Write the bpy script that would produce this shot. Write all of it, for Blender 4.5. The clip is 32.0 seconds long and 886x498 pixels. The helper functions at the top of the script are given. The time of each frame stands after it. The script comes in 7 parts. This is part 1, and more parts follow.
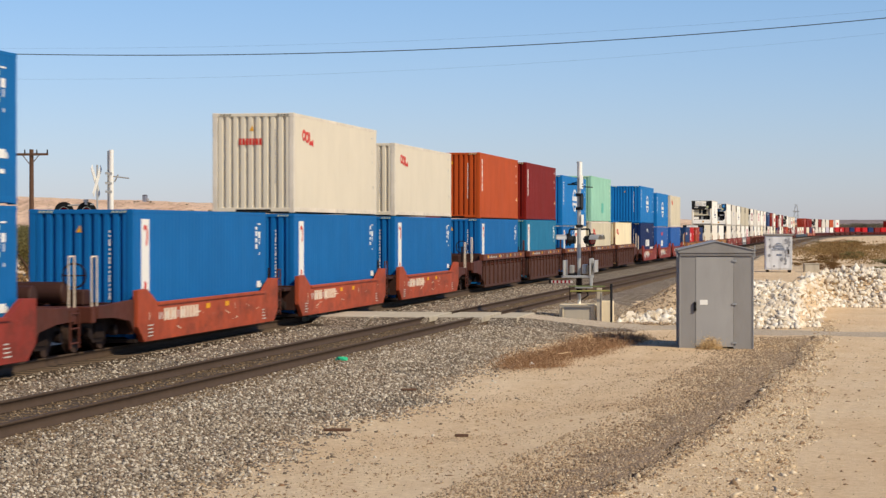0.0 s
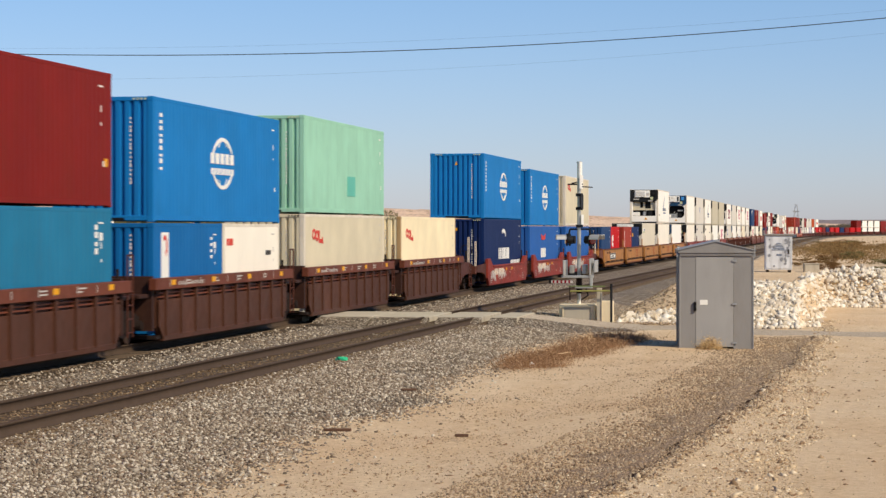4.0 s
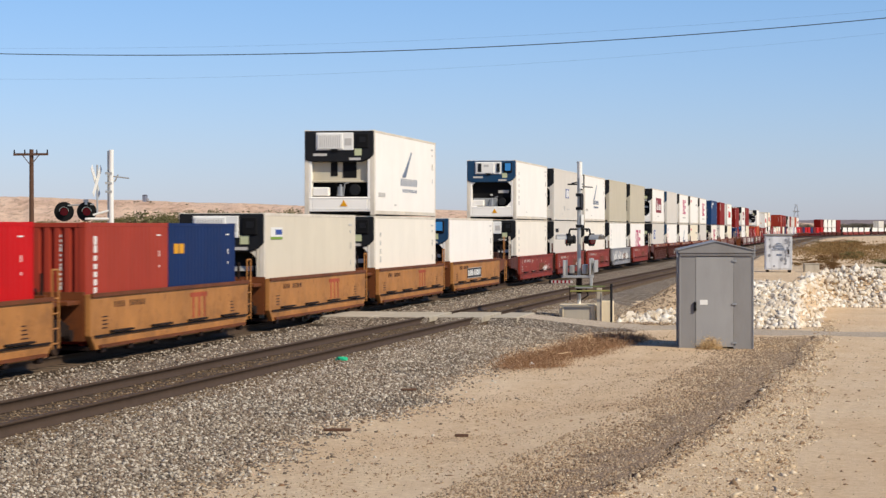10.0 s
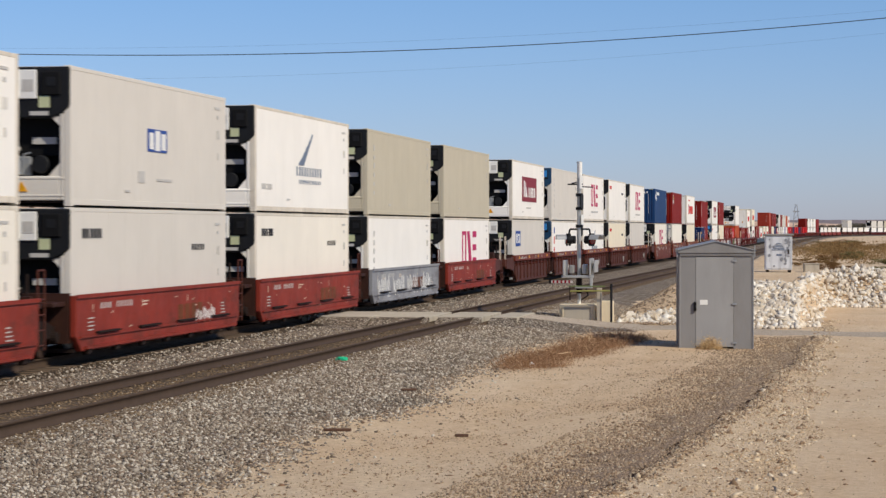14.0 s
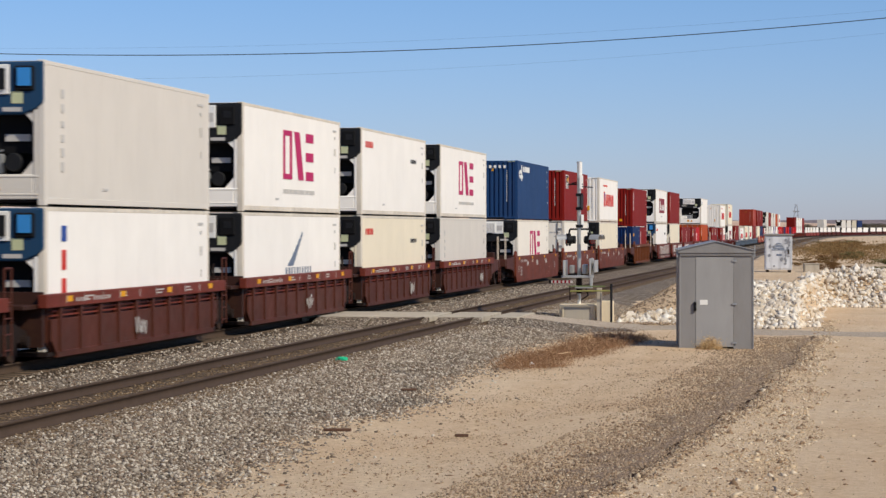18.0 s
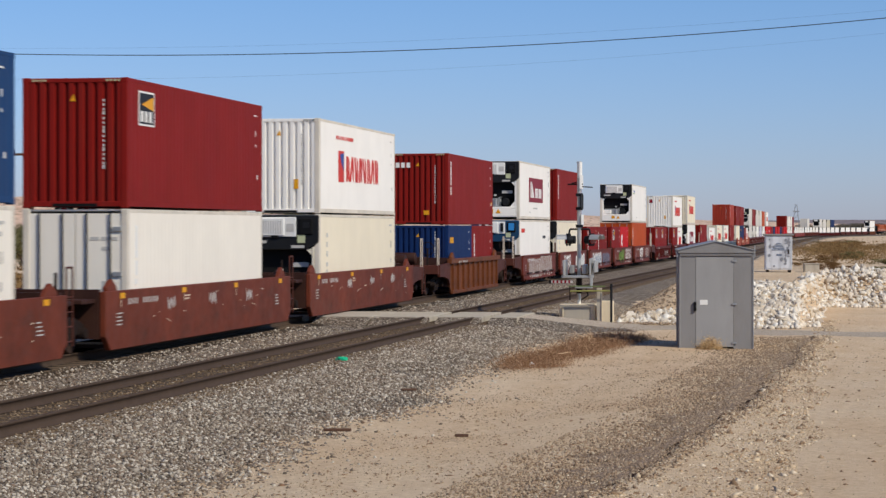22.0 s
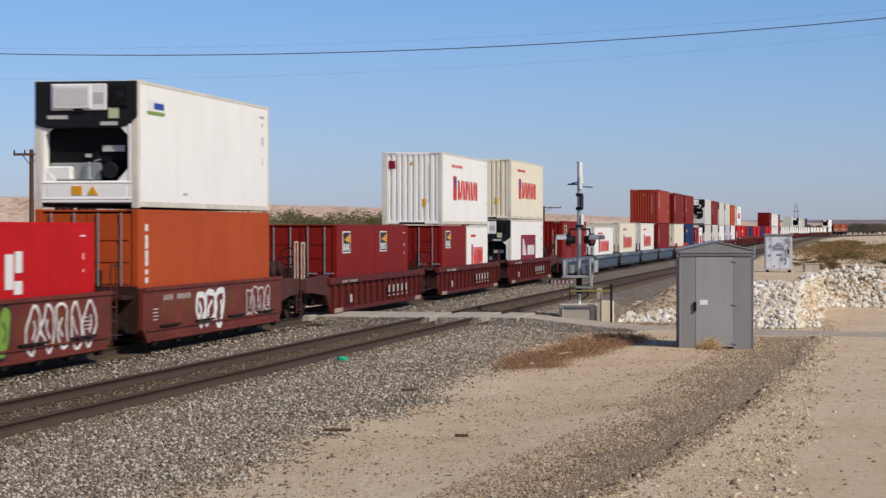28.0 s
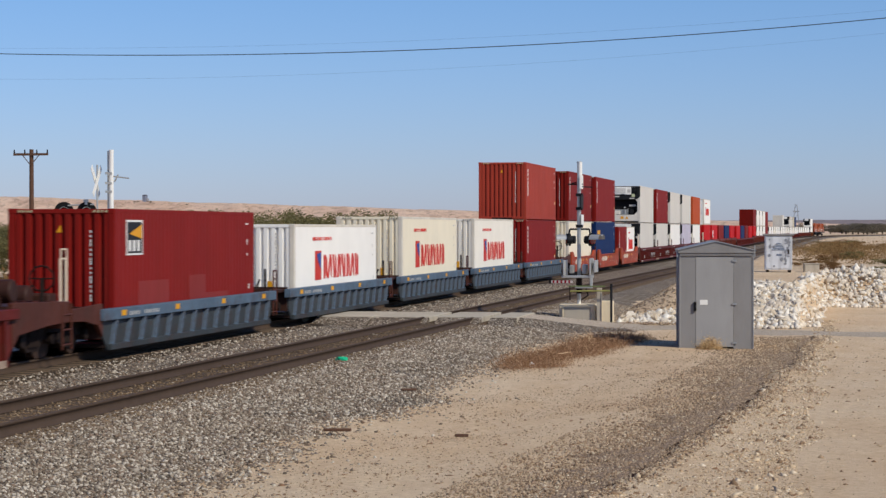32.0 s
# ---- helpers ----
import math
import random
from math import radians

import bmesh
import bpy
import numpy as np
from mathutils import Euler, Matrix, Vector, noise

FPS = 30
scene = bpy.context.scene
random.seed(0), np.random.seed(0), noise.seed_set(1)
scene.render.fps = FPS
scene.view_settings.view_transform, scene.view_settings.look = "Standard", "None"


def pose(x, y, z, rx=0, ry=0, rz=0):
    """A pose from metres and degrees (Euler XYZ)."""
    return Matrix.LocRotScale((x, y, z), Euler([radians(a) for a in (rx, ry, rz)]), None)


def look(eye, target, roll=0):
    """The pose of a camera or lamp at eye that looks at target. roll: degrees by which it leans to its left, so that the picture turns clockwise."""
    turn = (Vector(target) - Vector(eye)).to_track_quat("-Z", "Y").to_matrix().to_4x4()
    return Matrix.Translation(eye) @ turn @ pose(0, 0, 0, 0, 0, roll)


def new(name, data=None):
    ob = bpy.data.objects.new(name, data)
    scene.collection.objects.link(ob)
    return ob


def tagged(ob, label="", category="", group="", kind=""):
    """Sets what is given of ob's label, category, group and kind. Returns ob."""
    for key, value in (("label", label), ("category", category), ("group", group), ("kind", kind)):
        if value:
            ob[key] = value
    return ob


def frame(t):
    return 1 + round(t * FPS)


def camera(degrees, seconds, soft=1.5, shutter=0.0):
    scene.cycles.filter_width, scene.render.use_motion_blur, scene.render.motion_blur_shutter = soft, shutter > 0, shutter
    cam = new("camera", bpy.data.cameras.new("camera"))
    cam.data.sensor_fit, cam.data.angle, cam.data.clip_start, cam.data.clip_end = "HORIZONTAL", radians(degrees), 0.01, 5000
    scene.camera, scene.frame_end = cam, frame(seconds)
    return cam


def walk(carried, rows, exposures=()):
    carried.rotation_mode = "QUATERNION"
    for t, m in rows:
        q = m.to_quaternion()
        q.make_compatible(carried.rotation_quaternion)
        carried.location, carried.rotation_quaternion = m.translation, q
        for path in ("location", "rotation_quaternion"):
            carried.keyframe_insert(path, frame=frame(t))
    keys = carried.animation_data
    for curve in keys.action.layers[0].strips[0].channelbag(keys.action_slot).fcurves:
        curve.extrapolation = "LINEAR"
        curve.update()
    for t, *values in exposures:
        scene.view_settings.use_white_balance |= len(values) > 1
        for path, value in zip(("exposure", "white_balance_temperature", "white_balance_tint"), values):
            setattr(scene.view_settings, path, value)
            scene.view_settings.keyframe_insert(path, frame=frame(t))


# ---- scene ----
cam = camera(21.6, 32.0, soft=1.4, shutter=0.3)
walk(cam, [(0.0, pose(16.877, 0, 2.639, 89.496, 0, 10.05)), (32.0, pose(16.877, 0, 2.639, 89.496, 0, 10.05))],
     exposures=[(0.0, -0.06, 7350, 10), (6.0, -0.07, 7300, 10), (10.0, -0.07, 6850, 10), (11.2, -0.23, 6720, 10), (13.0, -0.32, 6600, 10), (17.0, -0.26, 6620, 10), (19.0, -0.29, 6550, 10), (21.0, -0.36, 6340, 10), (32.0, -0.36, 6320, 10)])

# ---- light ----
SUN_AZ, SUN_EL = radians(-32), radians(40)
to_sun = Vector((math.cos(SUN_EL) * math.cos(SUN_AZ), math.cos(SUN_EL) * math.sin(SUN_AZ), math.sin(SUN_EL)))
sun = new("sun", bpy.data.lights.new("sun", "SUN"))
sun.data.energy, sun.data.angle, sun.data.color = 4.3, radians(0.53), (1.0, 0.92, 0.78)
sun.matrix_world = look(to_sun * 100, (0, 0, 0))
world = bpy.data.worlds.new("world")
scene.world = world
world.use_nodes = True
wn = world.node_tree.nodes
sky = wn.new("ShaderNodeTexSky")
sky.sky_type, sky.sun_disc, sky.sun_elevation = "NISHITA", False, SUN_EL
sky.sun_rotation = math.pi / 2 - SUN_AZ
sky.air_density, sky.dust_density, sky.ozone_density, sky.altitude = 1.0, 0.5, 3.0, 700
wn["Background"].inputs["Strength"].default_value = 0.136
tint = wn.new("ShaderNodeMix")
tint.data_type, tint.blend_type = "RGBA", "MULTIPLY"
tint.inputs[0].default_value = 1.0
air = wn.new("ShaderNodeTexCoord")
height = wn.new("ShaderNodeSeparateXYZ")
world.node_tree.links.new(air.outputs["Generated"], height.inputs[0])
dust = wn.new("ShaderNodeValToRGB")  # dusty lilac horizon, clear blue above
dust.color_ramp.elements[0].position, dust.color_ramp.elements[0].color = 0.0, (0.62, 0.67, 1.0, 1)
dust.color_ramp.elements[1].position, dust.color_ramp.elements[1].color = 0.11, (0.55, 0.715, 0.985, 1)
zenith = dust.color_ramp.elements.new(1.0)
zenith.color = (0.36, 0.5, 0.74, 1)
world.node_tree.links.new(height.outputs["Z"], dust.inputs[0])
world.node_tree.links.new(dust.outputs[0], tint.inputs[7])
world.node_tree.links.new(sky.outputs[0], tint.inputs[6])
world.node_tree.links.new(tint.outputs[2], wn["Background"].inputs["Color"])

# ---- materials ----


def lin(r, g, b):
    return tuple(((c / 255 + 0.055) / 1.055) ** 2.4 if c > 10 else c / 255 / 12.92 for c in (r, g, b)) + (1,)


class Nodes:
    def __init__(self, name):
        self.mat = bpy.data.materials.new(name)
        self.mat.use_nodes = True
        self.n, self.l = self.mat.node_tree.nodes, self.mat.node_tree.links
        self.bsdf = self.n["Principled BSDF"]
        self.tc = self.n.new("ShaderNodeTexCoord")

    def noise(self, scale, detail=4, rough=0.6, stretch=(1, 1, 1), space="Object", shift=None):
        mp = self.n.new("ShaderNodeMapping")
        mp.inputs["Scale"].default_value = stretch
        self.l.new(self.tc.outputs[space], mp.inputs["Vector"])
        if shift:
            self.l.new(shift, mp.inputs["Location"])
        t = self.n.new("ShaderNodeTexNoise")
        t.inputs["Scale"].default_value, t.inputs["Detail"].default_value, t.inputs["Roughness"].default_value = scale, detail, rough
        self.l.new(mp.outputs[0], t.inputs["Vector"])
        return t.outputs["Fac"]

    def ramp(self, fac, stops):
        r = self.n.new("ShaderNodeValToRGB")
        e = r.color_ramp.elements
        while len(e) < len(stops):
            e.new(0.5)
        for i, (p, c) in enumerate(stops):
            e[i].position, e[i].color = p, c if len(c) == 4 else (*c, 1)
        self.l.new(fac, r.inputs[0])
        return r.outputs[0]

    def mix(self, fac, a, b, mode="MIX"):
        m = self.n.new("ShaderNodeMix")
        m.data_type, m.blend_type = "RGBA", mode
        for sock, v in ((m.inputs[0], fac), (m.inputs[6], a), (m.inputs[7], b)):
            if isinstance(v, bpy.types.NodeSocket):
                self.l.new(v, sock)
            else:
                sock.default_value = v
        return m.outputs[2]

    def math(self, op, a, b):
        m = self.n.new("ShaderNodeMath")
        m.operation = op
        for sock, v in ((m.inputs[0], a), (m.inputs[1], b)):
            if isinstance(v, bpy.types.NodeSocket):
                self.l.new(v, sock)
            else:
                sock.default_value = v
        return m.outputs[0]

    def random(self):
        return self.n.new("ShaderNodeObjectInfo").outputs["Random"]

    def island(self):
        return self.n.new("ShaderNodeNewGeometry").outputs["Random Per Island"]

    def bump(self, fac, strength, distance=0.02):
        b = self.n.new("ShaderNodeBump")
        b.inputs["Strength"].default_value, b.inputs["Distance"].default_value = strength, distance
        self.l.new(fac, b.inputs["Height"])
        self.l.new(b.outputs[0], self.bsdf.inputs["Normal"])

    def done(self, color, rough=0.6, metal=0.0, gloss=0.22):
        self.bsdf.inputs["Specular IOR Level"].default_value = gloss
        for sock, v in ((self.bsdf.inputs["Base Color"], color), (self.bsdf.inputs["Roughness"], rough), (self.bsdf.inputs["Metallic"], metal)):
            if isinstance(v, bpy.types.NodeSocket):
                self.l.new(v, sock)
            else:
                sock.default_value = v
        return self.mat


def g(v):
    return (v, v, v, 1)


def scaled(c, k):
    return tuple(min(1, x * k) for x in c[:3]) + (1,)


RUST, GRIME = lin(96, 52, 30), lin(92, 78, 62)


def paint(name, c, dirt=0.35, rust=0.1, rough=0.42, fade=0.12, grime=GRIME):
    """Weathered enamel on steel: faded patches, dust low down in streaks, rust specks."""
    k = Nodes(name)
    patch = k.noise(0.55, 3)
    col = k.mix(k.ramp(patch, [(0.35, g(0)), (0.7, g(1))]), scaled(c, 1 - fade), scaled(c, 1 + fade))
    streak = k.noise(1.0, 6, 0.7, (2.2, 2.2, 0.4))
    col = k.mix(k.math("MULTIPLY", k.ramp(streak, [(0.48, g(0)), (0.75, g(1))]), dirt), col, grime)
    if rust:
        spots = k.noise(7, 8, 0.75)
        col = k.mix(k.math("MULTIPLY", k.ramp(spots, [(0.62, g(0)), (0.7, g(1))]), min(1, rust * 5)), col, RUST)
    k.bump(k.noise(3, 3), 0.12, 0.01)
    return k.done(col, k.math("ADD", k.math("MULTIPLY", streak, 0.3), rough), 0.0, 0.1)


def plain(name, c, rough=0.6, metal=0.0, var=0.2, scale=6.0):
    k = Nodes(name)
    col = k.mix(k.noise(scale, 5, 0.65), scaled(c, 1 - var), scaled(c, 1 + var))
    return k.done(col, rough, metal)


PAINTS = {  # container colours
    "cream": (246, 229, 190), "post": (176, 144, 104), "repaint": (138, 50, 46), "sea": (96, 186, 168), "pale": (220, 210, 188), "blue": (0, 101, 164), "teal": (24, 116, 152), "cosco": (0, 118, 186),
    "royal": (36, 94, 164), "navy": (22, 46, 90), "midnight": (18, 40, 84), "orange": (184, 78, 34), "rustred": (164, 62, 46), "maroon": (132, 28, 22),
    "darkred": (124, 27, 20), "mint": (150, 204, 178), "white": (250, 245, 234), "ivory": (242, 230, 202), "grey": (220, 213, 200),
    "olive": (200, 190, 166), "red": (196, 24, 26), "steelblue": (34, 66, 108), "bone": (245, 237, 220), "lilac": (200, 192, 204), "sand": (212, 201, 173), "hood": (34, 68, 98)}
M = {k: paint("paint_" + k, lin(*v), dirt=0.04 if k in ("blue", "cosco", "red") else 0.16 if k not in ("white", "sand", "bone", "grey", "ivory", "olive", "pale", "cream") else 0.05, rust=0.02, fade=0.08 if k not in ("white", "bone", "grey", "ivory", "olive", "pale") else 0.03) for k, v in PAINTS.items()}
CARP = {"nokl": (168, 74, 46), "nokl2": (142, 54, 42), "brown": (110, 58, 40), "yellow": (176, 120, 66), "bnsf": (140, 52, 38), "umber": (114, 50, 36),
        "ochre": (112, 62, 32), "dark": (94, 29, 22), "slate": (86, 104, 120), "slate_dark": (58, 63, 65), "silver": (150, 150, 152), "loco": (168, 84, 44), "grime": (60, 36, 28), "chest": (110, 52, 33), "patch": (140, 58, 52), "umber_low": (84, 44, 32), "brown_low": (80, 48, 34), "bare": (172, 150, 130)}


def car_paint(name, c, rust, dirt):
    """Sun-bleached enamel of a freight car: blotches, rust blooms, dust from below, scuffs along its length."""
    k = Nodes(name)
    col = k.mix(k.ramp(k.noise(0.7, 5, 0.65), [(0.34, g(0)), (0.68, g(1))]), scaled(c, 0.78), scaled(c, 1.22))
    col = k.mix(k.math("MULTIPLY", k.ramp(k.noise(1.6, 7, 0.72, (1, 0.6, 1)), [(0.5, g(0)), (0.68, g(1))]), dirt), col, lin(70, 46, 34))
    col = k.mix(k.math("MULTIPLY", k.ramp(k.noise(1.0, 6, 0.7, (9, 9, 0.9)), [(0.55, g(0)), (0.75, g(1))]), dirt * 0.7), col, lin(62, 44, 34))
    col = k.mix(k.math("MULTIPLY", k.ramp(k.noise(5, 9, 0.78), [(0.58, g(0)), (0.7, g(1))]), rust), col, RUST)
    col = k.mix(k.math("MULTIPLY", k.ramp(k.noise(2.2, 5, 0.75, (1, 0.35, 5)), [(0.68, g(0)), (0.74, g(1))]), 0.45), col, scaled(mixed(c, lin(190, 160, 136)), 1.0))
    k.bump(k.noise(2.4, 4), 0.25, 0.02)
    return k.done(col, k.math("ADD", k.math("MULTIPLY", k.noise(3, 4), 0.3), 0.42))


def mixed(a, b):
    return tuple((x + y) / 2 for x, y in zip(a, b))


C = {k: car_paint("car_" + k, lin(*v), 0.9 if k in ("yellow", "chest", "umber", "brown") else 0.5, 0.4 if k == "yellow" else 0.6) for k, v in CARP.items()}
M["edge"] = paint("paint_worn_edge", lin(224, 214, 196), dirt=0.4, rust=0.14)
STEEL = plain("dark_steel", lin(36, 25, 20), 0.8, 0.0, 0.45)
BLACK = plain("black_rubber", lin(15, 15, 16), 0.8)
DARK = plain("dark_machinery", lin(28, 29, 31), 0.6, 0.0, 0.4)
WHEEL = plain("wheel_steel", lin(64, 48, 39), 0.7, 0.0, 0.4)
GALV = plain("galvanised", lin(158, 160, 160), 0.45, 0.35, 0.12, 3)
PALE_INK = plain("pale_chalky_paint", lin(222, 204, 180), 0.7, 0, 0.2)
PALE_LABEL = plain("pale_green_label", lin(196, 200, 158), 0.5, 0, 0.1)
MARK_W, MARK_R, MARK_Y, MARK_M = plain("mark_white", lin(236, 234, 226), 0.5, 0, 0.05), plain("mark_red", lin(206, 56, 44), 0.5, 0, 0.08), plain("mark_yellow", lin(226, 160, 28), 0.5, 0, 0.08), plain("mark_magenta", lin(190, 26, 92), 0.5, 0, 0.06)
MARK_B, MARK_K, MARK_D, MARK_G = plain("mark_blue", lin(40, 76, 150), 0.5, 0, 0.08), plain("mark_black", lin(30, 30, 34), 0.5, 0, 0.1), plain("mark_crimson", lin(136, 26, 40), 0.5, 0, 0.08), plain("mark_green", lin(128, 160, 60), 0.5, 0, 0.15)
MARK_SKY = plain("mark_sky_blue", lin(58, 140, 206), 0.5, 0, 0.1)
MARK_S, MARK_C = plain("mark_silver", lin(196, 192, 184), 0.5, 0, 0.15), plain("mark_slate", lin(110, 122, 140), 0.5, 0, 0.1)
MARKS = {"t": plain("mark_taupe", lin(152, 124, 112), 0.6, 0, 0.15), "w": MARK_W, "r": MARK_R, "y": MARK_Y, "m": MARK_M, "b": MARK_B, "k": MARK_K, "d": MARK_D, "g": MARK_G, "s": MARK_S, "c": MARK_C}
# ---- the track's line ----
KNOTS = (-2, 0, 120, 240, 360, 480, 600, 750, 900, 1200)
BENDS = (0, -0.000190, 0.000097, -0.000054, 0.000028, 0.000008, 0.000011, 0.000257, 0.000692, 0.000749)
STEP = 2.0
S = np.arange(-760, 1760, STEP)
HEAD = np.cumsum(np.interp(S, KNOTS, BENDS)) * STEP
HEAD -= np.interp(0, S, HEAD)
PATH_X, PATH_Y = np.cumsum(np.sin(HEAD)) * STEP, np.cumsum(np.cos(HEAD)) * STEP
PATH_X -= np.interp(0, S, PATH_X)
PATH_Y -= np.interp(0, S, PATH_Y)


def on_track(s, lat=0.0, z=0.0):
    h = np.interp(s, S, HEAD)
    return np.interp(s, S, PATH_X) + lat * np.cos(h), np.interp(s, S, PATH_Y) - lat * np.sin(h), z + 0 * h


def track_pose(s):
    x, y, z = on_track(s)
    return Matrix.Translation((x, y, z)) @ Matrix.Rotation(-float(np.interp(s, S, HEAD)), 4, "Z")


def gone(t):
    """How far the train has come after t seconds."""
    u = (t - 16) / 16
    return 20.526 * t + 0.682 * 5 * (u * u - 1) - 0.353 * 5 * (u ** 3 - u)


def siding(s):
    """Sideways distance of the empty track from the train's track."""
    return 4.52 + 0.0105 * np.minimum(s, 160) + np.clip(s - 160, 0, 200) * 0.004


# ---- mesh helpers ----


def mesh_of(name, bm, smooth=False):
    me = bpy.data.meshes.new(name)
    bmesh.ops.recalc_face_normals(bm, faces=bm.faces)
    bm.to_mesh(me)
    bm.free()
    if smooth:
        me.shade_smooth()
    return me


def box(bm, x0, x1, y0, y1, z0, z1):
    v = [bm.verts.new((x, y, z)) for x in (x0, x1) for y in (y0, y1) for z in (z0, z1)]
    for f in ((0, 1, 3, 2), (4, 6, 7, 5), (0, 4, 5, 1), (2, 3, 7, 6), (0, 2, 6, 4), (1, 5, 7, 3)):
        bm.faces.new([v[i] for i in f])
    return v


def bevel(bm, w=0.01, seg=1):
    bmesh.ops.bevel(bm, geom=bm.edges[:], offset=w, segments=seg, affect="EDGES", clamp_overlap=True)
    return bm


def boxes(*dims, bev=0.0):
    bm = bmesh.new()
    for d in dims:
        box(bm, *d)
    return bevel(bm, bev) if bev else bm


def rod(bm, a, b, r, seg=8, r2=None):
    a, b = Vector(a), Vector(b)
    m = (b - a).to_track_quat("Z", "Y").to_matrix().to_4x4()
    m.translation = (a + b) / 2
    bmesh.ops.create_cone(bm, cap_ends=True, segments=seg, radius1=r, radius2=r if r2 is None else r2, depth=(b - a).length, matrix=m)


def rods(*items, seg=8):
    bm = bmesh.new()
    for it in items:
        rod(bm, it[0], it[1], it[2], seg, it[3] if len(it) > 3 else None)
    return bm


def prism(bm, pts, axis, a, b):
    """A flat outline pushed out from a to b along axis."""
    def at(p, d):
        return {"x": (d, p[0], p[1]), "y": (p[0], d, p[1]), "z": (p[0], p[1], d)}[axis]
    lo, hi = [bm.verts.new(at(p, a)) for p in pts], [bm.verts.new(at(p, b)) for p in pts]
    bm.faces.new(lo), bm.faces.new(hi)
    n = len(pts)
    for i in range(n):
        bm.faces.new((lo[i], lo[(i + 1) % n], hi[(i + 1) % n], hi[i]))
    return bm


def prisms(*items):
    bm = bmesh.new()
    for it in items:
        prism(bm, *it)
    return bm


def put(name, data, material, parent=None, m=None, label=""):
    """One mesh object of shared mesh data; the material belongs to the object."""
    ob = new(name, data)
    if not data.materials:
        data.materials.append(None)
    ob.material_slots[0].link = "OBJECT"
    ob.material_slots[0].material = material
    ob.parent = parent
    if m is not None:
        ob.matrix_basis = m
    if label:
        ob["label"] = label
    return ob


def part(name, bm, material, parent, label="", smooth=False):
    return put(name, mesh_of(name, bm, smooth), material, parent, None, label)


def thing(name, label, category, group="", m=None, kind=""):
    ob = new(name)
    ob.empty_display_size = 0.3
    if m is not None:
        ob.matrix_basis = m
    return tagged(ob, label, category, group, kind)


CACHE = {}


def shared(key, build, smooth=False):
    if key not in CACHE:
        CACHE[key] = mesh_of(key, build(), smooth)
    return CACHE[key]


def fast_mesh(name, verts, faces):
    """verts (n,3), faces (m,k) of one size k."""
    me = bpy.data.meshes.new(name)
    verts, faces = np.asarray(verts, np.float32), np.asarray(faces, np.int32)
    k = faces.shape[1]
    me.vertices.add(len(verts))
    me.vertices.foreach_set("co", verts.ravel())
    me.loops.add(faces.size)
    me.loops.foreach_set("vertex_index", faces.ravel())
    me.polygons.add(len(faces))
    me.polygons.foreach_set("loop_start", np.arange(0, faces.size, k, dtype=np.int32))
    me.update(calc_edges=True)
    me.validate()
    return me
# ---- containers ----
CW, L40, L20, HC, LOW = 2.438, 12.192, 6.058, 2.896, 2.591


def wave(a, b, pitch, depth, out, base):
    """Outline of a corrugated sheet from a to b: outer face at out, valleys depth behind it, back at base."""
    n = max(2, round((b - a) / pitch))
    p = (b - a) / n
    pts = []
    for i in range(n):
        u = a + i * p
        pts += [(u, out - depth), (u + 0.22 * p, out - depth), (u + 0.36 * p, out), (u + 0.86 * p, out)]
    pts += [(b, out - depth), (b, base), (a, base)]
    return pts


def c_side(l, h):
    def build():
        pts = [(x, y) for y, x in wave(-l / 2 + 0.09, l / 2 - 0.09, 0.29, 0.006, CW / 2 - 0.008, CW / 2 - 0.06)]
        return prisms((pts, "z", 0.15, h - 0.07))
    return shared("side_panel_%g_%g" % (l, h), build)


def c_end(h):
    def build():
        return prisms(([(x, -y) for x, y in wave(-CW / 2 + 0.1, CW / 2 - 0.1, 0.235, 0.075, 0.0, -0.09)], "z", 0.15, h - 0.1))
    return shared("end_wall_%g" % h, build)


def c_smooth(l, h):
    def build():
        pts = []
        n = round(l / 1.22)
        for i in range(n):
            u, v = -l / 2 + 0.09 + i * (l - 0.18) / n, -l / 2 + 0.09 + (i + 1) * (l - 0.18) / n
            pts += [(CW / 2 - 0.016, u), (CW / 2 - 0.012, u + 0.006), (CW / 2 - 0.012, v - 0.006)]
        pts += [(CW / 2 - 0.016, v), (CW / 2 - 0.06, v), (CW / 2 - 0.06, -l / 2 + 0.09)]
        return prisms((pts, "z", 0.16, h - 0.09))
    return shared("smooth_side_%g_%g" % (l, h), build)


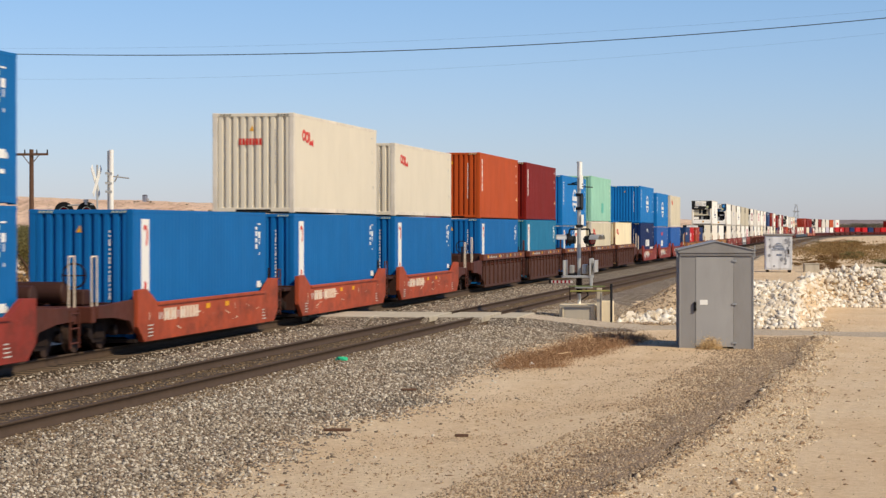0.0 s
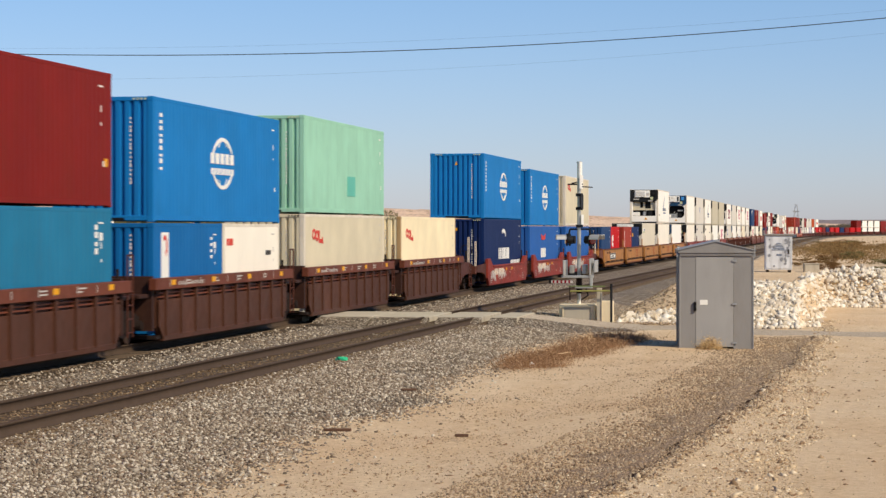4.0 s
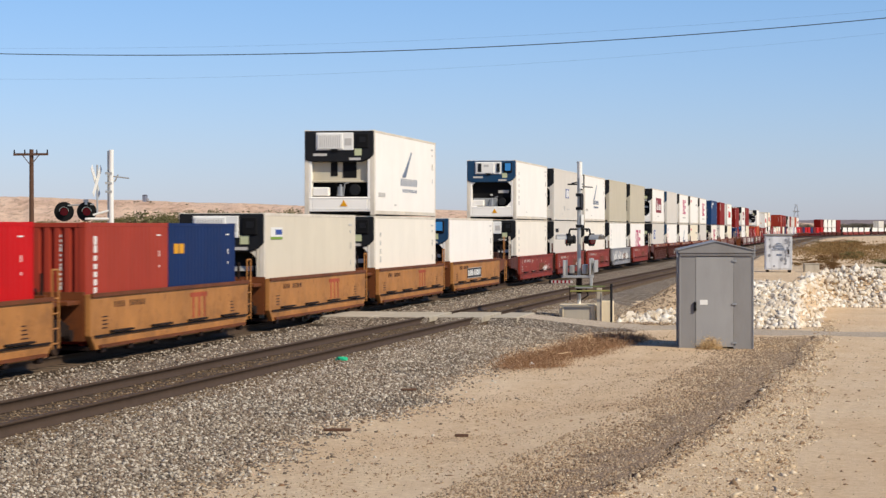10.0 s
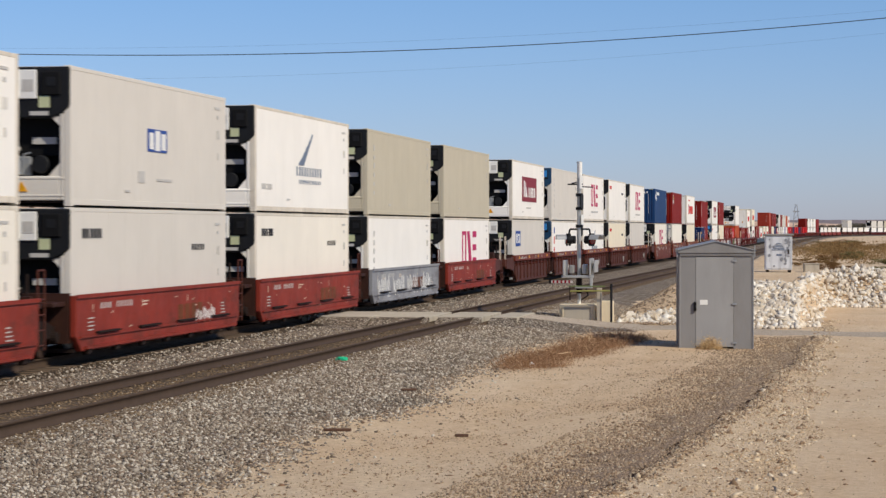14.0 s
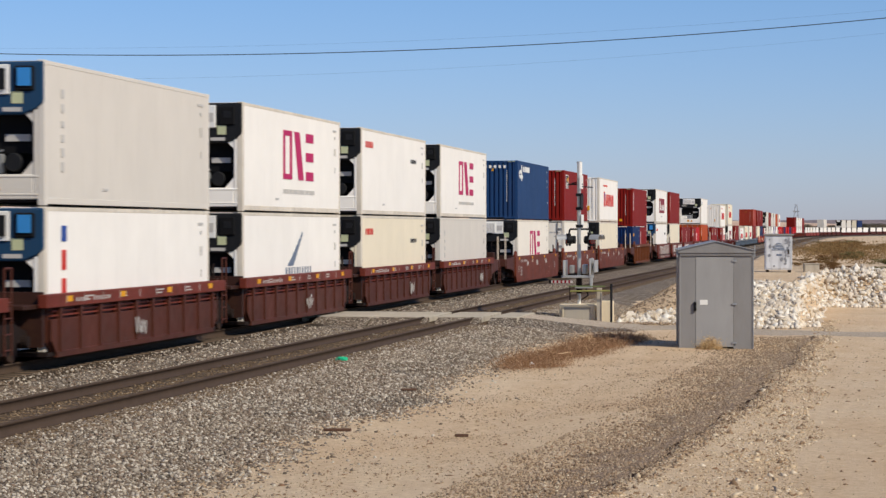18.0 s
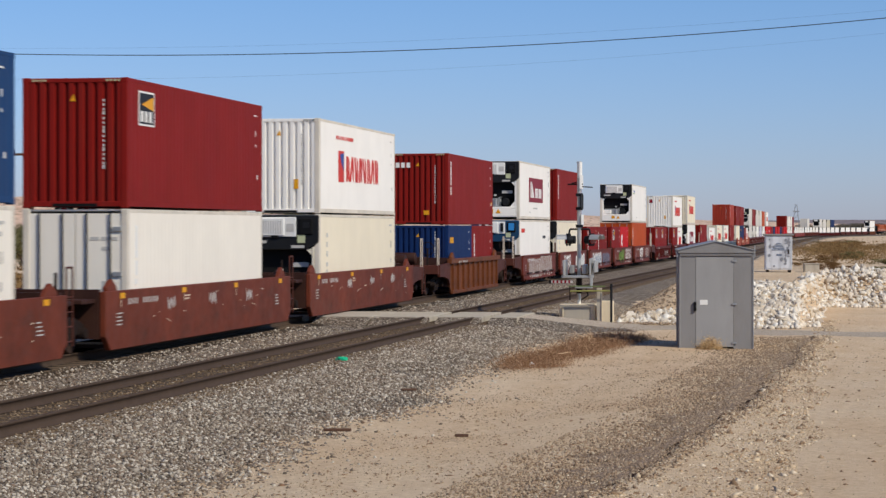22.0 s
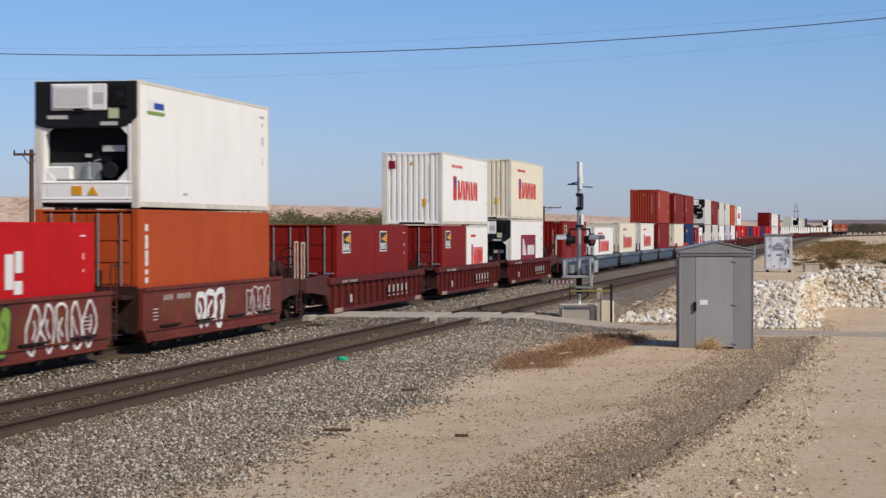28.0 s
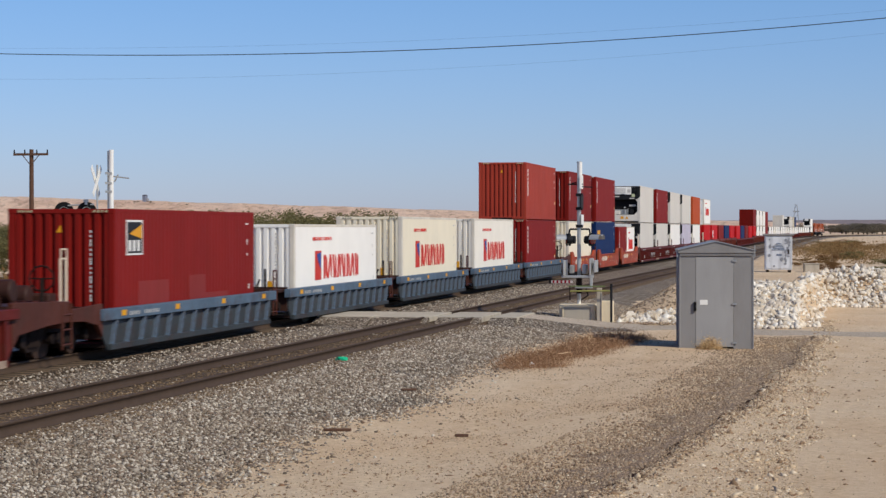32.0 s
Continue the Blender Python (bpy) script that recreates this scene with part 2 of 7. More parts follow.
def c_parts(ob, l, h, mat, edge, smooth=False, far=False):
    """Posts, castings, rails, roof and floor of a container."""
    if far:
        def whole():
            bm = bmesh.new()
            for sx in (-1, 1):
                for sy in (-1, 1):
                    box(bm, min(sx * 1.07, sx * 1.219), max(sx * 1.07, sx * 1.219), min(sy * (l / 2 - 0.17), sy * l / 2), max(sy * (l / 2 - 0.17), sy * l / 2), 0, h)
                for z in (0.03, h - 0.1):
                    box(bm, min(sx * 1.15, sx * 1.213), max(sx * 1.15, sx * 1.213), -l / 2 + 0.17, l / 2 - 0.17, z, z + 0.1)
            return bm
        put("frame", shared("frame_%g_%g" % (l, h), whole), edge, ob)
        put("roof", shared("roof_%g" % l, lambda: boxes((-CW / 2 + 0.07, CW / 2 - 0.07, -l / 2 + 0.09, l / 2 - 0.09, -0.05, -0.012))), mat, ob, Matrix.Translation((0, 0, h)))
        for m in (Matrix.Identity(4), Matrix.Rotation(math.pi, 4, "Z")):
            put("side_panel", c_smooth(l, h) if smooth else c_side(l, h), mat, ob, m)
        return
    post = shared("corner_post_%g" % h, lambda: boxes((-0.075, 0.075, -0.083, 0.083, 0.1, h - 0.1), (-0.08, 0.08, -0.088, 0.088, 0.0, 0.118), (-0.08, 0.08, -0.088, 0.088, h - 0.118, h), bev=0.012))
    worn = edge if edge == M["edge"] else mat
    for sx in (-1, 1):
        for sy in (-1, 1):
            put("corner_post", post, edge, ob, Matrix.Translation((sx * (CW / 2 - 0.08), sy * (l / 2 - 0.088), 0)))
        low = shared("bottom_rail_%g" % l, lambda: boxes((-0.03, 0.03, -l / 2 + 0.17, l / 2 - 0.17, 0.03, 0.16), bev=0.008))
        top = shared("top_rail_%g" % l, lambda: boxes((-0.03, 0.03, -l / 2 + 0.17, l / 2 - 0.17, -0.09, -0.005), bev=0.008))
        put("bottom_rail", low, worn, ob, Matrix.Translation((sx * (CW / 2 - 0.036), 0, 0)))
        put("top_rail", top, worn, ob, Matrix.Translation((sx * (CW / 2 - 0.036), 0, h)))
        m = Matrix.Identity(4) if sx > 0 else Matrix.Rotation(math.pi, 4, "Z")
        put("side_panel", c_smooth(l, h) if smooth else c_side(l, h), mat, ob, m)
    roof = shared("roof_%g" % l, lambda: boxes((-CW / 2 + 0.07, CW / 2 - 0.07, -l / 2 + 0.09, l / 2 - 0.09, -0.05, -0.012)))
    floor_mesh = shared("floor_%g" % l, lambda: boxes((-CW / 2 + 0.07, CW / 2 - 0.07, -l / 2 + 0.09, l / 2 - 0.09, 0.07, 0.13)))
    put("roof", roof, mat, ob, Matrix.Translation((0, 0, h)))
    put("underside", floor_mesh, STEEL, ob)


def end_wall(ob, l, h, mat, back=False):
    m = Matrix.Translation((0, -l / 2 + 0.02, 0))
    if back:
        m = Matrix.Translation((0, l / 2 - 0.02, 0)) @ Matrix.Rotation(math.pi, 4, "Z")
    put("end_wall", c_end(h), mat, ob, m)
    sill = shared("end_sill", lambda: boxes((-CW / 2 + 0.16, CW / 2 - 0.16, -0.01, 0.09, 0.03, 0.15), bev=0.01))
    head = shared("end_header", lambda: boxes((-CW / 2 + 0.16, CW / 2 - 0.16, -0.01, 0.09, -0.11, -0.01), bev=0.01))
    put("end_sill", sill, mat, ob, m)
    put("end_header", head, mat, ob, m @ Matrix.Translation((0, 0, h)))


def end_doors(ob, l, h, mat, flat=False):
    y = -l / 2
    for sx in (-1, 1):
        def leaf():
            bm = bmesh.new()
            box(bm, 0.012, CW / 2 - 0.15, 0.03, 0.08, 0.12, h - 0.1)
            for i in range(0 if flat else 5):
                z = 0.22 + i * (h - 0.42) / 5
                box(bm, 0.07, CW / 2 - 0.22, 0.01, 0.05, z, z + (h - 0.42) / 5 - 0.1)
            return bm
        m = Matrix.Translation((0, y, 0)) @ (Matrix.Identity(4) if sx > 0 else Matrix.Diagonal((-1, 1, 1, 1)))
        d = put("door", shared("door_%g_%d" % (h, flat), leaf), mat, ob, m)
        if flat and sx > 0:
            for z in (0.4, 1.4, 2.4):
                put("hinge", shared("door_hinge", lambda: boxes((0.86, 1.08, -0.02, 0.03, 0, 0.1), bev=0.01)), GALV, d, Matrix.Translation((0, 0, z)))
            mark(ob, "s", [(x0, x1, y + 0.02, y + 0.029, z0, z1) for x0, x1, z0, z1 in ((0.35, 0.55, 2.2, 2.28), (0.6, 0.98, 2.2, 2.28), (0.62, 0.8, 1.98, 2.06), (0.62, 0.9, 0.5, 1.3), (-0.6, -0.35, 0.75, 0.82))], "door_lettering")
        for x in (0.28, 0.82):
            put("lock_rod", shared("lock_rod_%g" % h, lambda: rods(((0, 0, 0.1), (0, 0, h - 0.08), 0.019))), DARK if flat else GALV, d, Matrix.Translation((x, -0.015, 0)))
            put("door_handle", shared("door_handle", lambda: boxes((-0.02, 0.3, -0.012, 0.012, -0.02, 0.02))), GALV, d, Matrix.Translation((x, -0.03, 1.05)))


def mark(ob, col, dims, name="marking"):
    p = part(name, boxes(*dims), MARKS[col], ob)
    if len(dims) > 1:
        p["kind"] = "stuff"
    return p


def side_x(*rects, l=L40, t=0.004):
    """Rectangles on the near side: (from front, to, z0, z1)."""
    return [(CW / 2 - 0.009, CW / 2 + t, -l / 2 + a, -l / 2 + b, z0, z1) for a, b, z0, z1 in rects]


def end_y(*rects, l=L40):
    return [(x0, x1, -l / 2 + 0.012, -l / 2 + 0.021, z0, z1) for x0, x1, z0, z1 in rects]


def ring(cy, cz, ry, rz, w, seg=20, a0=0.0, a1=2 * math.pi, l=L40):
    """A flat ring on the near side, centred cy from the front."""
    bm = bmesh.new()
    full = a1 - a0 > 6.2
    n = seg
    rows = []
    for i in range(n if full else n + 1):
        a = a0 + (a1 - a0) * i / n
        rows.append([bm.verts.new((x, -l / 2 + cy + math.cos(a) * (ry - k * w), cz + math.sin(a) * (rz - k * w))) for x in (CW / 2 - 0.009, CW / 2 + 0.004) for k in (0, 1)])
    m = len(rows)
    for i in range(m if full else m - 1):
        a, b = rows[i], rows[(i + 1) % m]
        for p, q in ((0, 1), (1, 3), (3, 2), (2, 0)):
            bm.faces.new((a[p], b[p], b[q], a[q]))
    return bm


def bars(y0, y1, z0, z1, n, vertical=True, fill=0.6, rnd=None):
    """Unreadable writing: n bars in a strip."""
    out = []
    for i in range(n):
        a = i / n
        k = fill * (0.7 + 0.6 * rnd.random()) if rnd else fill
        if vertical:
            h = (z1 - z0) / n
            out.append((y0, y1, z0 + a * (z1 - z0), z0 + a * (z1 - z0) + h * k))
        else:
            w = (y1 - y0) / n
            out.append((y0 + a * (y1 - y0), y0 + a * (y1 - y0) + w * k, z0, z1))
    return out


def column(ob, col, y, l, h, rnd, z0=None, n=9):
    mark(ob, col, side_x(*bars(y, y + 0.2, z0 or h * 0.42, h - 0.3, n, True, 0.55, rnd), l=l), "number_column")


def logo(ob, kind, l, h, rnd):
    """Emblems as plain shapes in their colours."""
    if kind == "rings":  # red rings and a block near the front top
        part("emblem", ring(1.28, h * 0.79, 0.22, 0.17, 0.09), MARK_R, ob)
        part("emblem", ring(1.7, h * 0.775, 0.22, 0.17, 0.09), MARK_R, ob)
        mark(ob, "r", end_y(*[(-0.42 + i * 0.1, -0.35 + i * 0.1, h * 0.68, h * 0.745) for i in range(7)], l=l), "end_lettering")
        mark(ob, "r", side_x((1.95, 2.06, h * 0.7, h * 0.83), (2.06, 2.34, h * 0.7, h * 0.74), (2.38, 2.5, h * 0.69, h * 0.76), l=l), "emblem")
    elif kind == "globe":
        c, zc = l * 0.5, h * 0.52
        for a0 in (0.5, 3.6):
            part("emblem", ring(c, zc, 1.05, 0.66, 0.1, 24, a0, a0 + 2.3), MARK_W, ob)
        mark(ob, "w", side_x(*bars(c - 1.15, c + 1.2, zc - 0.02, zc + 0.25, 5, False, 0.72), *bars(c - 1.1, c + 1.15, zc - 0.29, zc - 0.13, 8, False, 0.66), l=l), "emblem")
        for rx, a0 in ((0.5, 0.75), (0.5, 3.9), (0.78, 0.7), (0.78, 3.85)):
            part("emblem", ring(c, zc, rx, 0.64, 0.035, 16, a0, a0 + 1.7), MARK_W, ob)
        column(ob, "w", 0.5, l, h, rnd)
    elif kind == "swoosh":
        part("emblem", ring(l * 0.5, h * 0.7, 0.8, 0.42, 0.17, 10, 0.2, 2.3, l), MARK_W, ob)
        mark(ob, "w", side_x(*bars(l * 0.37, l * 0.65, h * 0.36, h * 0.54, 7, False, 0.76, rnd), *bars(l * 0.7, l * 0.95, h * 0.27, h * 0.33, 6, False, 0.7), l=l), "emblem")
    elif kind == "eagle":
        bm = prisms(([(-l / 2 + l * 0.36, h * 0.84), (-l / 2 + l * 0.44, h * 0.79), (-l / 2 + l * 0.52, h * 0.84), (-l / 2 + l * 0.5, h * 0.72), (-l / 2 + l * 0.38, h * 0.72)], "x", CW / 2 - 0.009, CW / 2 + 0.004))
        part("emblem", bm, MARK_R, ob)
        mark(ob, "w", side_x(*bars(l * 0.36, l * 0.53, h * 0.36, h * 0.55, 3, False, 0.82), l=l), "emblem")
    elif kind == "strip":  # white band by the front post
        mark(ob, "w", side_x((0.62, 1.22, 0.12, h - 0.22), l=l), "band")
        part("band_emblem", ring(0.9, h * 0.79, 0.2, 0.26, 0.1, 12, -1.2, 2.4, l), MARK_R, ob).location.x = 0.005
        part("band_emblem", prisms(([(-l / 2 + 0.66, h * 0.1), (-l / 2 + 0.74, h * 0.1), (-l / 2 + 1.0, h * 0.42), (-l / 2 + 0.84, h * 0.44)], "x", CW / 2, CW / 2 + 0.009)), MARK_R, ob)
        mark(ob, "w", side_x(*bars(l - 1.15, l - 0.98, h * 0.66, h * 0.9, 4, True, 0.6, rnd), (l - 0.85, l - 0.65, h * 0.76, h * 0.82), (l - 1.0, l - 0.65, h * 0.3, h * 0.36), (l - 0.95, l - 0.7, h * 0.2, h * 0.23), l=l), "marking")
    elif kind == "frame3":  # open frame, slanting bars and a comb, magenta
        a, b, z0, z1 = l * 0.375, l * 0.705, h * 0.33, h * 0.81
        u = (b - a) / 3
        w = u * 0.17
        mark(ob, "m", side_x((a, a + w, z0, z1), (a + u * 0.6, a + u * 0.8, z0, z1), (a + w, a + u * 0.6, z0, z0 + 0.15), (a + w, a + u * 0.6, z1 - 0.15, z1), l=l), "emblem")
        part("emblem", prisms(([(-l / 2 + a + u * p, q) for p, q in ((1.0, z1), (1.5, z1), (1.9, z0), (1.4, z0))], "x", CW / 2 - 0.009, CW / 2 + 0.004)), MARK_M, ob)
        for z in (z0, (z0 + z1) / 2 - 0.13, z1 - 0.26):
            mark(ob, "m", side_x((a + 2.12 * u, a + 2.85 * u, z, z + 0.26), l=l), "emblem")
        mark(ob, "s", side_x(*bars(a, b, h * 0.19, h * 0.23, 16, False, 0.7, rnd), l=l), "lettering")
    elif kind == "plaque":  # crimson plate with white writing
        mark(ob, "d", side_x((l * 0.29, l * 0.74, h * 0.31, h * 0.74), l=l), "plaque")
        bm = prisms(*[([(-l / 2 + l * p, h * q) for p, q in o], "x", CW / 2, CW / 2 + 0.009) for o in (
            ((0.335, 0.39), (0.365, 0.39), (0.365, 0.67), (0.335, 0.67)), ((0.38, 0.39), (0.45, 0.39), (0.38, 0.67)))])
        part("plaque_sign", bm, MARK_W, ob)
        mark(ob, "w", side_x(*bars(l * 0.485, l * 0.71, h * 0.39, h * 0.56, 4, False, 0.72, rnd), l=l, t=0.008), "plaque_lettering")
        mark(ob, "s", side_x(*bars(l * 0.42, l * 0.56, h * 0.19, h * 0.215, 12, False, 0.6, rnd), l=l), "lettering")
    elif kind == "wing":
        bm = bmesh.new()
        y0 = -l / 2 + l * 0.42
        for i in range(5):
            u = 0.14 * i
            prism(bm, [(y0 + u, h * 0.48), (y0 + u + 0.1, h * 0.48), (y0 + 0.5 + 0.34 * i, h * (0.545 + 0.062 * i)), (y0 + 0.42 + 0.34 * i, h * (0.555 + 0.065 * i)), (y0 + u + 0.05, h * 0.5)], "x", CW / 2 - 0.009, CW / 2 + 0.004)
        part("emblem", bm, MARK_C, ob)
        mark(ob, "c", side_x(*bars(l * 0.4, l * 0.68, h * 0.375, h * 0.465, 10, False, 0.36, rnd), *bars(l * 0.43, l * 0.67, h * 0.295, h * 0.335, 12, False, 0.3, rnd), l=l), "lettering")
        mark(ob, "s", side_x(*bars(l * 0.06, l * 0.16, h * 0.22, h * 0.27, 4, False, 0.7, rnd), l=l), "lettering")
    elif kind == "vertical":  # grey writing down the front edge
        mark(ob, "s", side_x(*bars(0.98, 1.16, h * 0.24, h * 0.86, 6, True, 0.55, rnd), l=l), "lettering")
    elif kind == "redcolumn":  # blue square over a column of red strokes
        mark(ob, "b", side_x((1.0, 1.3, h * 0.76, h * 0.87), l=l), "badge")
        for i in range(3):
            mark(ob, "r", side_x((1.02, 1.28, h * (0.56 - 0.2 * i), h * (0.7 - 0.2 * i)), l=l), "column_stroke")
    elif kind == "tablet":
        mark(ob, "b", side_x((l * 0.44, l * 0.565, h * 0.45, h * 0.63), l=l), "tablet")
        mark(ob, "w", side_x((l * 0.45, l * 0.478, h * 0.47, h * 0.6), (l * 0.528, l * 0.556, h * 0.47, h * 0.6), l=l, t=0.008), "tablet_lettering")
        mark(ob, "s", side_x((l * 0.38, l * 0.42, h * 0.2, h * 0.29), (l * 0.5, l * 0.6, h * 0.22, h * 0.24), l=l), "lettering")
        part("tablet_field", boxes(*side_x((l * 0.487, l * 0.52, h * 0.46, h * 0.62), l=l, t=0.007)), MARK_W, ob)
    elif kind == "tablet2":  # blue plate with white fields near the front
        mark(ob, "b", side_x((l * 0.1, l * 0.24, h * 0.55, h * 0.81), l=l), "tablet")
        mark(ob, "w", side_x((l * 0.112, l * 0.14, h * 0.6, h * 0.76), (l * 0.2, l * 0.225, h * 0.6, h * 0.76), l=l, t=0.008), "tablet_lettering")
        part("tablet_ring", ring(l * 0.17, h * 0.68, 0.26, 0.24, 0.09, 16, l=l), MARK_W, ob).location.x = 0.004
    elif kind == "writing":
        mark(ob, "r" if rnd.random() < 0.4 else "k", side_x(*bars(l * 0.06, l * 0.17, h * 0.78, h * 0.85, 5, False, 0.6, rnd), l=l), "lettering")
        mark(ob, "k", side_x(*bars(l * 0.74, l * 0.84, h * 0.67, h * 0.72, 5, False, 0.5, rnd), l=l), "lettering")
    elif kind == "bigred":  # two-tone badge and a word-long row of strokes
        mark(ob, "r", side_x((l * 0.225, l * 0.292, h * 0.35, h * 0.69), l=l), "badge")
        bm = prisms(([(-l / 2 + l * 0.24, h * 0.65), (-l / 2 + l * 0.288, h * 0.67), (-l / 2 + l * 0.288, h * 0.47), (-l / 2 + l * 0.26, h * 0.55)], "x", CW / 2, CW / 2 + 0.009))
        part("badge_field", bm, MARK_B, ob)
        z0, z1 = h * 0.36, h * 0.64
        bm = bmesh.new()
        for i in range(8):
            q, u = -l / 2 + l * (0.322 + 0.055 * i), l * 0.042
            k = (0.0, 0.35, -0.2, 0.15, -0.3, 0.0, 0.3, -0.1)[i] * u
            prism(bm, [(q - k, z0), (q + u * 0.42 - k, z0), (q + u * 0.42 + k, z1), (q + k, z1)], "x", CW / 2 - 0.009, CW / 2 + 0.004)
            prism(bm, [(q + u * 0.6, z0 + 0.1), (q + u * 0.95, z0), (q + u * 0.95, z1 - 0.15), (q + u * 0.6, z1)], "x", CW / 2 - 0.009, CW / 2 + 0.003)
        part("lettering", bm, MARK_R, ob)["kind"] = "stuff"
        mark(ob, "r", side_x(*bars(l * 0.2, l * 0.42, h * 0.81, h * 0.85, 10, False, 0.6, rnd), l=l), "number_row")
        mark(ob, "d", [(-0.95, -0.68, -l / 2 + 0.01, -l / 2 + 0.02, h * 0.77, h * 0.88)], "end_badge")
        mark(ob, "y", [(0.42, 0.56, -l / 2 + 0.008, -l / 2 + 0.02, h * 0.26, h * 0.36)], "warning_patch")
    elif kind == "lion":  # black sign with a yellow flash
        mark(ob, "w", side_x((0.84, 2.06, h * 0.645, h * 0.915), l=l, t=0.001), "sign_rim")
        mark(ob, "k", side_x((0.9, 2.0, h * 0.66, h * 0.9), l=l), "sign")
        bm = prisms(([(-l / 2 + 1.05, h * 0.81), (-l / 2 + 1.96, h * 0.77), (-l / 2 + 1.96, h * 0.88)], "x", CW / 2, CW / 2 + 0.009))
        part("sign_flash", bm, MARK_Y, ob)
        mark(ob, "w", side_x(*bars(0.98, 1.94, h * 0.675, h * 0.76, 3, False, 0.6), l=l, t=0.008), "sign_lettering")
    elif kind == "column":
        mark(ob, "w", side_x(*bars(0.55, 0.73, h * 0.42, h - 0.3, 7, True, 0.82, rnd), l=l), "number_column")
        mark(ob, "y", side_x((l - 0.5, l - 0.3, h * 0.3, h * 0.36), l=l), "marking")
    elif kind == "horse":
        part("emblem", ring(0.95, h * 0.77, 0.5, 0.22, 0.18, 12, l=l), MARK_W, ob)
        mark(ob, "w", side_x((1.3, 1.5, h * 0.66, h * 0.93), (1.5, 1.8, h * 0.7, h * 0.76), *bars(1.9, 4.4, h * 0.82, h * 0.91, 5, False, 0.7, rnd), l=l), "emblem")
        mark(ob, "w", end_y(*[(-0.7 + i * 0.24, -0.58 + i * 0.24, h * 0.87, h * 0.92) for i in range(6)], l=l), "end_lettering")
    elif kind == "box":
        mark(ob, "w", side_x((l * 0.12, l * 0.19, h * 0.5, h * 0.76), (l * 0.21, l * 0.27, h * 0.62, h * 0.78), (l * 0.2, l * 0.27, h * 0.46, h * 0.56), l=l), "emblem")
    elif kind == "oval":
        part("emblem", ring(l * 0.1, h * 0.75, 0.34, 0.12, 0.11, 14, l=l), MARK_R, ob)
        mark(ob, "w", side_x(*bars(l * 0.16, l * 0.3, h * 0.71, h * 0.8, 3, False, 0.8), l=l), "emblem")
    elif kind == "gold":
        mark(ob, "y", side_x(*bars(l * 0.07, l * 0.22, h * 0.72, h * 0.81, 2, False, 0.8), l=l), "emblem")
    elif kind == "patches":
        for y0, y1, z0, z1 in ((0.14, 0.34, 0.04, 0.44), (0.48, 0.6, 0.06, 0.46), (0.6, 0.78, 0.1, 0.3)):
            part("repainted_patch", boxes(*side_x((l * y0, l * y1, h * z0, h * z1), l=l)), M["repaint"], ob)
    elif kind == "square":
        part("repainted_patch", boxes(*side_x((l * 0.5, l * 0.6, h * 0.2, h * 0.42), l=l)), M["sea"], ob)
    elif kind == "endmark":
        mark(ob, "w", end_y(*[(-0.95 + i * 0.22, -0.8 + i * 0.22, h * 0.8, h * 0.87) for i in range(3)], l=l), "end_lettering")
        mark(ob, "y", end_y((0.2, 0.42, h * 0.14, h * 0.2), l=l), "warning_patch")
    elif kind == "green_sticker":
        mark(ob, "w", side_x((l * 0.06, l * 0.17, h * 0.77, h * 0.86), l=l), "sticker")
        mark(ob, "b", side_x((l * 0.1, l * 0.165, h * 0.79, h * 0.84), l=l, t=0.007), "sticker_print")
        mark(ob, "g", side_x((l * 0.06, l * 0.17, h * 0.745, h * 0.77), l=l), "sticker_edge")


def small_marks(ob, l, h, rnd, light):
    """The rows of numbers at a side's rear top and the warning patch on the end."""
    col = "w" if not light else "s"
    mark(ob, col, side_x((l - 0.9, l - 0.62, h * 0.885, h * 0.897), (l - 0.75, l - 0.71, h * 0.7, h * 0.75), (l - 0.74, l - 0.7, h * 0.6, h * 0.625), (l - 0.6, l - 0.53, h * 0.3, h * 0.34), l=l), "number_row")
    put("warning_triangle", shared("end_triangle_%g_%g" % (l, h), lambda: prisms(([(-0.12, h * 0.82), (0.01, h * 0.82), (-0.02, h * 0.875)], "y", -l / 2 + 0.008, -l / 2 + 0.019))), MARK_Y, ob)
    if h > 2.7:
        def slashes():
            bm = bmesh.new()
            for i in range(4):
                for sx in (-1, 1):
                    u = sx * (0.72 + 0.09 * i)
                    prism(bm, [(u, h - 0.085), (u + 0.04, h - 0.085), (u + 0.065, h - 0.035), (u + 0.025, h - 0.035)], "y", -l / 2 - 0.004, -l / 2 + 0.03)
            return bm
        put("hazard_stripes", shared("hazard_stripes_%g_%g" % (l, h), slashes), PALE_LABEL if not light else MARK_K, ob)["kind"] = "stuff"
    mark(ob, col, end_y(*[(0.65, 0.682, h * 0.3 + i * 0.1, h * 0.3 + i * 0.1 + (0.05 if i % 4 else 0.085)) for i in range(16)], l=l), "number_column")


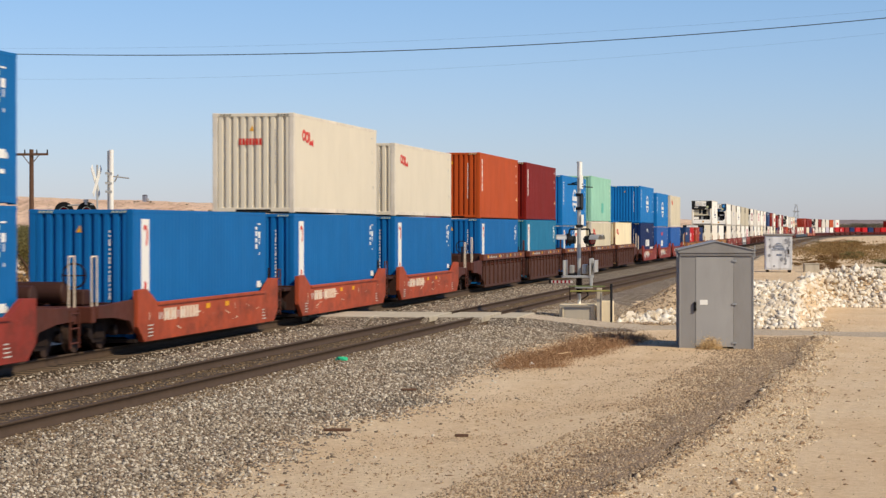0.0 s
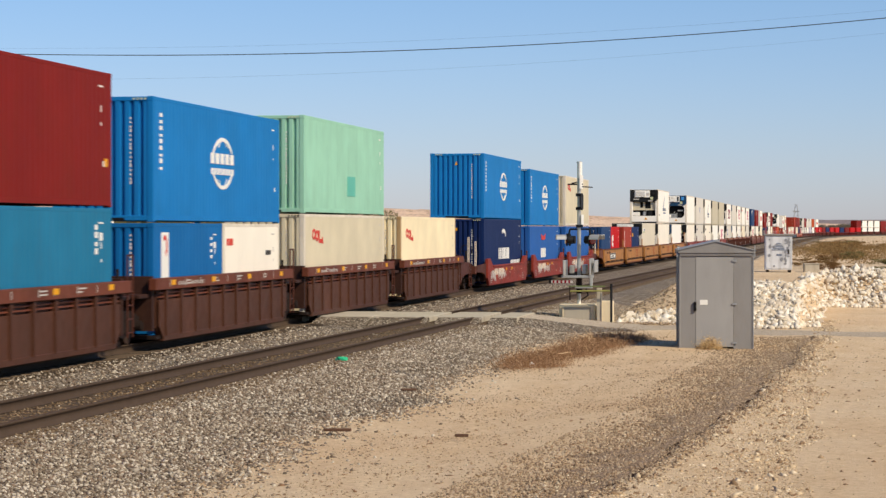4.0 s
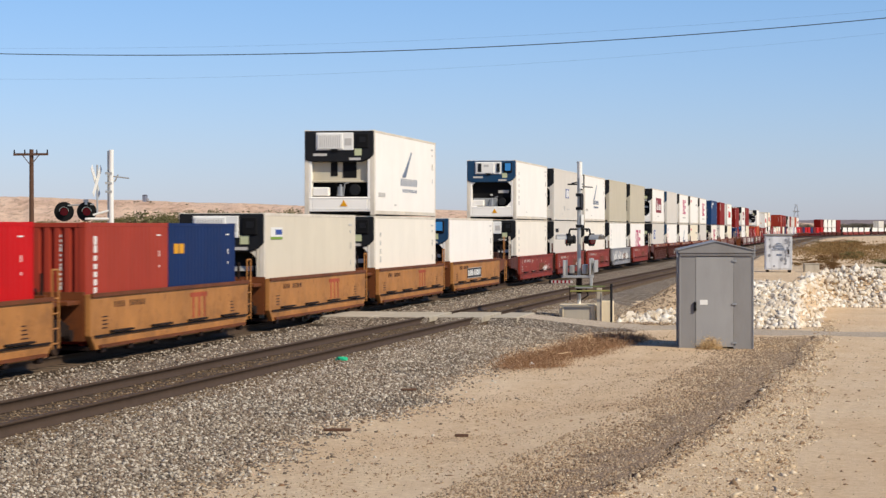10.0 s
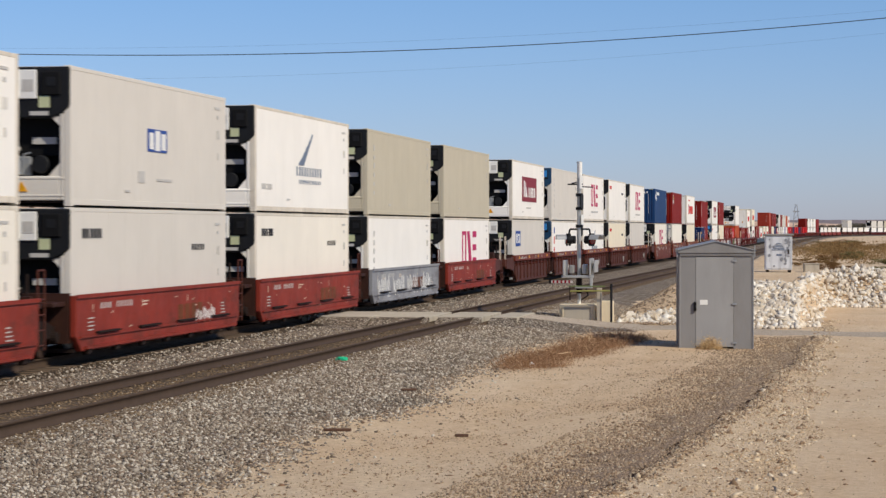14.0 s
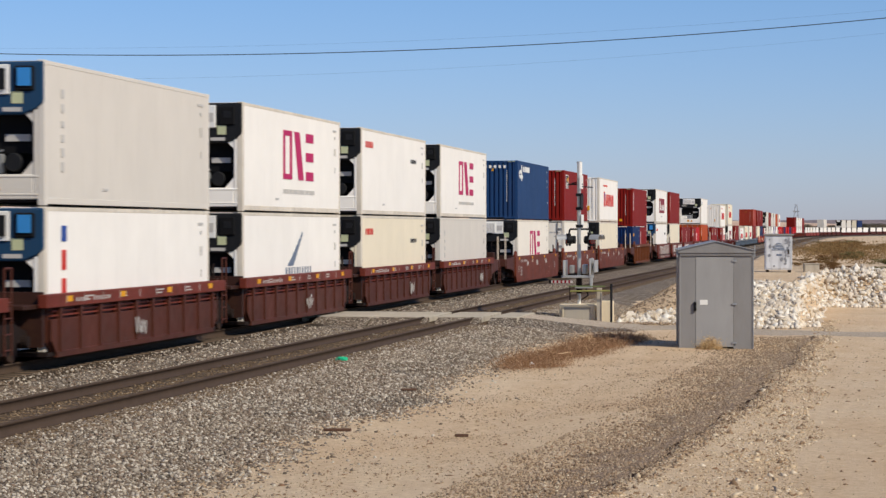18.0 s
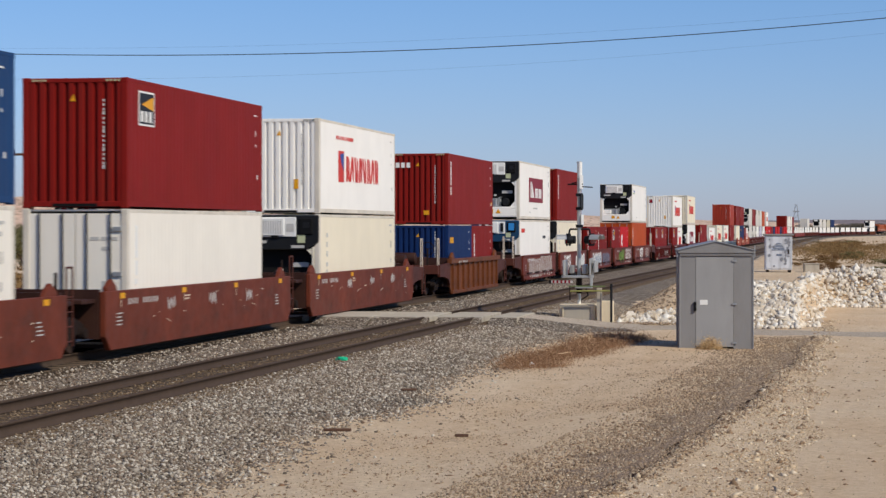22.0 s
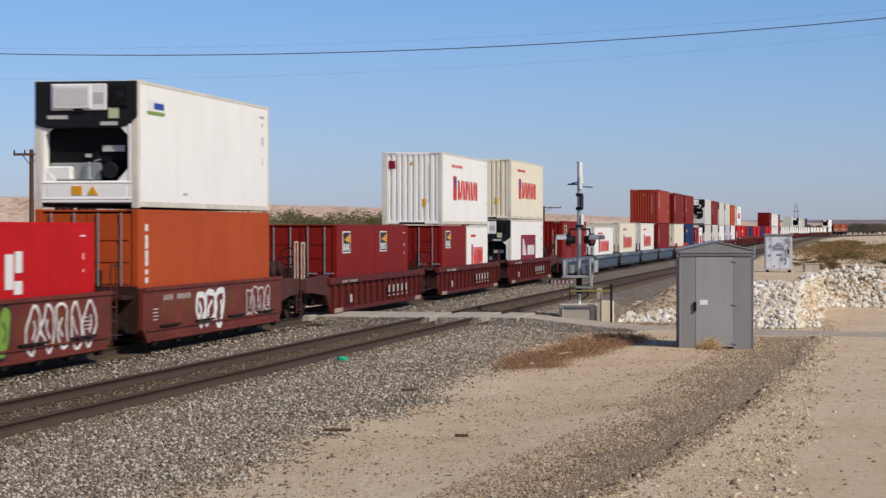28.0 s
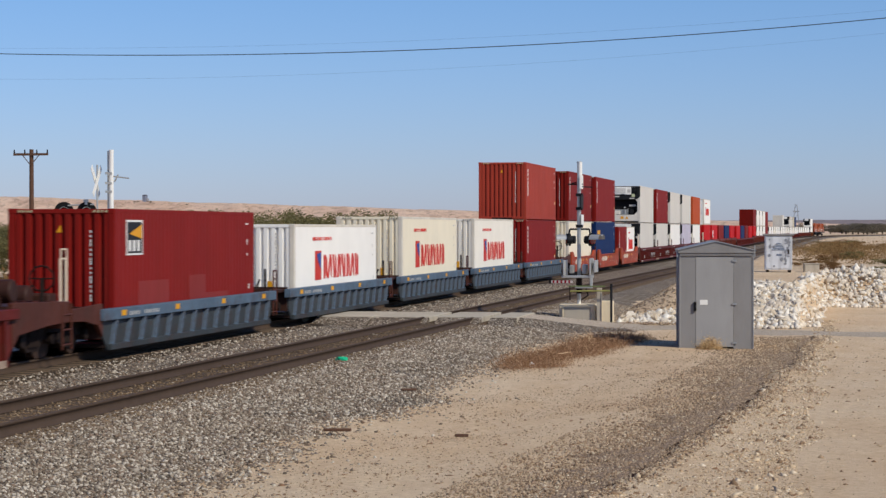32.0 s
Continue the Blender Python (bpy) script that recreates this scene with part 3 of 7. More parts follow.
def dry(col, l=L40, h=HC, emblem="", end="wall", edge="", group="", rnd=random, far=False):
    words = {"wall": "ribbed end wall", "doors": "barred doors at its end"}[end]
    name = COLOUR_WORDS[col]
    ob = thing("shipping_container", "%s corrugated steel %d-foot container with %s" % (name, 40 if l > 10 else 20, words), "container", group)
    mat = M[col]
    c_parts(ob, l, h, mat, M[edge] if edge else M["edge"] if col in ("white", "bone", "pale", "ivory", "sand") else mat, far=far)
    if end == "doors":
        end_doors(ob, l, h, mat, col in LIGHT)
    else:
        end_wall(ob, l, h, mat)
    end_wall(ob, l, h, mat, True)
    if not far:
        # solid black block on the sill paints the dark hollow of the tunnel slot
        put("tunnel_slot", shared("tunnel_slot", lambda: boxes((-0.52, 0.52, -0.012, 0.06, 0.035, 0.1))), BLACK, ob, Matrix.Translation((0, -l / 2 + 0.018, 0)))
    if end == "wall" and not far:
        small_marks(ob, l, h, rnd, col in LIGHT)
    for e in emblem.split("+") if emblem else ():
        logo(ob, e, l, h, rnd)
    return ob


COLOUR_WORDS = {"cream": "cream", "post": "rusty cream", "repaint": "red", "sea": "sea green", "pale": "pale cream", "blue": "blue", "teal": "faded blue", "cosco": "bright blue", "royal": "royal blue", "navy": "navy blue", "midnight": "dark blue",
                "orange": "orange", "rustred": "rust-red", "maroon": "maroon", "darkred": "dark red", "mint": "mint green", "white": "white", "ivory": "ivory", "grey": "light grey",
                "olive": "greyish beige", "red": "bright red", "steelblue": "dull blue", "bone": "off-white", "lilac": "pale lilac", "sand": "sand-coloured", "hood": "dull blue"}
LIGHT = ("cream", "pale", "white", "ivory", "grey", "olive", "bone", "lilac", "sand")


def reefer(col, hood="navy", h=HC, emblem="", group="", rnd=random, far=False):
    """A refrigerated container: smooth insulated sides, cooling unit set into the end wall."""
    l = L40
    mat, hm = M[col], {"navy": M["hood"], "black": DARK, "panel": DARK}[hood]
    ob = thing("refrigerated_container", "%s smooth-sided refrigerated container with a cooling unit in its end" % COLOUR_WORDS[col], "container", group)
    c_parts(ob, l, h, mat, M["edge"] if col in ("white", "bone", "pale", "ivory") else mat, True, far)
    end_wall(ob, l, h, mat, True)
    y = -l / 2
    w = CW / 2 - 0.15
    cave = hood != "panel"  # deep dark bay with chamfered corners, or a panel over a low bay

    def unit_frame():
        bm = boxes((-w, -w + 0.1, y + 0.01, y + 0.3, 0.12, h * 0.66), (w - 0.1, w, y + 0.01, y + 0.3, 0.12, h * 0.66), (-w + 0.1, w - 0.1, y + 0.01, y + 0.3, 0.12, h * 0.215), bev=0.02)
        for sx in (-1, 1) if cave else ():
            prism(bm, [(sx * (w - 0.1), h * 0.2), (sx * (w - 0.38), h * 0.2), (sx * (w - 0.1), h * 0.31)], "y", y + 0.03, y + 0.1)
            prism(bm, [(sx * (w - 0.1), h * 0.64), (sx * (w - 0.3), h * 0.64), (sx * (w - 0.1), h * 0.57)], "y", y + 0.03, y + 0.1)
        return bm
    put("unit_frame", shared("unit_frame_%g_%d" % (h, cave), unit_frame), mat, ob)
    put("recess", shared("recess_%g" % h, lambda: boxes((-w, w, y + 0.52, y + 0.56, 0.12, h - 0.1), (-w, w, y + 0.02, y + 0.52, h - 0.12, h - 0.1))), BLACK, ob)
    hd = put("hood", shared("hood_%g" % h, lambda: bevel(prisms(([(-1.2, h - 0.03), (1.2, h - 0.03), (1.2, h * 0.71), (w - 0.02, h * 0.665), (w - 0.3, h * 0.625), (-w + 0.14, h * 0.625), (-1.2, h * 0.65)], "y", y - 0.04, y + 0.22)), 0.03)), hm, ob)
    fan = put("fan_panel", shared("fan_panel_%d" % cave, lambda: boxes((-0.8, 0.5, -0.05, 0.03, 0, 0.6), (-0.74, 0.14, -0.085, 0.0, 0.04, 0.57), bev=0.015)), MARK_W, ob, Matrix.Translation((0, y - 0.03, h * 0.762)))
    if far:
        return ob
    put("unit_sill", shared("unit_sill", lambda: boxes((-w, w, y + 0.0, y + 0.05, 0.2, 0.24), (-w, w, y + 0.0, y + 0.05, 0.56, 0.6), bev=0.006)), mat, ob)
    for x0, x1, z in ((-0.9, -0.42, 0.695), (0.35, 0.75, 0.645)):
        put("name_plate", shared("name_plate_%g" % x0, lambda: boxes((x0, x1, y - 0.05, y - 0.038, 0, 0.085))), MARK_S, hd, Matrix.Translation((0, 0, h * z)))
    put("latch", shared("hood_latch", lambda: boxes((-0.28, -0.04, y - 0.09, y - 0.03, -0.05, 0.07), bev=0.015)), BLACK, hd, Matrix.Translation((0, 0, h * 0.76)))
    put("pale_label", shared("hood_label", lambda: boxes((0.54, 0.78, y - 0.05, y - 0.038, 0, 0.24))), PALE_LABEL, hd, Matrix.Translation((0, 0, h * 0.7)))
    if hood == "navy":
        put("blue_sticker", shared("blue_sticker", lambda: boxes((0.68, 0.96, y - 0.118, y - 0.07, 0, 0.36))), MARK_SKY, hd, Matrix.Translation((0, 0, h * 0.82)))
        for x0, x1 in ((-0.66, -0.48), (0.28, 0.42)):
            put("vent", shared("fan_vent_%g" % x0, lambda: boxes((x0, x1, -0.095, -0.05, 0.1, 0.52))), DARK, fan)
        put("notice", shared("fan_notice", lambda: boxes((-0.36, -0.12, -0.094, -0.08, 0.36, 0.46))), MARK_S, fan)
    else:
        put("grille", shared("grille", lambda: boxes(*[(-0.66 + i * 0.075, -0.628 + i * 0.075, -0.094, -0.08, 0.1, 0.5) for i in range(10)])), MARK_S, fan)["kind"] = "stuff"
        put("notice", shared("fan_notice_b", lambda: boxes((0.2, 0.44, -0.058, -0.045, 0.16, 0.4))), MARK_S, fan)
    cb = put("control_box", shared("control_box", lambda: boxes((0.6, 1.02, -0.06, 0.1, 0, 0.5), bev=0.03)), BLACK, ob, Matrix.Translation((0, y - 0.03, h * 0.785)))
    put("display_panel", shared("display_panel", lambda: boxes((0.72, 0.92, -0.07, -0.055, 0.2, 0.38))), DARK, cb)
    if cave:
        put("inner_panel", shared("inner_panel_%g" % h, lambda: boxes((-w + 0.1, w - 0.1, y + 0.32, y + 0.36, h * 0.36, h * 0.66), bev=0.01)), BLACK, ob)
        put("instruction_plate", shared("instruction_plate", lambda: boxes((0.3, 0.82, 0.26, 0.32, 0, 0.14))), MARK_S, ob, Matrix.Translation((0, y, h * 0.445)))
        put("instruction_plate", shared("instruction_plate_b", lambda: boxes((-0.1, 0.02, 0.26, 0.32, 0, 0.08))), MARK_S, ob, Matrix.Translation((0, y, h * 0.4)))
        put("condenser", shared("condenser", lambda: boxes((-0.95, 0.25, 0.3, 0.42, 0, 0.42), bev=0.03)), GALV, ob, Matrix.Translation((0, y, h * 0.215)))
    else:
        put("inner_panel", shared("inner_panel_b_%g" % h, lambda: boxes((-w + 0.1, w - 0.1, y + 0.2, y + 0.26, h * 0.405, h * 0.66), (-w + 0.1, w - 0.1, y + 0.12, y + 0.26, h * 0.385, h * 0.41), bev=0.01)), M["olive"], ob)
        put("air_hatch", shared("air_hatch_%g" % h, lambda: boxes((-0.34, -0.1, y + 0.18, y + 0.22, h * 0.46, h * 0.63), bev=0.01)), BLACK, ob)
        put("air_hatch", shared("air_hatch_b_%g" % h, lambda: boxes((0.08, 0.56, y + 0.18, y + 0.22, h * 0.44, h * 0.64), bev=0.01)), BLACK, ob)
    put("compressor", shared("compressor", lambda: bevel(rods(((0.0, 0.2, -0.16), (0.0, 0.2, 0.16), 0.13, 0.1), ((0.0, 0.2, 0.16), (0.0, 0.2, 0.24), 0.05), seg=12), 0.012)), GALV, ob, Matrix.Translation((0, y, h * 0.28)))
    put("motor", shared("unit_motor", lambda: bevel(rods(((0.5, 0.14, 0), (0.5, 0.3, 0), 0.19), seg=14), 0.02)), DARK, ob, Matrix.Translation((0, y, h * 0.3)))
    put("cable_box", shared("cable_box", lambda: boxes((-0.95, -0.38, 0.05, 0.3, 0, 0.3), bev=0.03)), mat, ob, Matrix.Translation((0, y, h * 0.225)))
    put("pipe", shared("unit_pipe", lambda: rods(((0.12, 0.12, -0.2), (0.16, 0.12, 0.2), 0.02), ((0.16, 0.12, 0.2), (0.3, 0.14, 0.24), 0.02))), GALV, ob, Matrix.Translation((0, y, h * 0.3)))
    if hood == "black":
        put("warning_patch", shared("warning_patch", lambda: boxes((-0.34, -0.1, -0.006, 0.02, 0, 0.2))), MARK_Y, ob, Matrix.Translation((0, y, h * 0.105)))
    put("warning_triangle", shared("warning_triangle", lambda: prisms(([(0.02, 0), (0.28, 0), (0.15, 0.21)], "y", -0.006, 0.02))), MARK_Y, ob, Matrix.Translation((0, y, h * 0.105)))
    mark(ob, "s", side_x((l - 1.05, l - 0.6, h * 0.88, h * 0.9), (l - 0.85, l - 0.72, h * 0.8, h * 0.83), (l - 0.86, l - 0.81, h * 0.62, h * 0.7), (l - 0.7, l - 0.66, h * 0.62, h * 0.7), (l - 0.8, l - 0.72, h * 0.44, h * 0.5), (l * 0.3, l * 0.33, 0.35, 0.4), l=l), "number_row")
    for e in emblem.split("+") if emblem else ():
        logo(ob, e, l, h, rnd)
    return ob
# ---- well cars ----
STYLES = {  # paint, sill top, sill bottom, half well, make of the side, words
    "nokl": ("nokl", 0.95, 0.1, 6.5, "raised", "orange-red"), "nokl2": ("nokl2", 0.97, 0.1, 6.5, "raised", "red-brown"),
    "brown": ("brown", 1.5, 0.06, 6.5, "ribbed", "rusty brown"), "umber": ("umber", 1.34, 0.08, 6.5, "ribbed", "dark brown"),
    "yellow": ("yellow", 1.27, 0.1, 6.5, "ledge", "yellow"), "bnsf": ("bnsf", 1.27, 0.12, 6.5, "ledge", "red-brown"),
    "long": ("chest", 1.3, 0.04, 8.4, "flush", "brown"), "single": ("ochre", 1.42, 0.02, 6.6, "ribbed", "ochre-brown"),
    "tagged": ("umber", 1.3, 0.06, 6.5, "ledge", "graffiti-covered dark brown"), "dark": ("dark", 1.12, 0.05, 8.0, "ribbed", "dark maroon"),
    "slate": ("slate", 0.93, 0.06, 7.4, "raked", "blue-grey")}


def side_frame():
    return prisms(([(-1.25, 0.5), (-1.1, 0.62), (-0.5, 0.78), (0.5, 0.78), (1.1, 0.62), (1.25, 0.5), (1.1, 0.4), (0.6, 0.42), (0.35, 0.2), (-0.35, 0.2), (-0.6, 0.42), (-1.1, 0.4)], "x", -0.07, 0.07))


def wheel_mesh():
    bm = rods(((0.68, 0, 0), (0.8, 0, 0), 0.42), ((0.655, 0, 0), (0.68, 0, 0), 0.45), ((0.8, 0, 0), (0.86, 0, 0), 0.12), seg=24)
    return bm


def truck_side():
    bm = side_frame()
    for dy in (-0.88, 0.88):
        rod(bm, (0.06, dy, 0.43), (0.2, dy, 0.43), 0.12, 12)
    for dy in (-0.2, 0, 0.2):
        rod(bm, (0.05, dy, 0.3), (0.05, dy, 0.62), 0.09, 8)
    return bm


def far_truck():
    bm = boxes((-1.0, 1.0, -0.2, 0.2, 0.42, 0.66), (-1.02, -0.88, -1.1, 1.1, 0.4, 0.62), (0.88, 1.02, -1.1, 1.1, 0.4, 0.62))
    for dy in (-0.88, 0.88):
        rod(bm, (-0.8, dy, 0.43), (0.8, dy, 0.43), 0.43, 12)
    return bm


def add_truck(ob, y, far=False):
    if far:
        put("truck", shared("far_truck", far_truck), STEEL, ob, Matrix.Translation((0, y, 0)))
        return
    t = put("truck", shared("truck", lambda: boxes((-1.0, 1.0, -0.2, 0.2, 0.42, 0.66), bev=0.03)), STEEL, ob, Matrix.Translation((0, y, 0)))
    for sx in (1, -1):
        put("side_frame", shared("side_frame", truck_side), STEEL, t, Matrix.Translation((sx * 0.95, 0, 0)) @ Matrix.Rotation(0 if sx > 0 else math.pi, 4, "Z"))
    for dy in (-0.88, 0.88):
        put("axle", shared("axle", lambda: rods(((-0.68, 0, 0), (0.68, 0, 0), 0.08), seg=10)), STEEL, t, Matrix.Translation((0, dy, 0.43)))
        for sx in (1, -1):
            put("wheel", shared("wheel", wheel_mesh), WHEEL, t, Matrix.Translation((0, dy, 0.43)) @ Matrix.Rotation(0 if sx > 0 else math.pi, 4, "Z"))


def sill_outline(a, zt, zb, kind):
    if kind == "raised":
        return [(-a, zb + 0.35), (-a + 0.5, zb), (a - 0.5, zb), (a, zb + 0.35), (a, zt + 0.32), (a - 0.7, zt + 0.34), (a - 1.5, zt), (-a + 1.5, zt), (-a + 0.7, zt + 0.34), (-a, zt + 0.32)]
    return [(-a, zb + 0.3), (-a + 0.35, zb), (a - 0.35, zb), (a, zb + 0.3), (a, zt), (-a, zt)]


def well_car(style, pitch, first, last, far=False, group="", coat=""):
    col, zt, zb, a, kind, words = STYLES[style]
    mat = C[coat or col]
    rough = C["ochre"] if style == "yellow" else C["grime"]
    ob = thing("well_car", "%s steel double-stack well car unit on rails" % ("silver-painted" if coat else words), "well car", group)
    for sx in (1, -1):
        m = Matrix.Identity(4) if sx > 0 else Matrix.Rotation(math.pi, 4, "Z")
        if kind in ("ribbed", "raked"):
            # panels below the top chord take a darker colour on these three styles
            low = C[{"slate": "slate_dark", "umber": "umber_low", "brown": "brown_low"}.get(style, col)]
            inset = 1.24 if style in ("umber", "brown") else 1.3
            short = 0.3 if style in ("umber", "brown") else 0.0
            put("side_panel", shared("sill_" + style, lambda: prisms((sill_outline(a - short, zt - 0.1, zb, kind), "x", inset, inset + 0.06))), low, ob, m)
            ch = 0.27 if style in ("umber", "brown") else 0.2 if kind == "ribbed" else 0.25
            put("top_chord", shared("chord_" + style, lambda: boxes((1.28, 1.47, -a - 0.2, a + 0.2, zt - ch, zt), bev=0.015)), mat, ob, m)
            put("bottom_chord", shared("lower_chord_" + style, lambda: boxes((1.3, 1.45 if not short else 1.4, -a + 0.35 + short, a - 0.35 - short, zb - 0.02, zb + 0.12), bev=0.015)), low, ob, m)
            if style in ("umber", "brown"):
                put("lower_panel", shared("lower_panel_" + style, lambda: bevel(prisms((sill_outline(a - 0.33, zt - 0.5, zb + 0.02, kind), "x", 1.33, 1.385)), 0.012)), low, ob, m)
                put("slot_rail", shared("slot_rails_" + style, lambda: boxes(*[(1.34, 1.37, -a + 0.35, a - 0.35, zt - q, zt - q + 0.035) for q in (0.36, 0.45)])), mat, ob, m)
            n = {"dark": 15, "slate": 13}.get(style, 9)
            lean = 0.28 if kind == "raked" else 0.0
            if far or sx < 0:
                put("rib", shared("ribs_far_" + style, lambda: boxes(*[(inset + 0.05, 1.44, -a + 0.5 + short + i * (2 * a - 1.1 - 2 * short) / n, -a + 0.6 + short + i * (2 * a - 1.1 - 2 * short) / n, zb + 0.12, zt - ch) for i in range(n + 1)])), mat, ob, m)
            else:
                rib = shared("rib_" + style, lambda: prisms(([(-0.04, zb + 0.1), (0.04, zb + 0.1), (0.07 + lean, zt - ch), (-0.07 + lean, zt - ch)], "x", inset + 0.05, 1.45 if inset > 1.25 else 1.43)))
                for i in range(n + 1):
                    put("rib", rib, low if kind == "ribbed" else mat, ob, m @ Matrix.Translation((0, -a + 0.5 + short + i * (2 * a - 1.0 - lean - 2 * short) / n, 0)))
        else:
            put("side_sill", shared("sill_" + style, lambda: bevel(prisms((sill_outline(a, zt, zb, kind), "x", 1.33, 1.46)), 0.012)), mat, ob, m)
            if kind == "ledge":
                put("ledge", shared("ledge_" + style, lambda: boxes((1.46, 1.53, -a + 0.5, a - 0.5, zb + 0.04, zb + 0.1), (1.46, 1.5, -a, a, zt - 0.06, zt + 0.02))), C["ochre"] if style == "yellow" else mat, ob, m)
                foot = shared("foot_" + style, lambda: boxes((1.36, 1.5, -0.12, 0.12, zb - 0.08, zb + 0.05), bev=0.02))
                for i in range(0 if far else 7):
                    put("foot", foot, STEEL, ob, m @ Matrix.Translation((0, -a + 0.8 + i * (2 * a - 1.6) / 6, 0)))
            elif kind == "raised" and not far:
                put("rim", shared("rim_" + style, lambda: boxes((1.46, 1.5, -a + 1.5, a - 1.5, zt - 0.05, zt + 0.015))), mat, ob, m)
    for dy in (-a + 0.7, 0.0, a - 0.7):
        put("floor_plate", shared("floor_plate", lambda: boxes((-1.33, 1.33, -0.5, 0.5, 0.1, 0.178))), STEEL, ob, Matrix.Translation((0, dy, 0)))
    for end, out in ((-1, first), (1, last)):
        m = Matrix.Identity(4) if end > 0 else Matrix.Rotation(math.pi, 4, "Z")
        hp = pitch / 2 + (1.75 if out else 0)
        top = min(zt, 1.15)
        put("bulkhead", shared("bulkhead_%g_%g" % (a, zt), lambda: boxes((-1.32, 1.32, a - 0.08, a + 0.06, 0.3, zt + 0.05))), rough, ob, m)
        put("end_platform", shared("platform_%g_%g_%g" % (a, hp, top), lambda: boxes((-0.45, 0.45, a, hp - 0.1, 0.62, top), (-1.25, 1.25, a + 0.06, hp - 0.35, top - 0.1, top), bev=0.02)), rough, ob, m)
        if out:
            put("coupler", shared("coupler_%g" % hp, lambda: boxes((-0.16, 0.16, hp - 0.1, hp + 0.4, 0.72, 0.98), (-0.2, 0.2, hp + 0.25, hp + 0.44, 0.68, 1.02), bev=0.03)), STEEL, ob, m)
            for sx in (1, -1):
                put("end_side_plate", shared("end_side_plate_%g_%g_%g" % (a, hp, top), lambda: bevel(prisms(([(a + 0.02, 0.34), (a + 0.35, 0.62), (hp - 1.6, 0.72), (hp - 0.42, 0.74), (hp - 0.42, top + 0.05), (a + 0.02, top + 0.12)], "x", 1.28, 1.38)), 0.012)), C["ochre"] if style == "yellow" else C["umber_low"], ob, m @ Matrix.Diagonal((sx, 1, 1, 1)))
            put("end_sill", shared("car_end_sill_%g_%g" % (hp, top), lambda: boxes((-1.35, 1.35, hp - 0.4, hp - 0.15, top - 0.3, top + 0.05), bev=0.02)), C["umber_low"] if style != "yellow" else mat, ob, m)
            if not far:
                rail = shared("grab_rail_%g_%g" % (hp, top), lambda: rods(((1.3, hp - 0.25, top), (1.3, hp - 0.25, top + 1.1), 0.018), ((1.3, hp - 0.6, top), (1.3, hp - 0.6, top + 1.1), 0.018), ((1.3, hp - 0.6, top + 1.1), (1.3, hp - 0.25, top + 1.1), 0.018)))
                for sx in (1, -1):
                    put("grab_rail", rail, PALE_INK if style != "yellow" else mat, ob, m @ Matrix.Diagonal((sx, 1, 1, 1)))
                step = shared("ladder_%g_%g" % (hp, top), lambda: rods(*[((1.38, hp - 0.75, z), (1.38, hp - 0.2, z), 0.02) for z in (0.3, 0.6, 0.9)], ((1.38, hp - 0.75, 0.2), (1.38, hp - 0.75, top), 0.025), ((1.38, hp - 0.2, 0.2), (1.38, hp - 0.2, top), 0.025)))
                put("ladder", step, C["umber_low"] if style != "yellow" else mat, ob, m)
                put("air_reservoir", shared("air_reservoir_%g_%g" % (a, top), lambda: bevel(rods(((-0.2, a + 1.25, top + 0.3), (0.95, a + 1.25, top + 0.3), 0.24), seg=14), 0.03)), rough, ob, m)
                put("brake_wheel", shared("brake_wheel_%g_%g" % (hp, top), lambda: rods(*[((-0.9 + 0.26 * math.cos(q * 0.524), hp - 0.3, top + 0.7 + 0.26 * math.sin(q * 0.524)), (-0.9 + 0.26 * math.cos(q * 0.524 + 0.524), hp - 0.3, top + 0.7 + 0.26 * math.sin(q * 0.524 + 0.524)), 0.02) for q in range(12)], ((-1.15, hp - 0.3, top + 0.7), (-0.65, hp - 0.3, top + 0.7), 0.015), ((-0.9, hp - 0.3, top), (-0.9, hp - 0.3, top + 0.7), 0.04), seg=8)), STEEL, ob, m)
                put("brake_box", shared("brake_box_%g_%g" % (a, top), lambda: boxes((-0.5, 0.3, a + 0.4, a + 0.9, top, top + 0.35), (0.5, 0.8, a + 0.5, a + 1.0, top, top + 0.22), bev=0.04)), rough, ob, m)
        elif not far:
            put("hose", shared("hose_%g_%g" % (a, top), lambda: rods(((0.9, a + 0.05, top), (0.9, a + 0.55, top + 0.28), 0.03), ((0.9, a + 0.55, top + 0.28), (0.7, hp, top + 0.1), 0.03), ((1.15, a + 0.2, top), (1.15, a + 0.2, top + 0.6), 0.035))), STEEL, ob, m)
        if end > 0 and not out and not far:
            put("ladder", shared("gap_ladder_%g_%g" % (a, zt), lambda: rods(((1.4, a + 0.12, 0.25), (1.4, a + 0.12, zt + 0.55), 0.022), ((1.4, a + 0.5, 0.25), (1.4, a + 0.5, zt + 0.55), 0.022), ((1.4, a + 0.12, zt + 0.55), (1.4, a + 0.5, zt + 0.55), 0.022), *[((1.4, a + 0.12, z), (1.4, a + 0.5, z), 0.018) for z in (0.35, 0.65, 0.95, 1.25)], ((1.2, a + 0.1, zt - 0.2), (1.4, a + 0.1, zt - 0.2), 0.03))), mat if style == "yellow" else C["umber_low"], ob)
        if out:
            add_truck(ob, end * (hp - 1.5), far)
        elif end < 0:
            add_truck(ob, -pitch / 2, far)
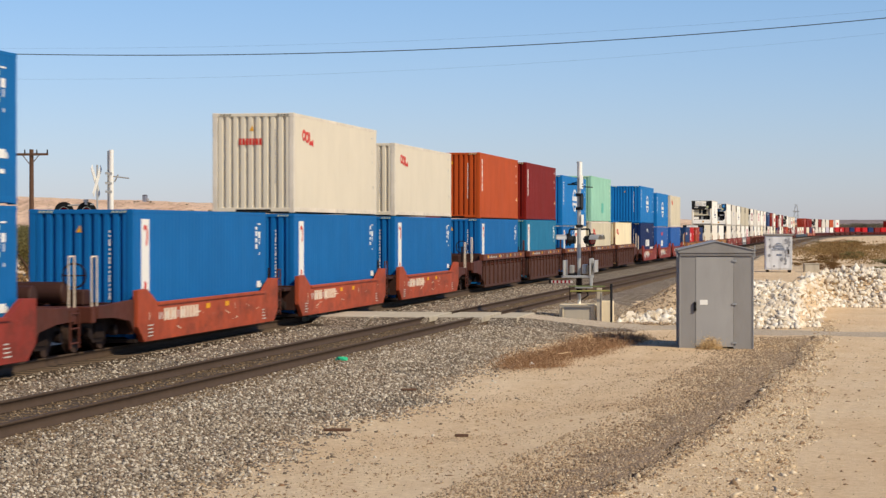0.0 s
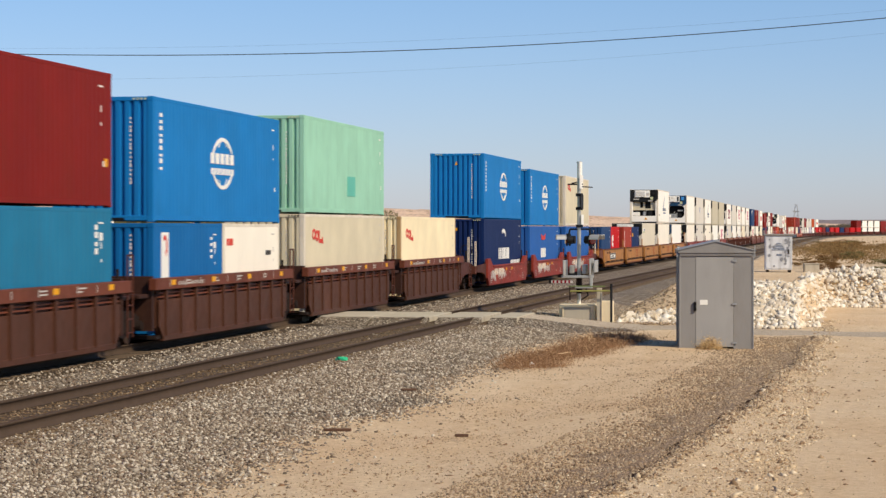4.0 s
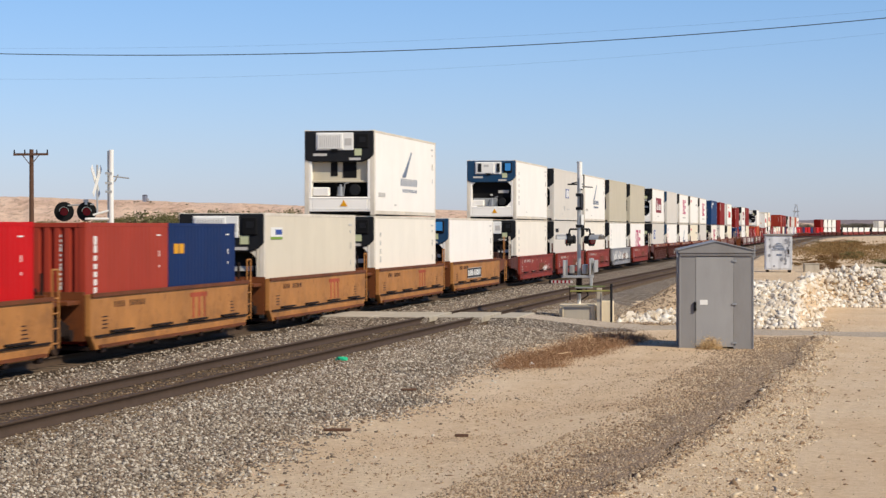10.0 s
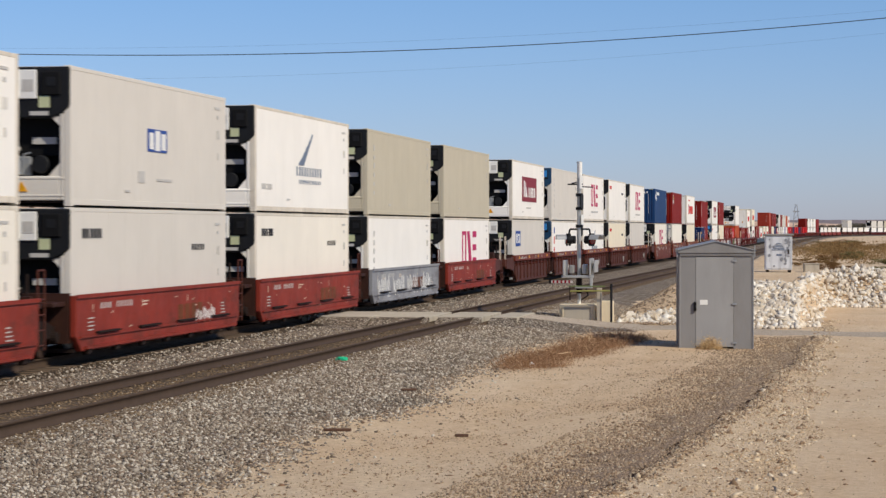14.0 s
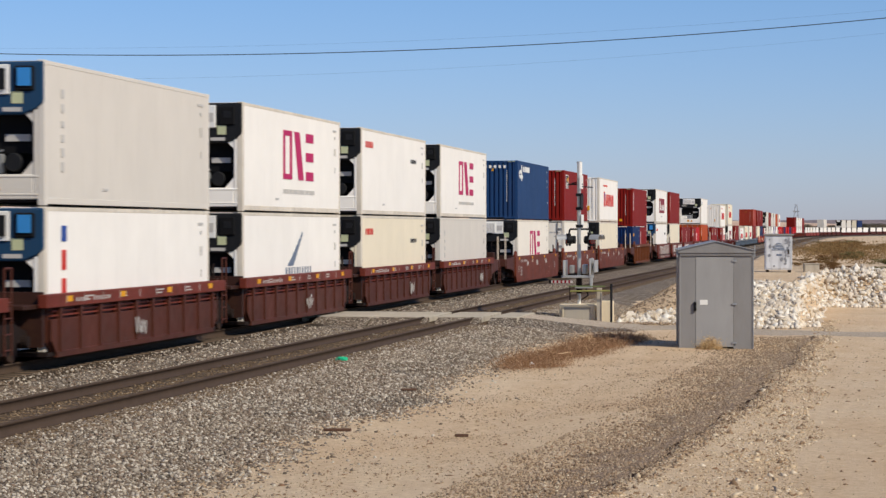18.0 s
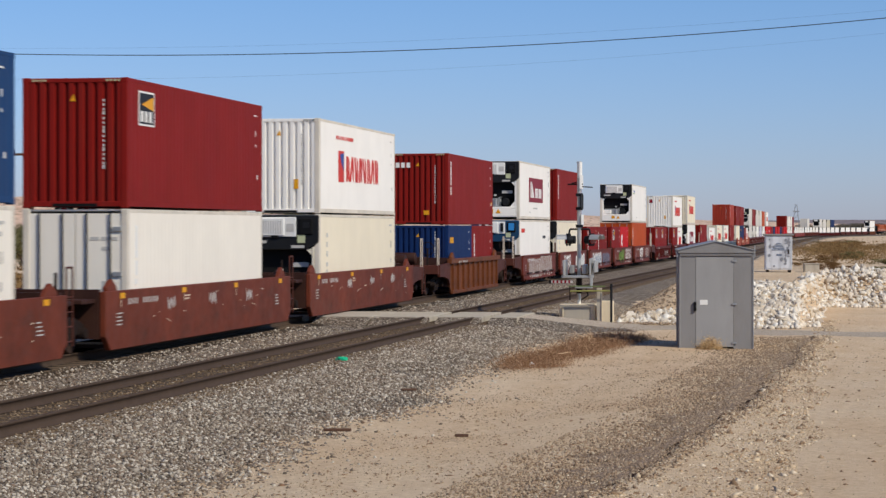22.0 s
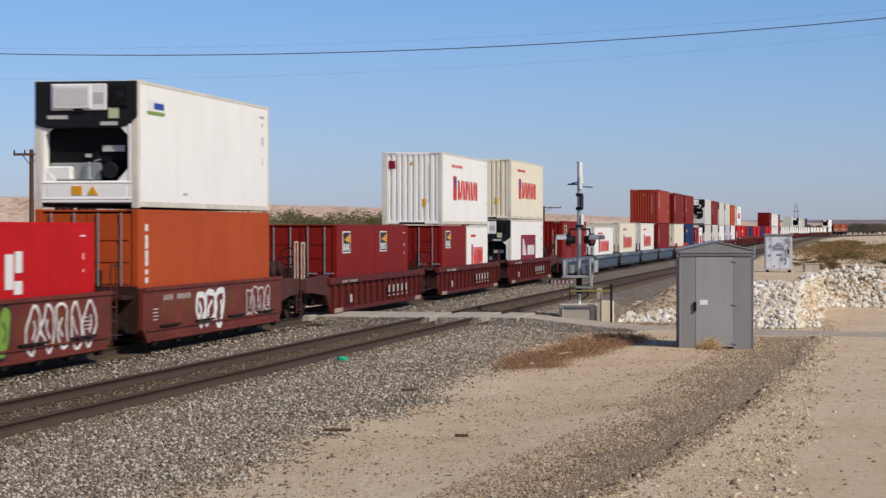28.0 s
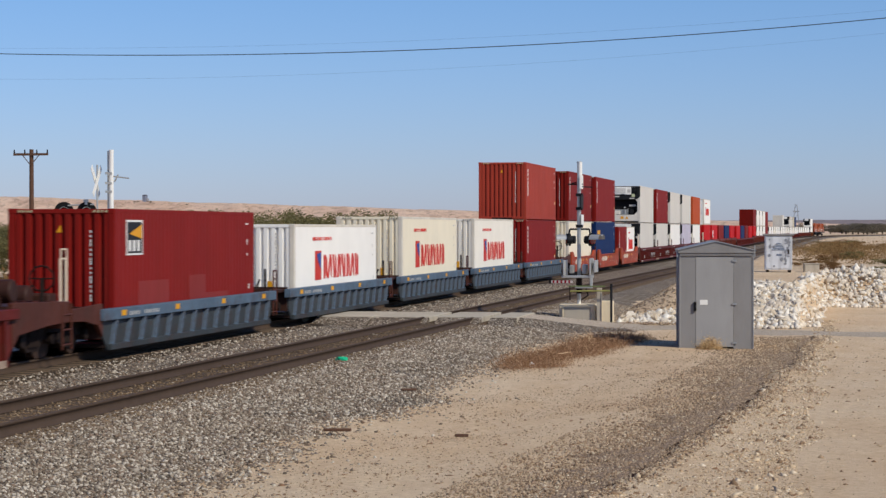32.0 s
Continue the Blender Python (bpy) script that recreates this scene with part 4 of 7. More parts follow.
    if not far:
        x0, x1 = (1.459, 1.465) if kind not in ("ribbed", "raked") else (1.469, 1.475)
        zc = zt - 0.12 if kind in ("ribbed", "raked") else zt - 0.22
        hgt = 0.06 if kind in ("ribbed", "raked") else 0.12 if kind == "raised" else 0.09
        zc = zc - (0.04 if kind == "raised" else 0)
        dims = [(x0, x1, -a + 1.6 + i * 0.2, -a + 1.68 + i * 0.2, zc - hgt, zc + hgt * 0.4) for i in range(4)] + [(x0, x1, -a + 2.7 + i * 0.2, -a + 2.78 + i * 0.2, zc - hgt, zc + hgt * 0.4) for i in range(6)]
        ink = C["grime"] if style == "yellow" else MARK_S
        row = part("lettering", boxes(*dims), ink, ob)
        row.location.x, row["kind"] = 0.006 if style == "yellow" else 0.0, "stuff"
        guide = shared("guide_%g_%g" % (a, zt), lambda: bevel(prisms(([(a - 1.15, zt - 0.05), (a - 0.35, zt - 0.05), (a - 0.35, zt + 0.08), (a - 0.7, zt + 0.26), (a - 0.95, zt + 0.14)], "x", 1.27, 1.38)), 0.015))
        for sy in (1, -1) if style in ("long", "single") else ():
            put("guide", guide, mat, ob, Matrix.Diagonal((1, sy, 1, 1)))
        if style == "dark":
            part("panel_lettering", boxes(*[q for i in range(5) for q in ((1.452, 1.458, 1.2 + i * 0.8, 1.42 + i * 0.8, 0.44, 0.7), (1.452, 1.458, 1.2 + i * 0.8, 1.5 + i * 0.8, 0.32, 0.36))], (1.452, 1.458, -5.2, -4.9, 0.3, 0.55)), MARK_S, ob)["kind"] = "stuff"
            scuff = shared("scuffed_patch_%g_%g" % (a, zb), lambda: boxes((1.452, 1.458, -a + 0.5, -a + 1.7, zb - 0.01, zb + 0.13)))
            for sy in (0.0, 2 * a - 2.2):
                put("bare_patch", scuff, C["bare"], ob, Matrix.Translation((0, sy, 0)))
        if style in ("umber", "slate", "brown", "long"):
            patch = shared("reflector_strip", lambda: boxes((0, 0.006, 0, 0.34, -0.06, 0.06)))
            for i in range(4):
                put("reflector", patch, MARK_Y, ob, Matrix.Translation((x0 + 0.002, -a + 1.0 + i * (2 * a - 2.4) / 3, zt - 0.11)))
        if style in ("bnsf", "nokl", "nokl2", "tagged", "yellow", "long"):
            part("small_lettering", boxes(*[(x0, x1, y, y + w, zt - 0.5 - j * 0.08, zt - 0.475 - j * 0.08) for j in range(4) for y, w in ((-a + 0.75, 0.4 - 0.06 * (j % 2)), (a - 1.8, 0.26 + 0.05 * j))]), ink, ob)["kind"] = "stuff"
        if style == "bnsf":
            part("yellow_emblem", boxes(*[(x0, x1, 0.9 + i * 0.55, 1.32 + i * 0.55, 0.5, 0.86) for i in range(4)]), C["ochre"], ob)
        if style == "long" and first:
            cu = bpy.data.curves.new("length_number", "FONT")
            cu.body, cu.size, cu.extrude = "53", 0.62, 0.002
            cu.materials.append(MARK_S)
            tx = new("length_number", cu)
            tx.parent, tx.matrix_basis = ob, Matrix(((0, 0, 1, x1 + 0.001), (1, 0, 0, -a + 1.5), (0, 1, 0, 0.35), (0, 0, 0, 1)))
        if style == "yellow" and (first or last):
            plate = part("number_plate", boxes((1.459, 1.468, -a + 3.6, -a + 7.4, 0.56, 0.98), bev=0.003), MARK_K, ob, "black reporting-mark plate with a white rim")
            part("plate_lettering", boxes(*[(1.466, 1.473, -a + 3.78 + i * 0.36 + (0.2 if i > 3 else 0), -a + 4.0 + i * 0.36 + (0.2 if i > 3 else 0), 0.65, 0.9) for i in range(9)]), MARK_W, plate)["kind"] = "stuff"
            part("plate_rim", boxes((1.466, 1.471, -a + 3.6, -a + 7.4, 0.555, 0.575), (1.466, 1.471, -a + 3.6, -a + 7.4, 0.965, 0.985)), MARK_S, plate)
        elif style == "yellow":
            part("red_emblem", boxes(*[(x0, x1, 1.2 + i * 0.5, 1.34 + i * 0.5, 0.5, 1.0) for i in range(3)], (x0, x1, 1.0, 2.5, 1.0, 1.1)), C["nokl"], ob)
        if style in ("yellow", "bnsf", "tagged"):
            tread = shared("tread_" + style, lambda: boxes((1.46, 1.56, -0.75, 0.75, zb + 0.34, zb + 0.38), bev=0.008))
            beam = put("ledge_beam", shared("ledge_beam_" + style, lambda: boxes((1.46, 1.5, -a + 0.2, a - 0.2, zb + 0.27, zb + 0.31))), STEEL if style == "yellow" else mat, ob)
            for i in range(4):
                put("tread", tread, STEEL, beam, Matrix.Translation((0, -a + 2.0 + i * (2 * a - 4) / 3, 0)))
        if style in ("nokl", "nokl2"):
            part("lettering", boxes(*[(1.459, 1.4655, -a + 2.0 + i * 0.27 + (0.25 if i > 3 else 0), -a + 2.18 + i * 0.27 + (0.25 if i > 3 else 0), zt - 0.42, zt - 0.14) for i in range(10)]), PALE_INK, ob)["kind"] = "stuff"
            for y in (-a + 5.6, -a + 7.4):
                put("reflector", shared("reflector_strip", lambda: boxes((0, 0.006, 0, 0.34, -0.06, 0.06))), MARK_Y, ob, Matrix.Translation((1.461, y, zt - 0.2)))
        if style in ("nokl", "nokl2", "bnsf", "brown", "umber", "long"):
            r = random.Random(int(pitch * 100) + len(bpy.data.objects))
            scratches = bmesh.new()
            xs = 1.459 if kind not in ("ribbed", "raked") else 1.469
            z_lo, z_hi = (zb + 0.2, zt - 0.2) if kind not in ("ribbed", "raked") else (zt - 0.22, zt - 0.04)
            for i in range(12 if kind not in ("ribbed", "raked") else 0):
                u, v, w = -a + 1.0 + (2 * a - 2) * r.random(), z_lo + (z_hi - z_lo) * r.random(), 0.06 + 0.4 * r.random() ** 2
                d = 0.006 + 0.016 * r.random()
                k = 0.5 * (r.random() - 0.5) * w
                prism(scratches, [(u, v), (u + w, v + k), (u + w, v + k + d), (u, v + d)], "x", xs - 0.004, xs + 0.004 + 0.0004 * i)
            for i in range(9 if kind in ("ribbed", "raked") else 3):  # stencilled ticks and rows
                u = -a + 0.8 + (2 * a - 2.0) * i / (9 if kind in ("ribbed", "raked") else 3) + 0.4 * r.random()
                box(scratches, xs - 0.004, xs + 0.004, u, u + 0.03, z_hi - 0.16, z_hi)
                if i % 2:
                    for k in range(2):
                        box(scratches, xs - 0.004, xs + 0.004, u + 0.06, u + 0.3 + 0.3 * r.random(), z_hi - 0.06 - 0.07 * k, z_hi - 0.03 - 0.07 * k)
            part("scuffing", scratches, PALE_INK if kind not in ("ribbed", "raked") else MARK_S, ob)["kind"] = "stuff"
    return ob


def curve_through(pts, closed, steps=5):
    """Points on a smooth line through pts."""
    n, out = len(pts), []
    for i in range(n if closed else n - 1):
        p = [Vector(pts[(i + k) % n] if closed else pts[min(max(i + k, 0), n - 1)]) for k in (-1, 0, 1, 2)]
        for j in range(steps):
            t = j / steps
            out.append(0.5 * ((2 * p[1]) + (p[2] - p[0]) * t + (2 * p[0] - 5 * p[1] + 4 * p[2] - p[3]) * t * t + (3 * p[1] - p[0] - 3 * p[2] + p[3]) * t ** 3))
    return out if closed else out + [Vector(pts[-1])]


def stroke(bm, pts, closed, w, x, r):
    """A sprayed line of uneven width along pts."""
    n, rows = len(pts), []
    for i in range(n):
        d = pts[(i + 1) % n if closed else min(i + 1, n - 1)] - pts[i - 1 if closed else max(i - 1, 0)]
        k = Vector((-d.y, d.x)).normalized() * w * (0.4 + 0.25 * r.random())
        a, b = pts[i] + k, pts[i] - k
        rows.append((bm.verts.new((x - 0.01, *a)), bm.verts.new((x, *a)), bm.verts.new((x, *b)), bm.verts.new((x - 0.01, *b))))
    for i in range(n if closed else n - 1):
        a, b = rows[i], rows[(i + 1) % n]
        for k in range(3):
            bm.faces.new((a[k], a[k + 1], b[k + 1], b[k]))


def scrawl(ob, y, z, w, h, colour, seed, x=1.467, thick=0.09, fill=""):
    """Spray-painted bubble shapes on a car's side."""
    r = random.Random(seed)
    n = max(3, int(w / (h * 0.75)))
    strokes, blobs = bmesh.new(), bmesh.new()
    for i in range(n):
        cx, cz, u = y + (i + 0.5) * w / n, z + h / 2, w / n * 0.56
        lean = 0.25 * (r.random() - 0.5)
        ctrl = []
        for k in range(8):
            a = 2 * math.pi * k / 8
            q = 0.55 + 0.6 * r.random()
            ctrl.append((cx + math.cos(a) * u * q + lean * math.sin(a) * h * 0.5, cz + math.copysign(abs(math.sin(a)) ** 0.7, math.sin(a)) * h * 0.5 * min(q, 1.0)))
        pts = curve_through(ctrl, True)
        if fill:
            prism(blobs, [tuple(p) for p in pts[::2]], "x", x - 0.01, x - 0.003 + 0.0004 * (i % 3))
        stroke(strokes, pts, True, thick, x + 0.0005 * (i % 4), r)
        inner = [(cx + (r.random() - 0.5) * u * 0.9, cz + (k - 1) * h * 0.2) for k in range(3)]
        stroke(strokes, curve_through(inner, False, 4), False, thick * 0.8, x + 0.0025, r)
    if fill:
        part("graffiti_fill", blobs, MARKS[fill], ob)["kind"] = "stuff"
    else:
        blobs.free()
    p = part("graffiti", strokes, MARKS[colour], ob)
    p["kind"] = "stuff"
    return p


def squiggle(ob, y, z, w, h, colour, seed, x=1.467, thick=0.03):
    """A thin one-line tag that cannot be read."""
    r = random.Random(seed)
    n = max(6, int(w / h * 5))
    ctrl = [(y + w * (i + 0.8 * (r.random() - 0.5)) / n, z + h * ((0.1 if i % 2 else 0.75) + 0.3 * (r.random() - 0.3))) for i in range(n)]
    bm = bmesh.new()
    stroke(bm, curve_through(ctrl, False, 4), False, thick, x, r)
    part("tag", bm, MARKS[colour], ob)


def faded_patches(ob, a, zb, zt, seed, x=1.4615):
    """Areas painted over in a browner coat."""
    r = random.Random(seed)
    for i in range(5):
        u, v = -a + 1 + (2 * a - 3) * i / 5 + r.random(), zb + 0.25 + 0.4 * r.random()
        part("painted_over_patch", boxes((x - 0.01, x, u, u + 0.5 + 0.9 * r.random(), v, min(zt - 0.15, v + 0.2 + 0.25 * r.random()))), C["ochre"], ob)


# style, front of the first container, distance from unit to unit, and for every unit what lies in the well / what is stacked on it
TRAIN = """
nokl2 30.2 15.4 : d.blue.strip/d.blue.strip
nokl 49.8 15.55 : d.blue.strip/- ; d.blue.strip/d.pale.rings ; d.blue.strip/l.pale.rings
brown 100.8 15.3 : d.blue.strip/d.orange.column ; d.teal.strip/d.darkred.column ; s.blue.strip,s.bone.writing/d.cosco.globe ; d.sand.rings/d.mint.square ; d.cream.rings/-
nokl2 182.0 15.5 : d.midnight.swoosh/d.cosco.globe ; l.royal.eagle/d.cosco.globe ; l.royal./d.sand.rings
yellow 232.9 15.35 : s.steelblue.oval,s.red.box/- ; s.rustred.column,s.navy.gold/- ; r.pale.black.green_sticker/- ; r.bone.black.vertical/r.white.panel.wing ; r.white.navy./-
bnsf 314.1 15.25 : r.bone.black.vertical/r.white.navy.vertical ; r.grey.black.writing/r.grey.black.tablet ; r.bone.black.writing/r.white.black.wing ; r.white.black.vertical/r.olive.black.vertical ; r.white.black.frame3/r.olive.black.
umber 394.8 15.5 : r.grey.black.tablet2/r.white.black.plaque ; r.white.navy.redcolumn/r.grey.navy.vertical ; r.white.black.wing/r.white.black.frame3 ; r.ivory.black.writing/r.white.black.writing ; r.grey.black.vertical/r.white.black.frame3
long 479.3 19.3 : r.bone.black.frame3/d.steelblue.horse ; d.bone.column.doors/d.maroon.lion ; r.ivory.black.vertical/d.white.bigred
single 541.6 15.4 : s.navy.gold,s.maroon.column/d.maroon.column+endmark
tagged 562.8 15.3 : r.white.navy.writing/r.white.black.plaque ; r.ivory.black.vertical/d.maroon.column ; s.maroon.column,s.darkred.column/- ; s.maroon.lion,s.red.box/- ; d.orange.column.doors/r.white.black.green_sticker
dark 645.0 19.7 : s.maroon.lion.doors,s.maroon.lion/- ; s.maroon.lion.doors,s.white.bigred/d.white.bigred ; r.white.black.plaque/d.ivory.bigred
slate 705.3 16.9 : d.maroon.lion+patches/- ; l.white.bigred/- ; d.ivory.bigred/- ; d.bone.bigred/- ; d.maroon.column/d.rustred.column
nokl 791.3 15.0 : d.ivory./d.darkred.column ; d.navy.gold/d.maroon.column ; s.maroon.column,s.white.bigred/-
dark 838.6 15.4 : r.grey.black./r.grey.black. ; r.grey.black./d.maroon.column ; r.white.black./r.grey.black. ; r.lilac.black./r.grey.black. ; r.white.black./d.orange.
umber 920.0 15.4 : d.red./d.white.bigred ; d.red.box/- ; d.maroon./- ; d.navy./- ; d.red./-
dark 1000.5 15.4 : d.red./- ; d.navy./- ; d.darkred./- ; d.red./-
umber 1064.0 15.5 : d.red./d.darkred. ; r.white.black./r.white.black. ; r.white.black./r.white.black. ; r.white.black./r.white.black. ; d.maroon./d.maroon.
bnsf 1146.0 15.4 : r.white.black./- ; r.white.black./- ; r.bone.black./- ; r.white.black./- ; r.white.black./-
umber 1227.0 15.4 : r.white.black./- ; d.white./d.grey. ; r.white.black./- ; r.bone.black./- ; r.white.black./-
dark 1307.0 15.4 : r.white.black./r.grey.black. ; r.white.black./r.grey.black. ; r.bone.black./r.olive.black. ; r.white.black./d.navy. ; r.white.black./-
umber 1387.0 15.4 : r.white.black./- ; r.white.black./- ; r.bone.black./- ; r.white.black./- ; r.white.black./-
single 1468.0 15.4 : r.white.black./r.white.black.
"""
MOVERS = []  # thing, distance along the train, pose on it


def load(spec, s, z, rnd, far, group):
    """Puts what spec says on the train with its front at s; returns the height of its top."""
    top = z
    for i, item in enumerate(spec.split(",")):
        kind, col, *rest = item.split(".")
        rest += ["", ""]
        if kind == "r":
            hood = rest[0] or "black"
            ob = reefer(col, hood, emblem=rest[1], group=group, rnd=rnd, far=far)
            h, off = HC, L40 / 2
        else:
            l, h = (L20, LOW) if kind == "s" else (L40, LOW) if kind == "l" else (L40, HC)
            ob = dry(col, l, h, rest[0], rest[1] or "wall", {"cream": "post"}.get(col, ""), group, rnd, far)
            off = L40 / 2 if l == L40 else l / 2 + i * (L20 + 0.076)
        MOVERS.append((ob, s + L40 / 2, Matrix.Translation((0, off - L40 / 2, z))))
        top = z + h
    return top


def build_train():
    rnd = random.Random(5)
    for line in TRAIN.strip().splitlines():
        head, units = line.split(" : ")
        style, s0, pitch = head.split()
        s0, pitch, units = float(s0), float(pitch), units.split(" ; ")
        for i, unit in enumerate(units):
            s = s0 + i * pitch
            far = s > 930
            coat = "silver" if style == "bnsf" and i == 3 and s < 400 else ""
            car = well_car(style, pitch, i == 0, i == len(units) - 1, far, "train", coat)
            MOVERS.append((car, s + L40 / 2, Matrix.Identity(4)))
            if style == "tagged":
                if i == 0:
                    scrawl(car, -4.4, 0.12, 9.4, 1.1, "s", 40, thick=0.06, fill="t")
                elif i == 1:
                    scrawl(car, -4.6, 0.25, 3.0, 0.85, "w", 41)
                    scrawl(car, 1.0, 0.2, 4.6, 0.9, "w", 42, fill="s")
                elif i == 2:
                    scrawl(car, -5.0, 0.2, 5.2, 0.9, "w", 43, fill="c")
                    scrawl(car, 0.8, 0.25, 4.4, 0.8, "c", 44)
                elif i == 3:
                    scrawl(car, -3.6, 0.2, 4.0, 1.0, "k", 45, fill="g", thick=0.06)
                    scrawl(car, 1.2, 0.2, 4.2, 0.95, "w", 46, thick=0.06)
                else:
                    scrawl(car, -2.2, 0.2, 2.6, 0.95, "w", 47, thick=0.14)
                    scrawl(car, 2.6, 0.3, 2.6, 0.8, "s", 48, thick=0.05)
            if style == "tagged":
                faded_patches(car, 6.5, 0.06, 1.3, 60 + i)
            if style == "long":
                for k in range(3):
                    squiggle(car, -4.5 + 3.6 * k + i * 0.7, 0.75, 0.7, 0.35, "s", 200 + 10 * i + k, thick=0.025)
            if style == "nokl2" and 180 < s < 240:
                squiggle(car, -5.6 + i, 0.25, 1.6, 0.55, "s", 80 + i, thick=0.05)
                squiggle(car, -3.4 + i, 0.3, 2.6, 0.5, "s", 90 + i)
            if coat:
                for k in range(4):
                    squiggle(car, -5.6 + 2.7 * k, 0.25, 2.3, 0.8, "w", 12 + k, thick=0.05)
            if style == "bnsf" and i in (0, 1) and s < 400:
                squiggle(car, 2.4, 0.35, 1.8, 0.42, "w", 3 + i)
            if style == "umber" and 400 < s < 470:
                squiggle(car, -2.0 + i * 1.2, 0.25, 0.9, 0.5, "s", 20 + i, x=1.452)
            lower, upper = unit.strip().split("/")
            top = load(lower, s, 0.18, rnd, far, "containers on the train")
            if upper != "-":
                load(upper, s, top + 0.02, rnd, far, "containers on the train")


def locomotive(s):
    ob = thing("locomotive", "orange and black diesel freight locomotive at the end of the train", "locomotive", "train")
    org, blk = C["loco"], DARK
    part("underframe", boxes((-1.5, 1.5, 0.4, 22.0, 1.1, 1.45), bev=0.04), blk, ob)
    part("hood", bevel(prisms(([(-1.1, 1.45), (1.1, 1.45), (1.1, 4.0), (0.8, 4.35), (-0.8, 4.35), (-1.1, 4.0)], "y", 0.8, 16.6)), 0.05), org, ob)
    part("radiator", boxes((-1.5, 1.5, 1.2, 4.4, 3.3, 4.5), bev=0.08), org, ob)
    part("cab", bevel(prisms(([(-1.5, 1.45), (1.5, 1.45), (1.5, 4.1), (1.1, 4.5), (-1.1, 4.5), (-1.5, 4.1)], "y", 16.6, 19.4)), 0.06), org, ob)
    part("nose", boxes((-1.1, 1.1, 19.4, 21.2, 1.45, 3.3), bev=0.15), org, ob)
    part("roof_stripe", boxes((-0.75, 0.75, 4.6, 16.4, 4.35, 4.45)), blk, ob)
    part("fuel_tank", boxes((-1.3, 1.3, 8.0, 14.0, 0.35, 1.1), bev=0.15), blk, ob)
    for x in (-1.505, 1.505):
        part("side_window", boxes((x - 0.01, x + 0.01, 17.2, 18.8, 3.2, 3.9)), BLACK, ob)
        part("handrail", rods(((x, 0.6, 2.4), (x, 16.4, 2.4), 0.03), *[((x, 0.8 + i * 2.6, 1.45), (x, 0.8 + i * 2.6, 2.4), 0.025) for i in range(7)]), M["white"], ob)
    part("end_panel", boxes((-1.0, 1.0, 0.77, 0.8, 1.6, 3.9)), blk, ob)
    for y in (3.6, 18.6):
        add_truck(ob, y)
    return ob
# ---- ground ----


def gravel_mat(name, cols, scale, dark=0.25, island=True):
    k = Nodes(name)
    if island:
        col = k.ramp(k.island(), [(i / (len(cols) - 1), c) for i, c in enumerate(cols)])
    else:
        v = k.n.new("ShaderNodeTexVoronoi")
        v.inputs["Scale"].default_value = scale
        k.l.new(k.tc.outputs["Object"], v.inputs["Vector"])
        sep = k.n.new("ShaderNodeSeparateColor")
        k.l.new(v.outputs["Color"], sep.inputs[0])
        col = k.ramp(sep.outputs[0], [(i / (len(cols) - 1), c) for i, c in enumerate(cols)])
        # shade in the gaps between stones, painted as darker cell edges
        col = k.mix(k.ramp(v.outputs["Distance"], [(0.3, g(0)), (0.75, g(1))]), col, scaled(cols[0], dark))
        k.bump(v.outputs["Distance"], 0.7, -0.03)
    col = k.mix(k.ramp(k.noise(0.35, 4), [(0.4, g(0)), (0.75, g(0.25))]), col, lin(150, 128, 104))
    return k.done(col, 0.85)


GREYS = [lin(84, 73, 61), lin(132, 119, 103), lin(158, 146, 128), lin(214, 203, 184), lin(108, 95, 81), lin(138, 118, 100)]
TANS = [lin(124, 100, 76), lin(172, 145, 114), lin(202, 178, 144), lin(216, 196, 164), lin(232, 216, 190)]
BROWNS = [lin(82, 66, 48), lin(110, 90, 66), lin(138, 118, 92), lin(94, 79, 60)]
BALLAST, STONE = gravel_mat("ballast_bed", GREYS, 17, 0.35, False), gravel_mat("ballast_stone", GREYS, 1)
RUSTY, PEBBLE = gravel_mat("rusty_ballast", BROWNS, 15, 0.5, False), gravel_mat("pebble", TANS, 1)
# dirty brown ballast, colour cut to 0.4 to paint the shade under the train
UNDERSHADE = gravel_mat("undershade_ballast", [scaled(c, 0.4) for c in BROWNS], 15, 0.5, False)
RUSTY_STONE = gravel_mat("rusty_stone", BROWNS, 1)


def dirt_mat():
    k = Nodes("desert_dirt")
    big = k.noise(0.12, 5, 0.6)
    col = k.ramp(big, [(0.3, lin(224, 194, 155)), (0.5, lin(235, 210, 173)), (0.7, lin(243, 224, 191))])
    fine = k.noise(9, 8, 0.75)
    col = k.mix(k.ramp(fine, [(0.35, g(0.62)), (0.65, g(0))]), col, lin(176, 144, 110))
    drift = k.noise(1.6, 6, 0.7, (1.0, 0.45, 1))
    col = k.mix(k.ramp(drift, [(0.42, g(0)), (0.62, g(0.38))]), col, lin(200, 168, 130))
    tracks = k.noise(0.9, 5, 0.6, (2.2, 0.12, 1))
    col = k.mix(k.ramp(tracks, [(0.45, g(0)), (0.75, g(0.45))]), col, lin(228, 204, 172))
    far = k.noise(0.05, 6, 0.7)
    col = k.mix(k.ramp(far, [(0.56, g(0)), (0.66, g(0.25))]), col, lin(110, 100, 72))
    grit = k.noise(48, 4, 0.7)
    col = k.mix(k.ramp(grit, [(0.56, g(0)), (0.68, g(0.5))]), col, lin(224, 204, 174))
    col = k.mix(k.ramp(grit, [(0.3, g(0.5)), (0.42, g(0))]), col, lin(128, 98, 72))
    k.bump(k.noise(26, 8, 0.85), 0.7, 0.035)
    return k.done(col, 0.95)


DIRT = dirt_mat()


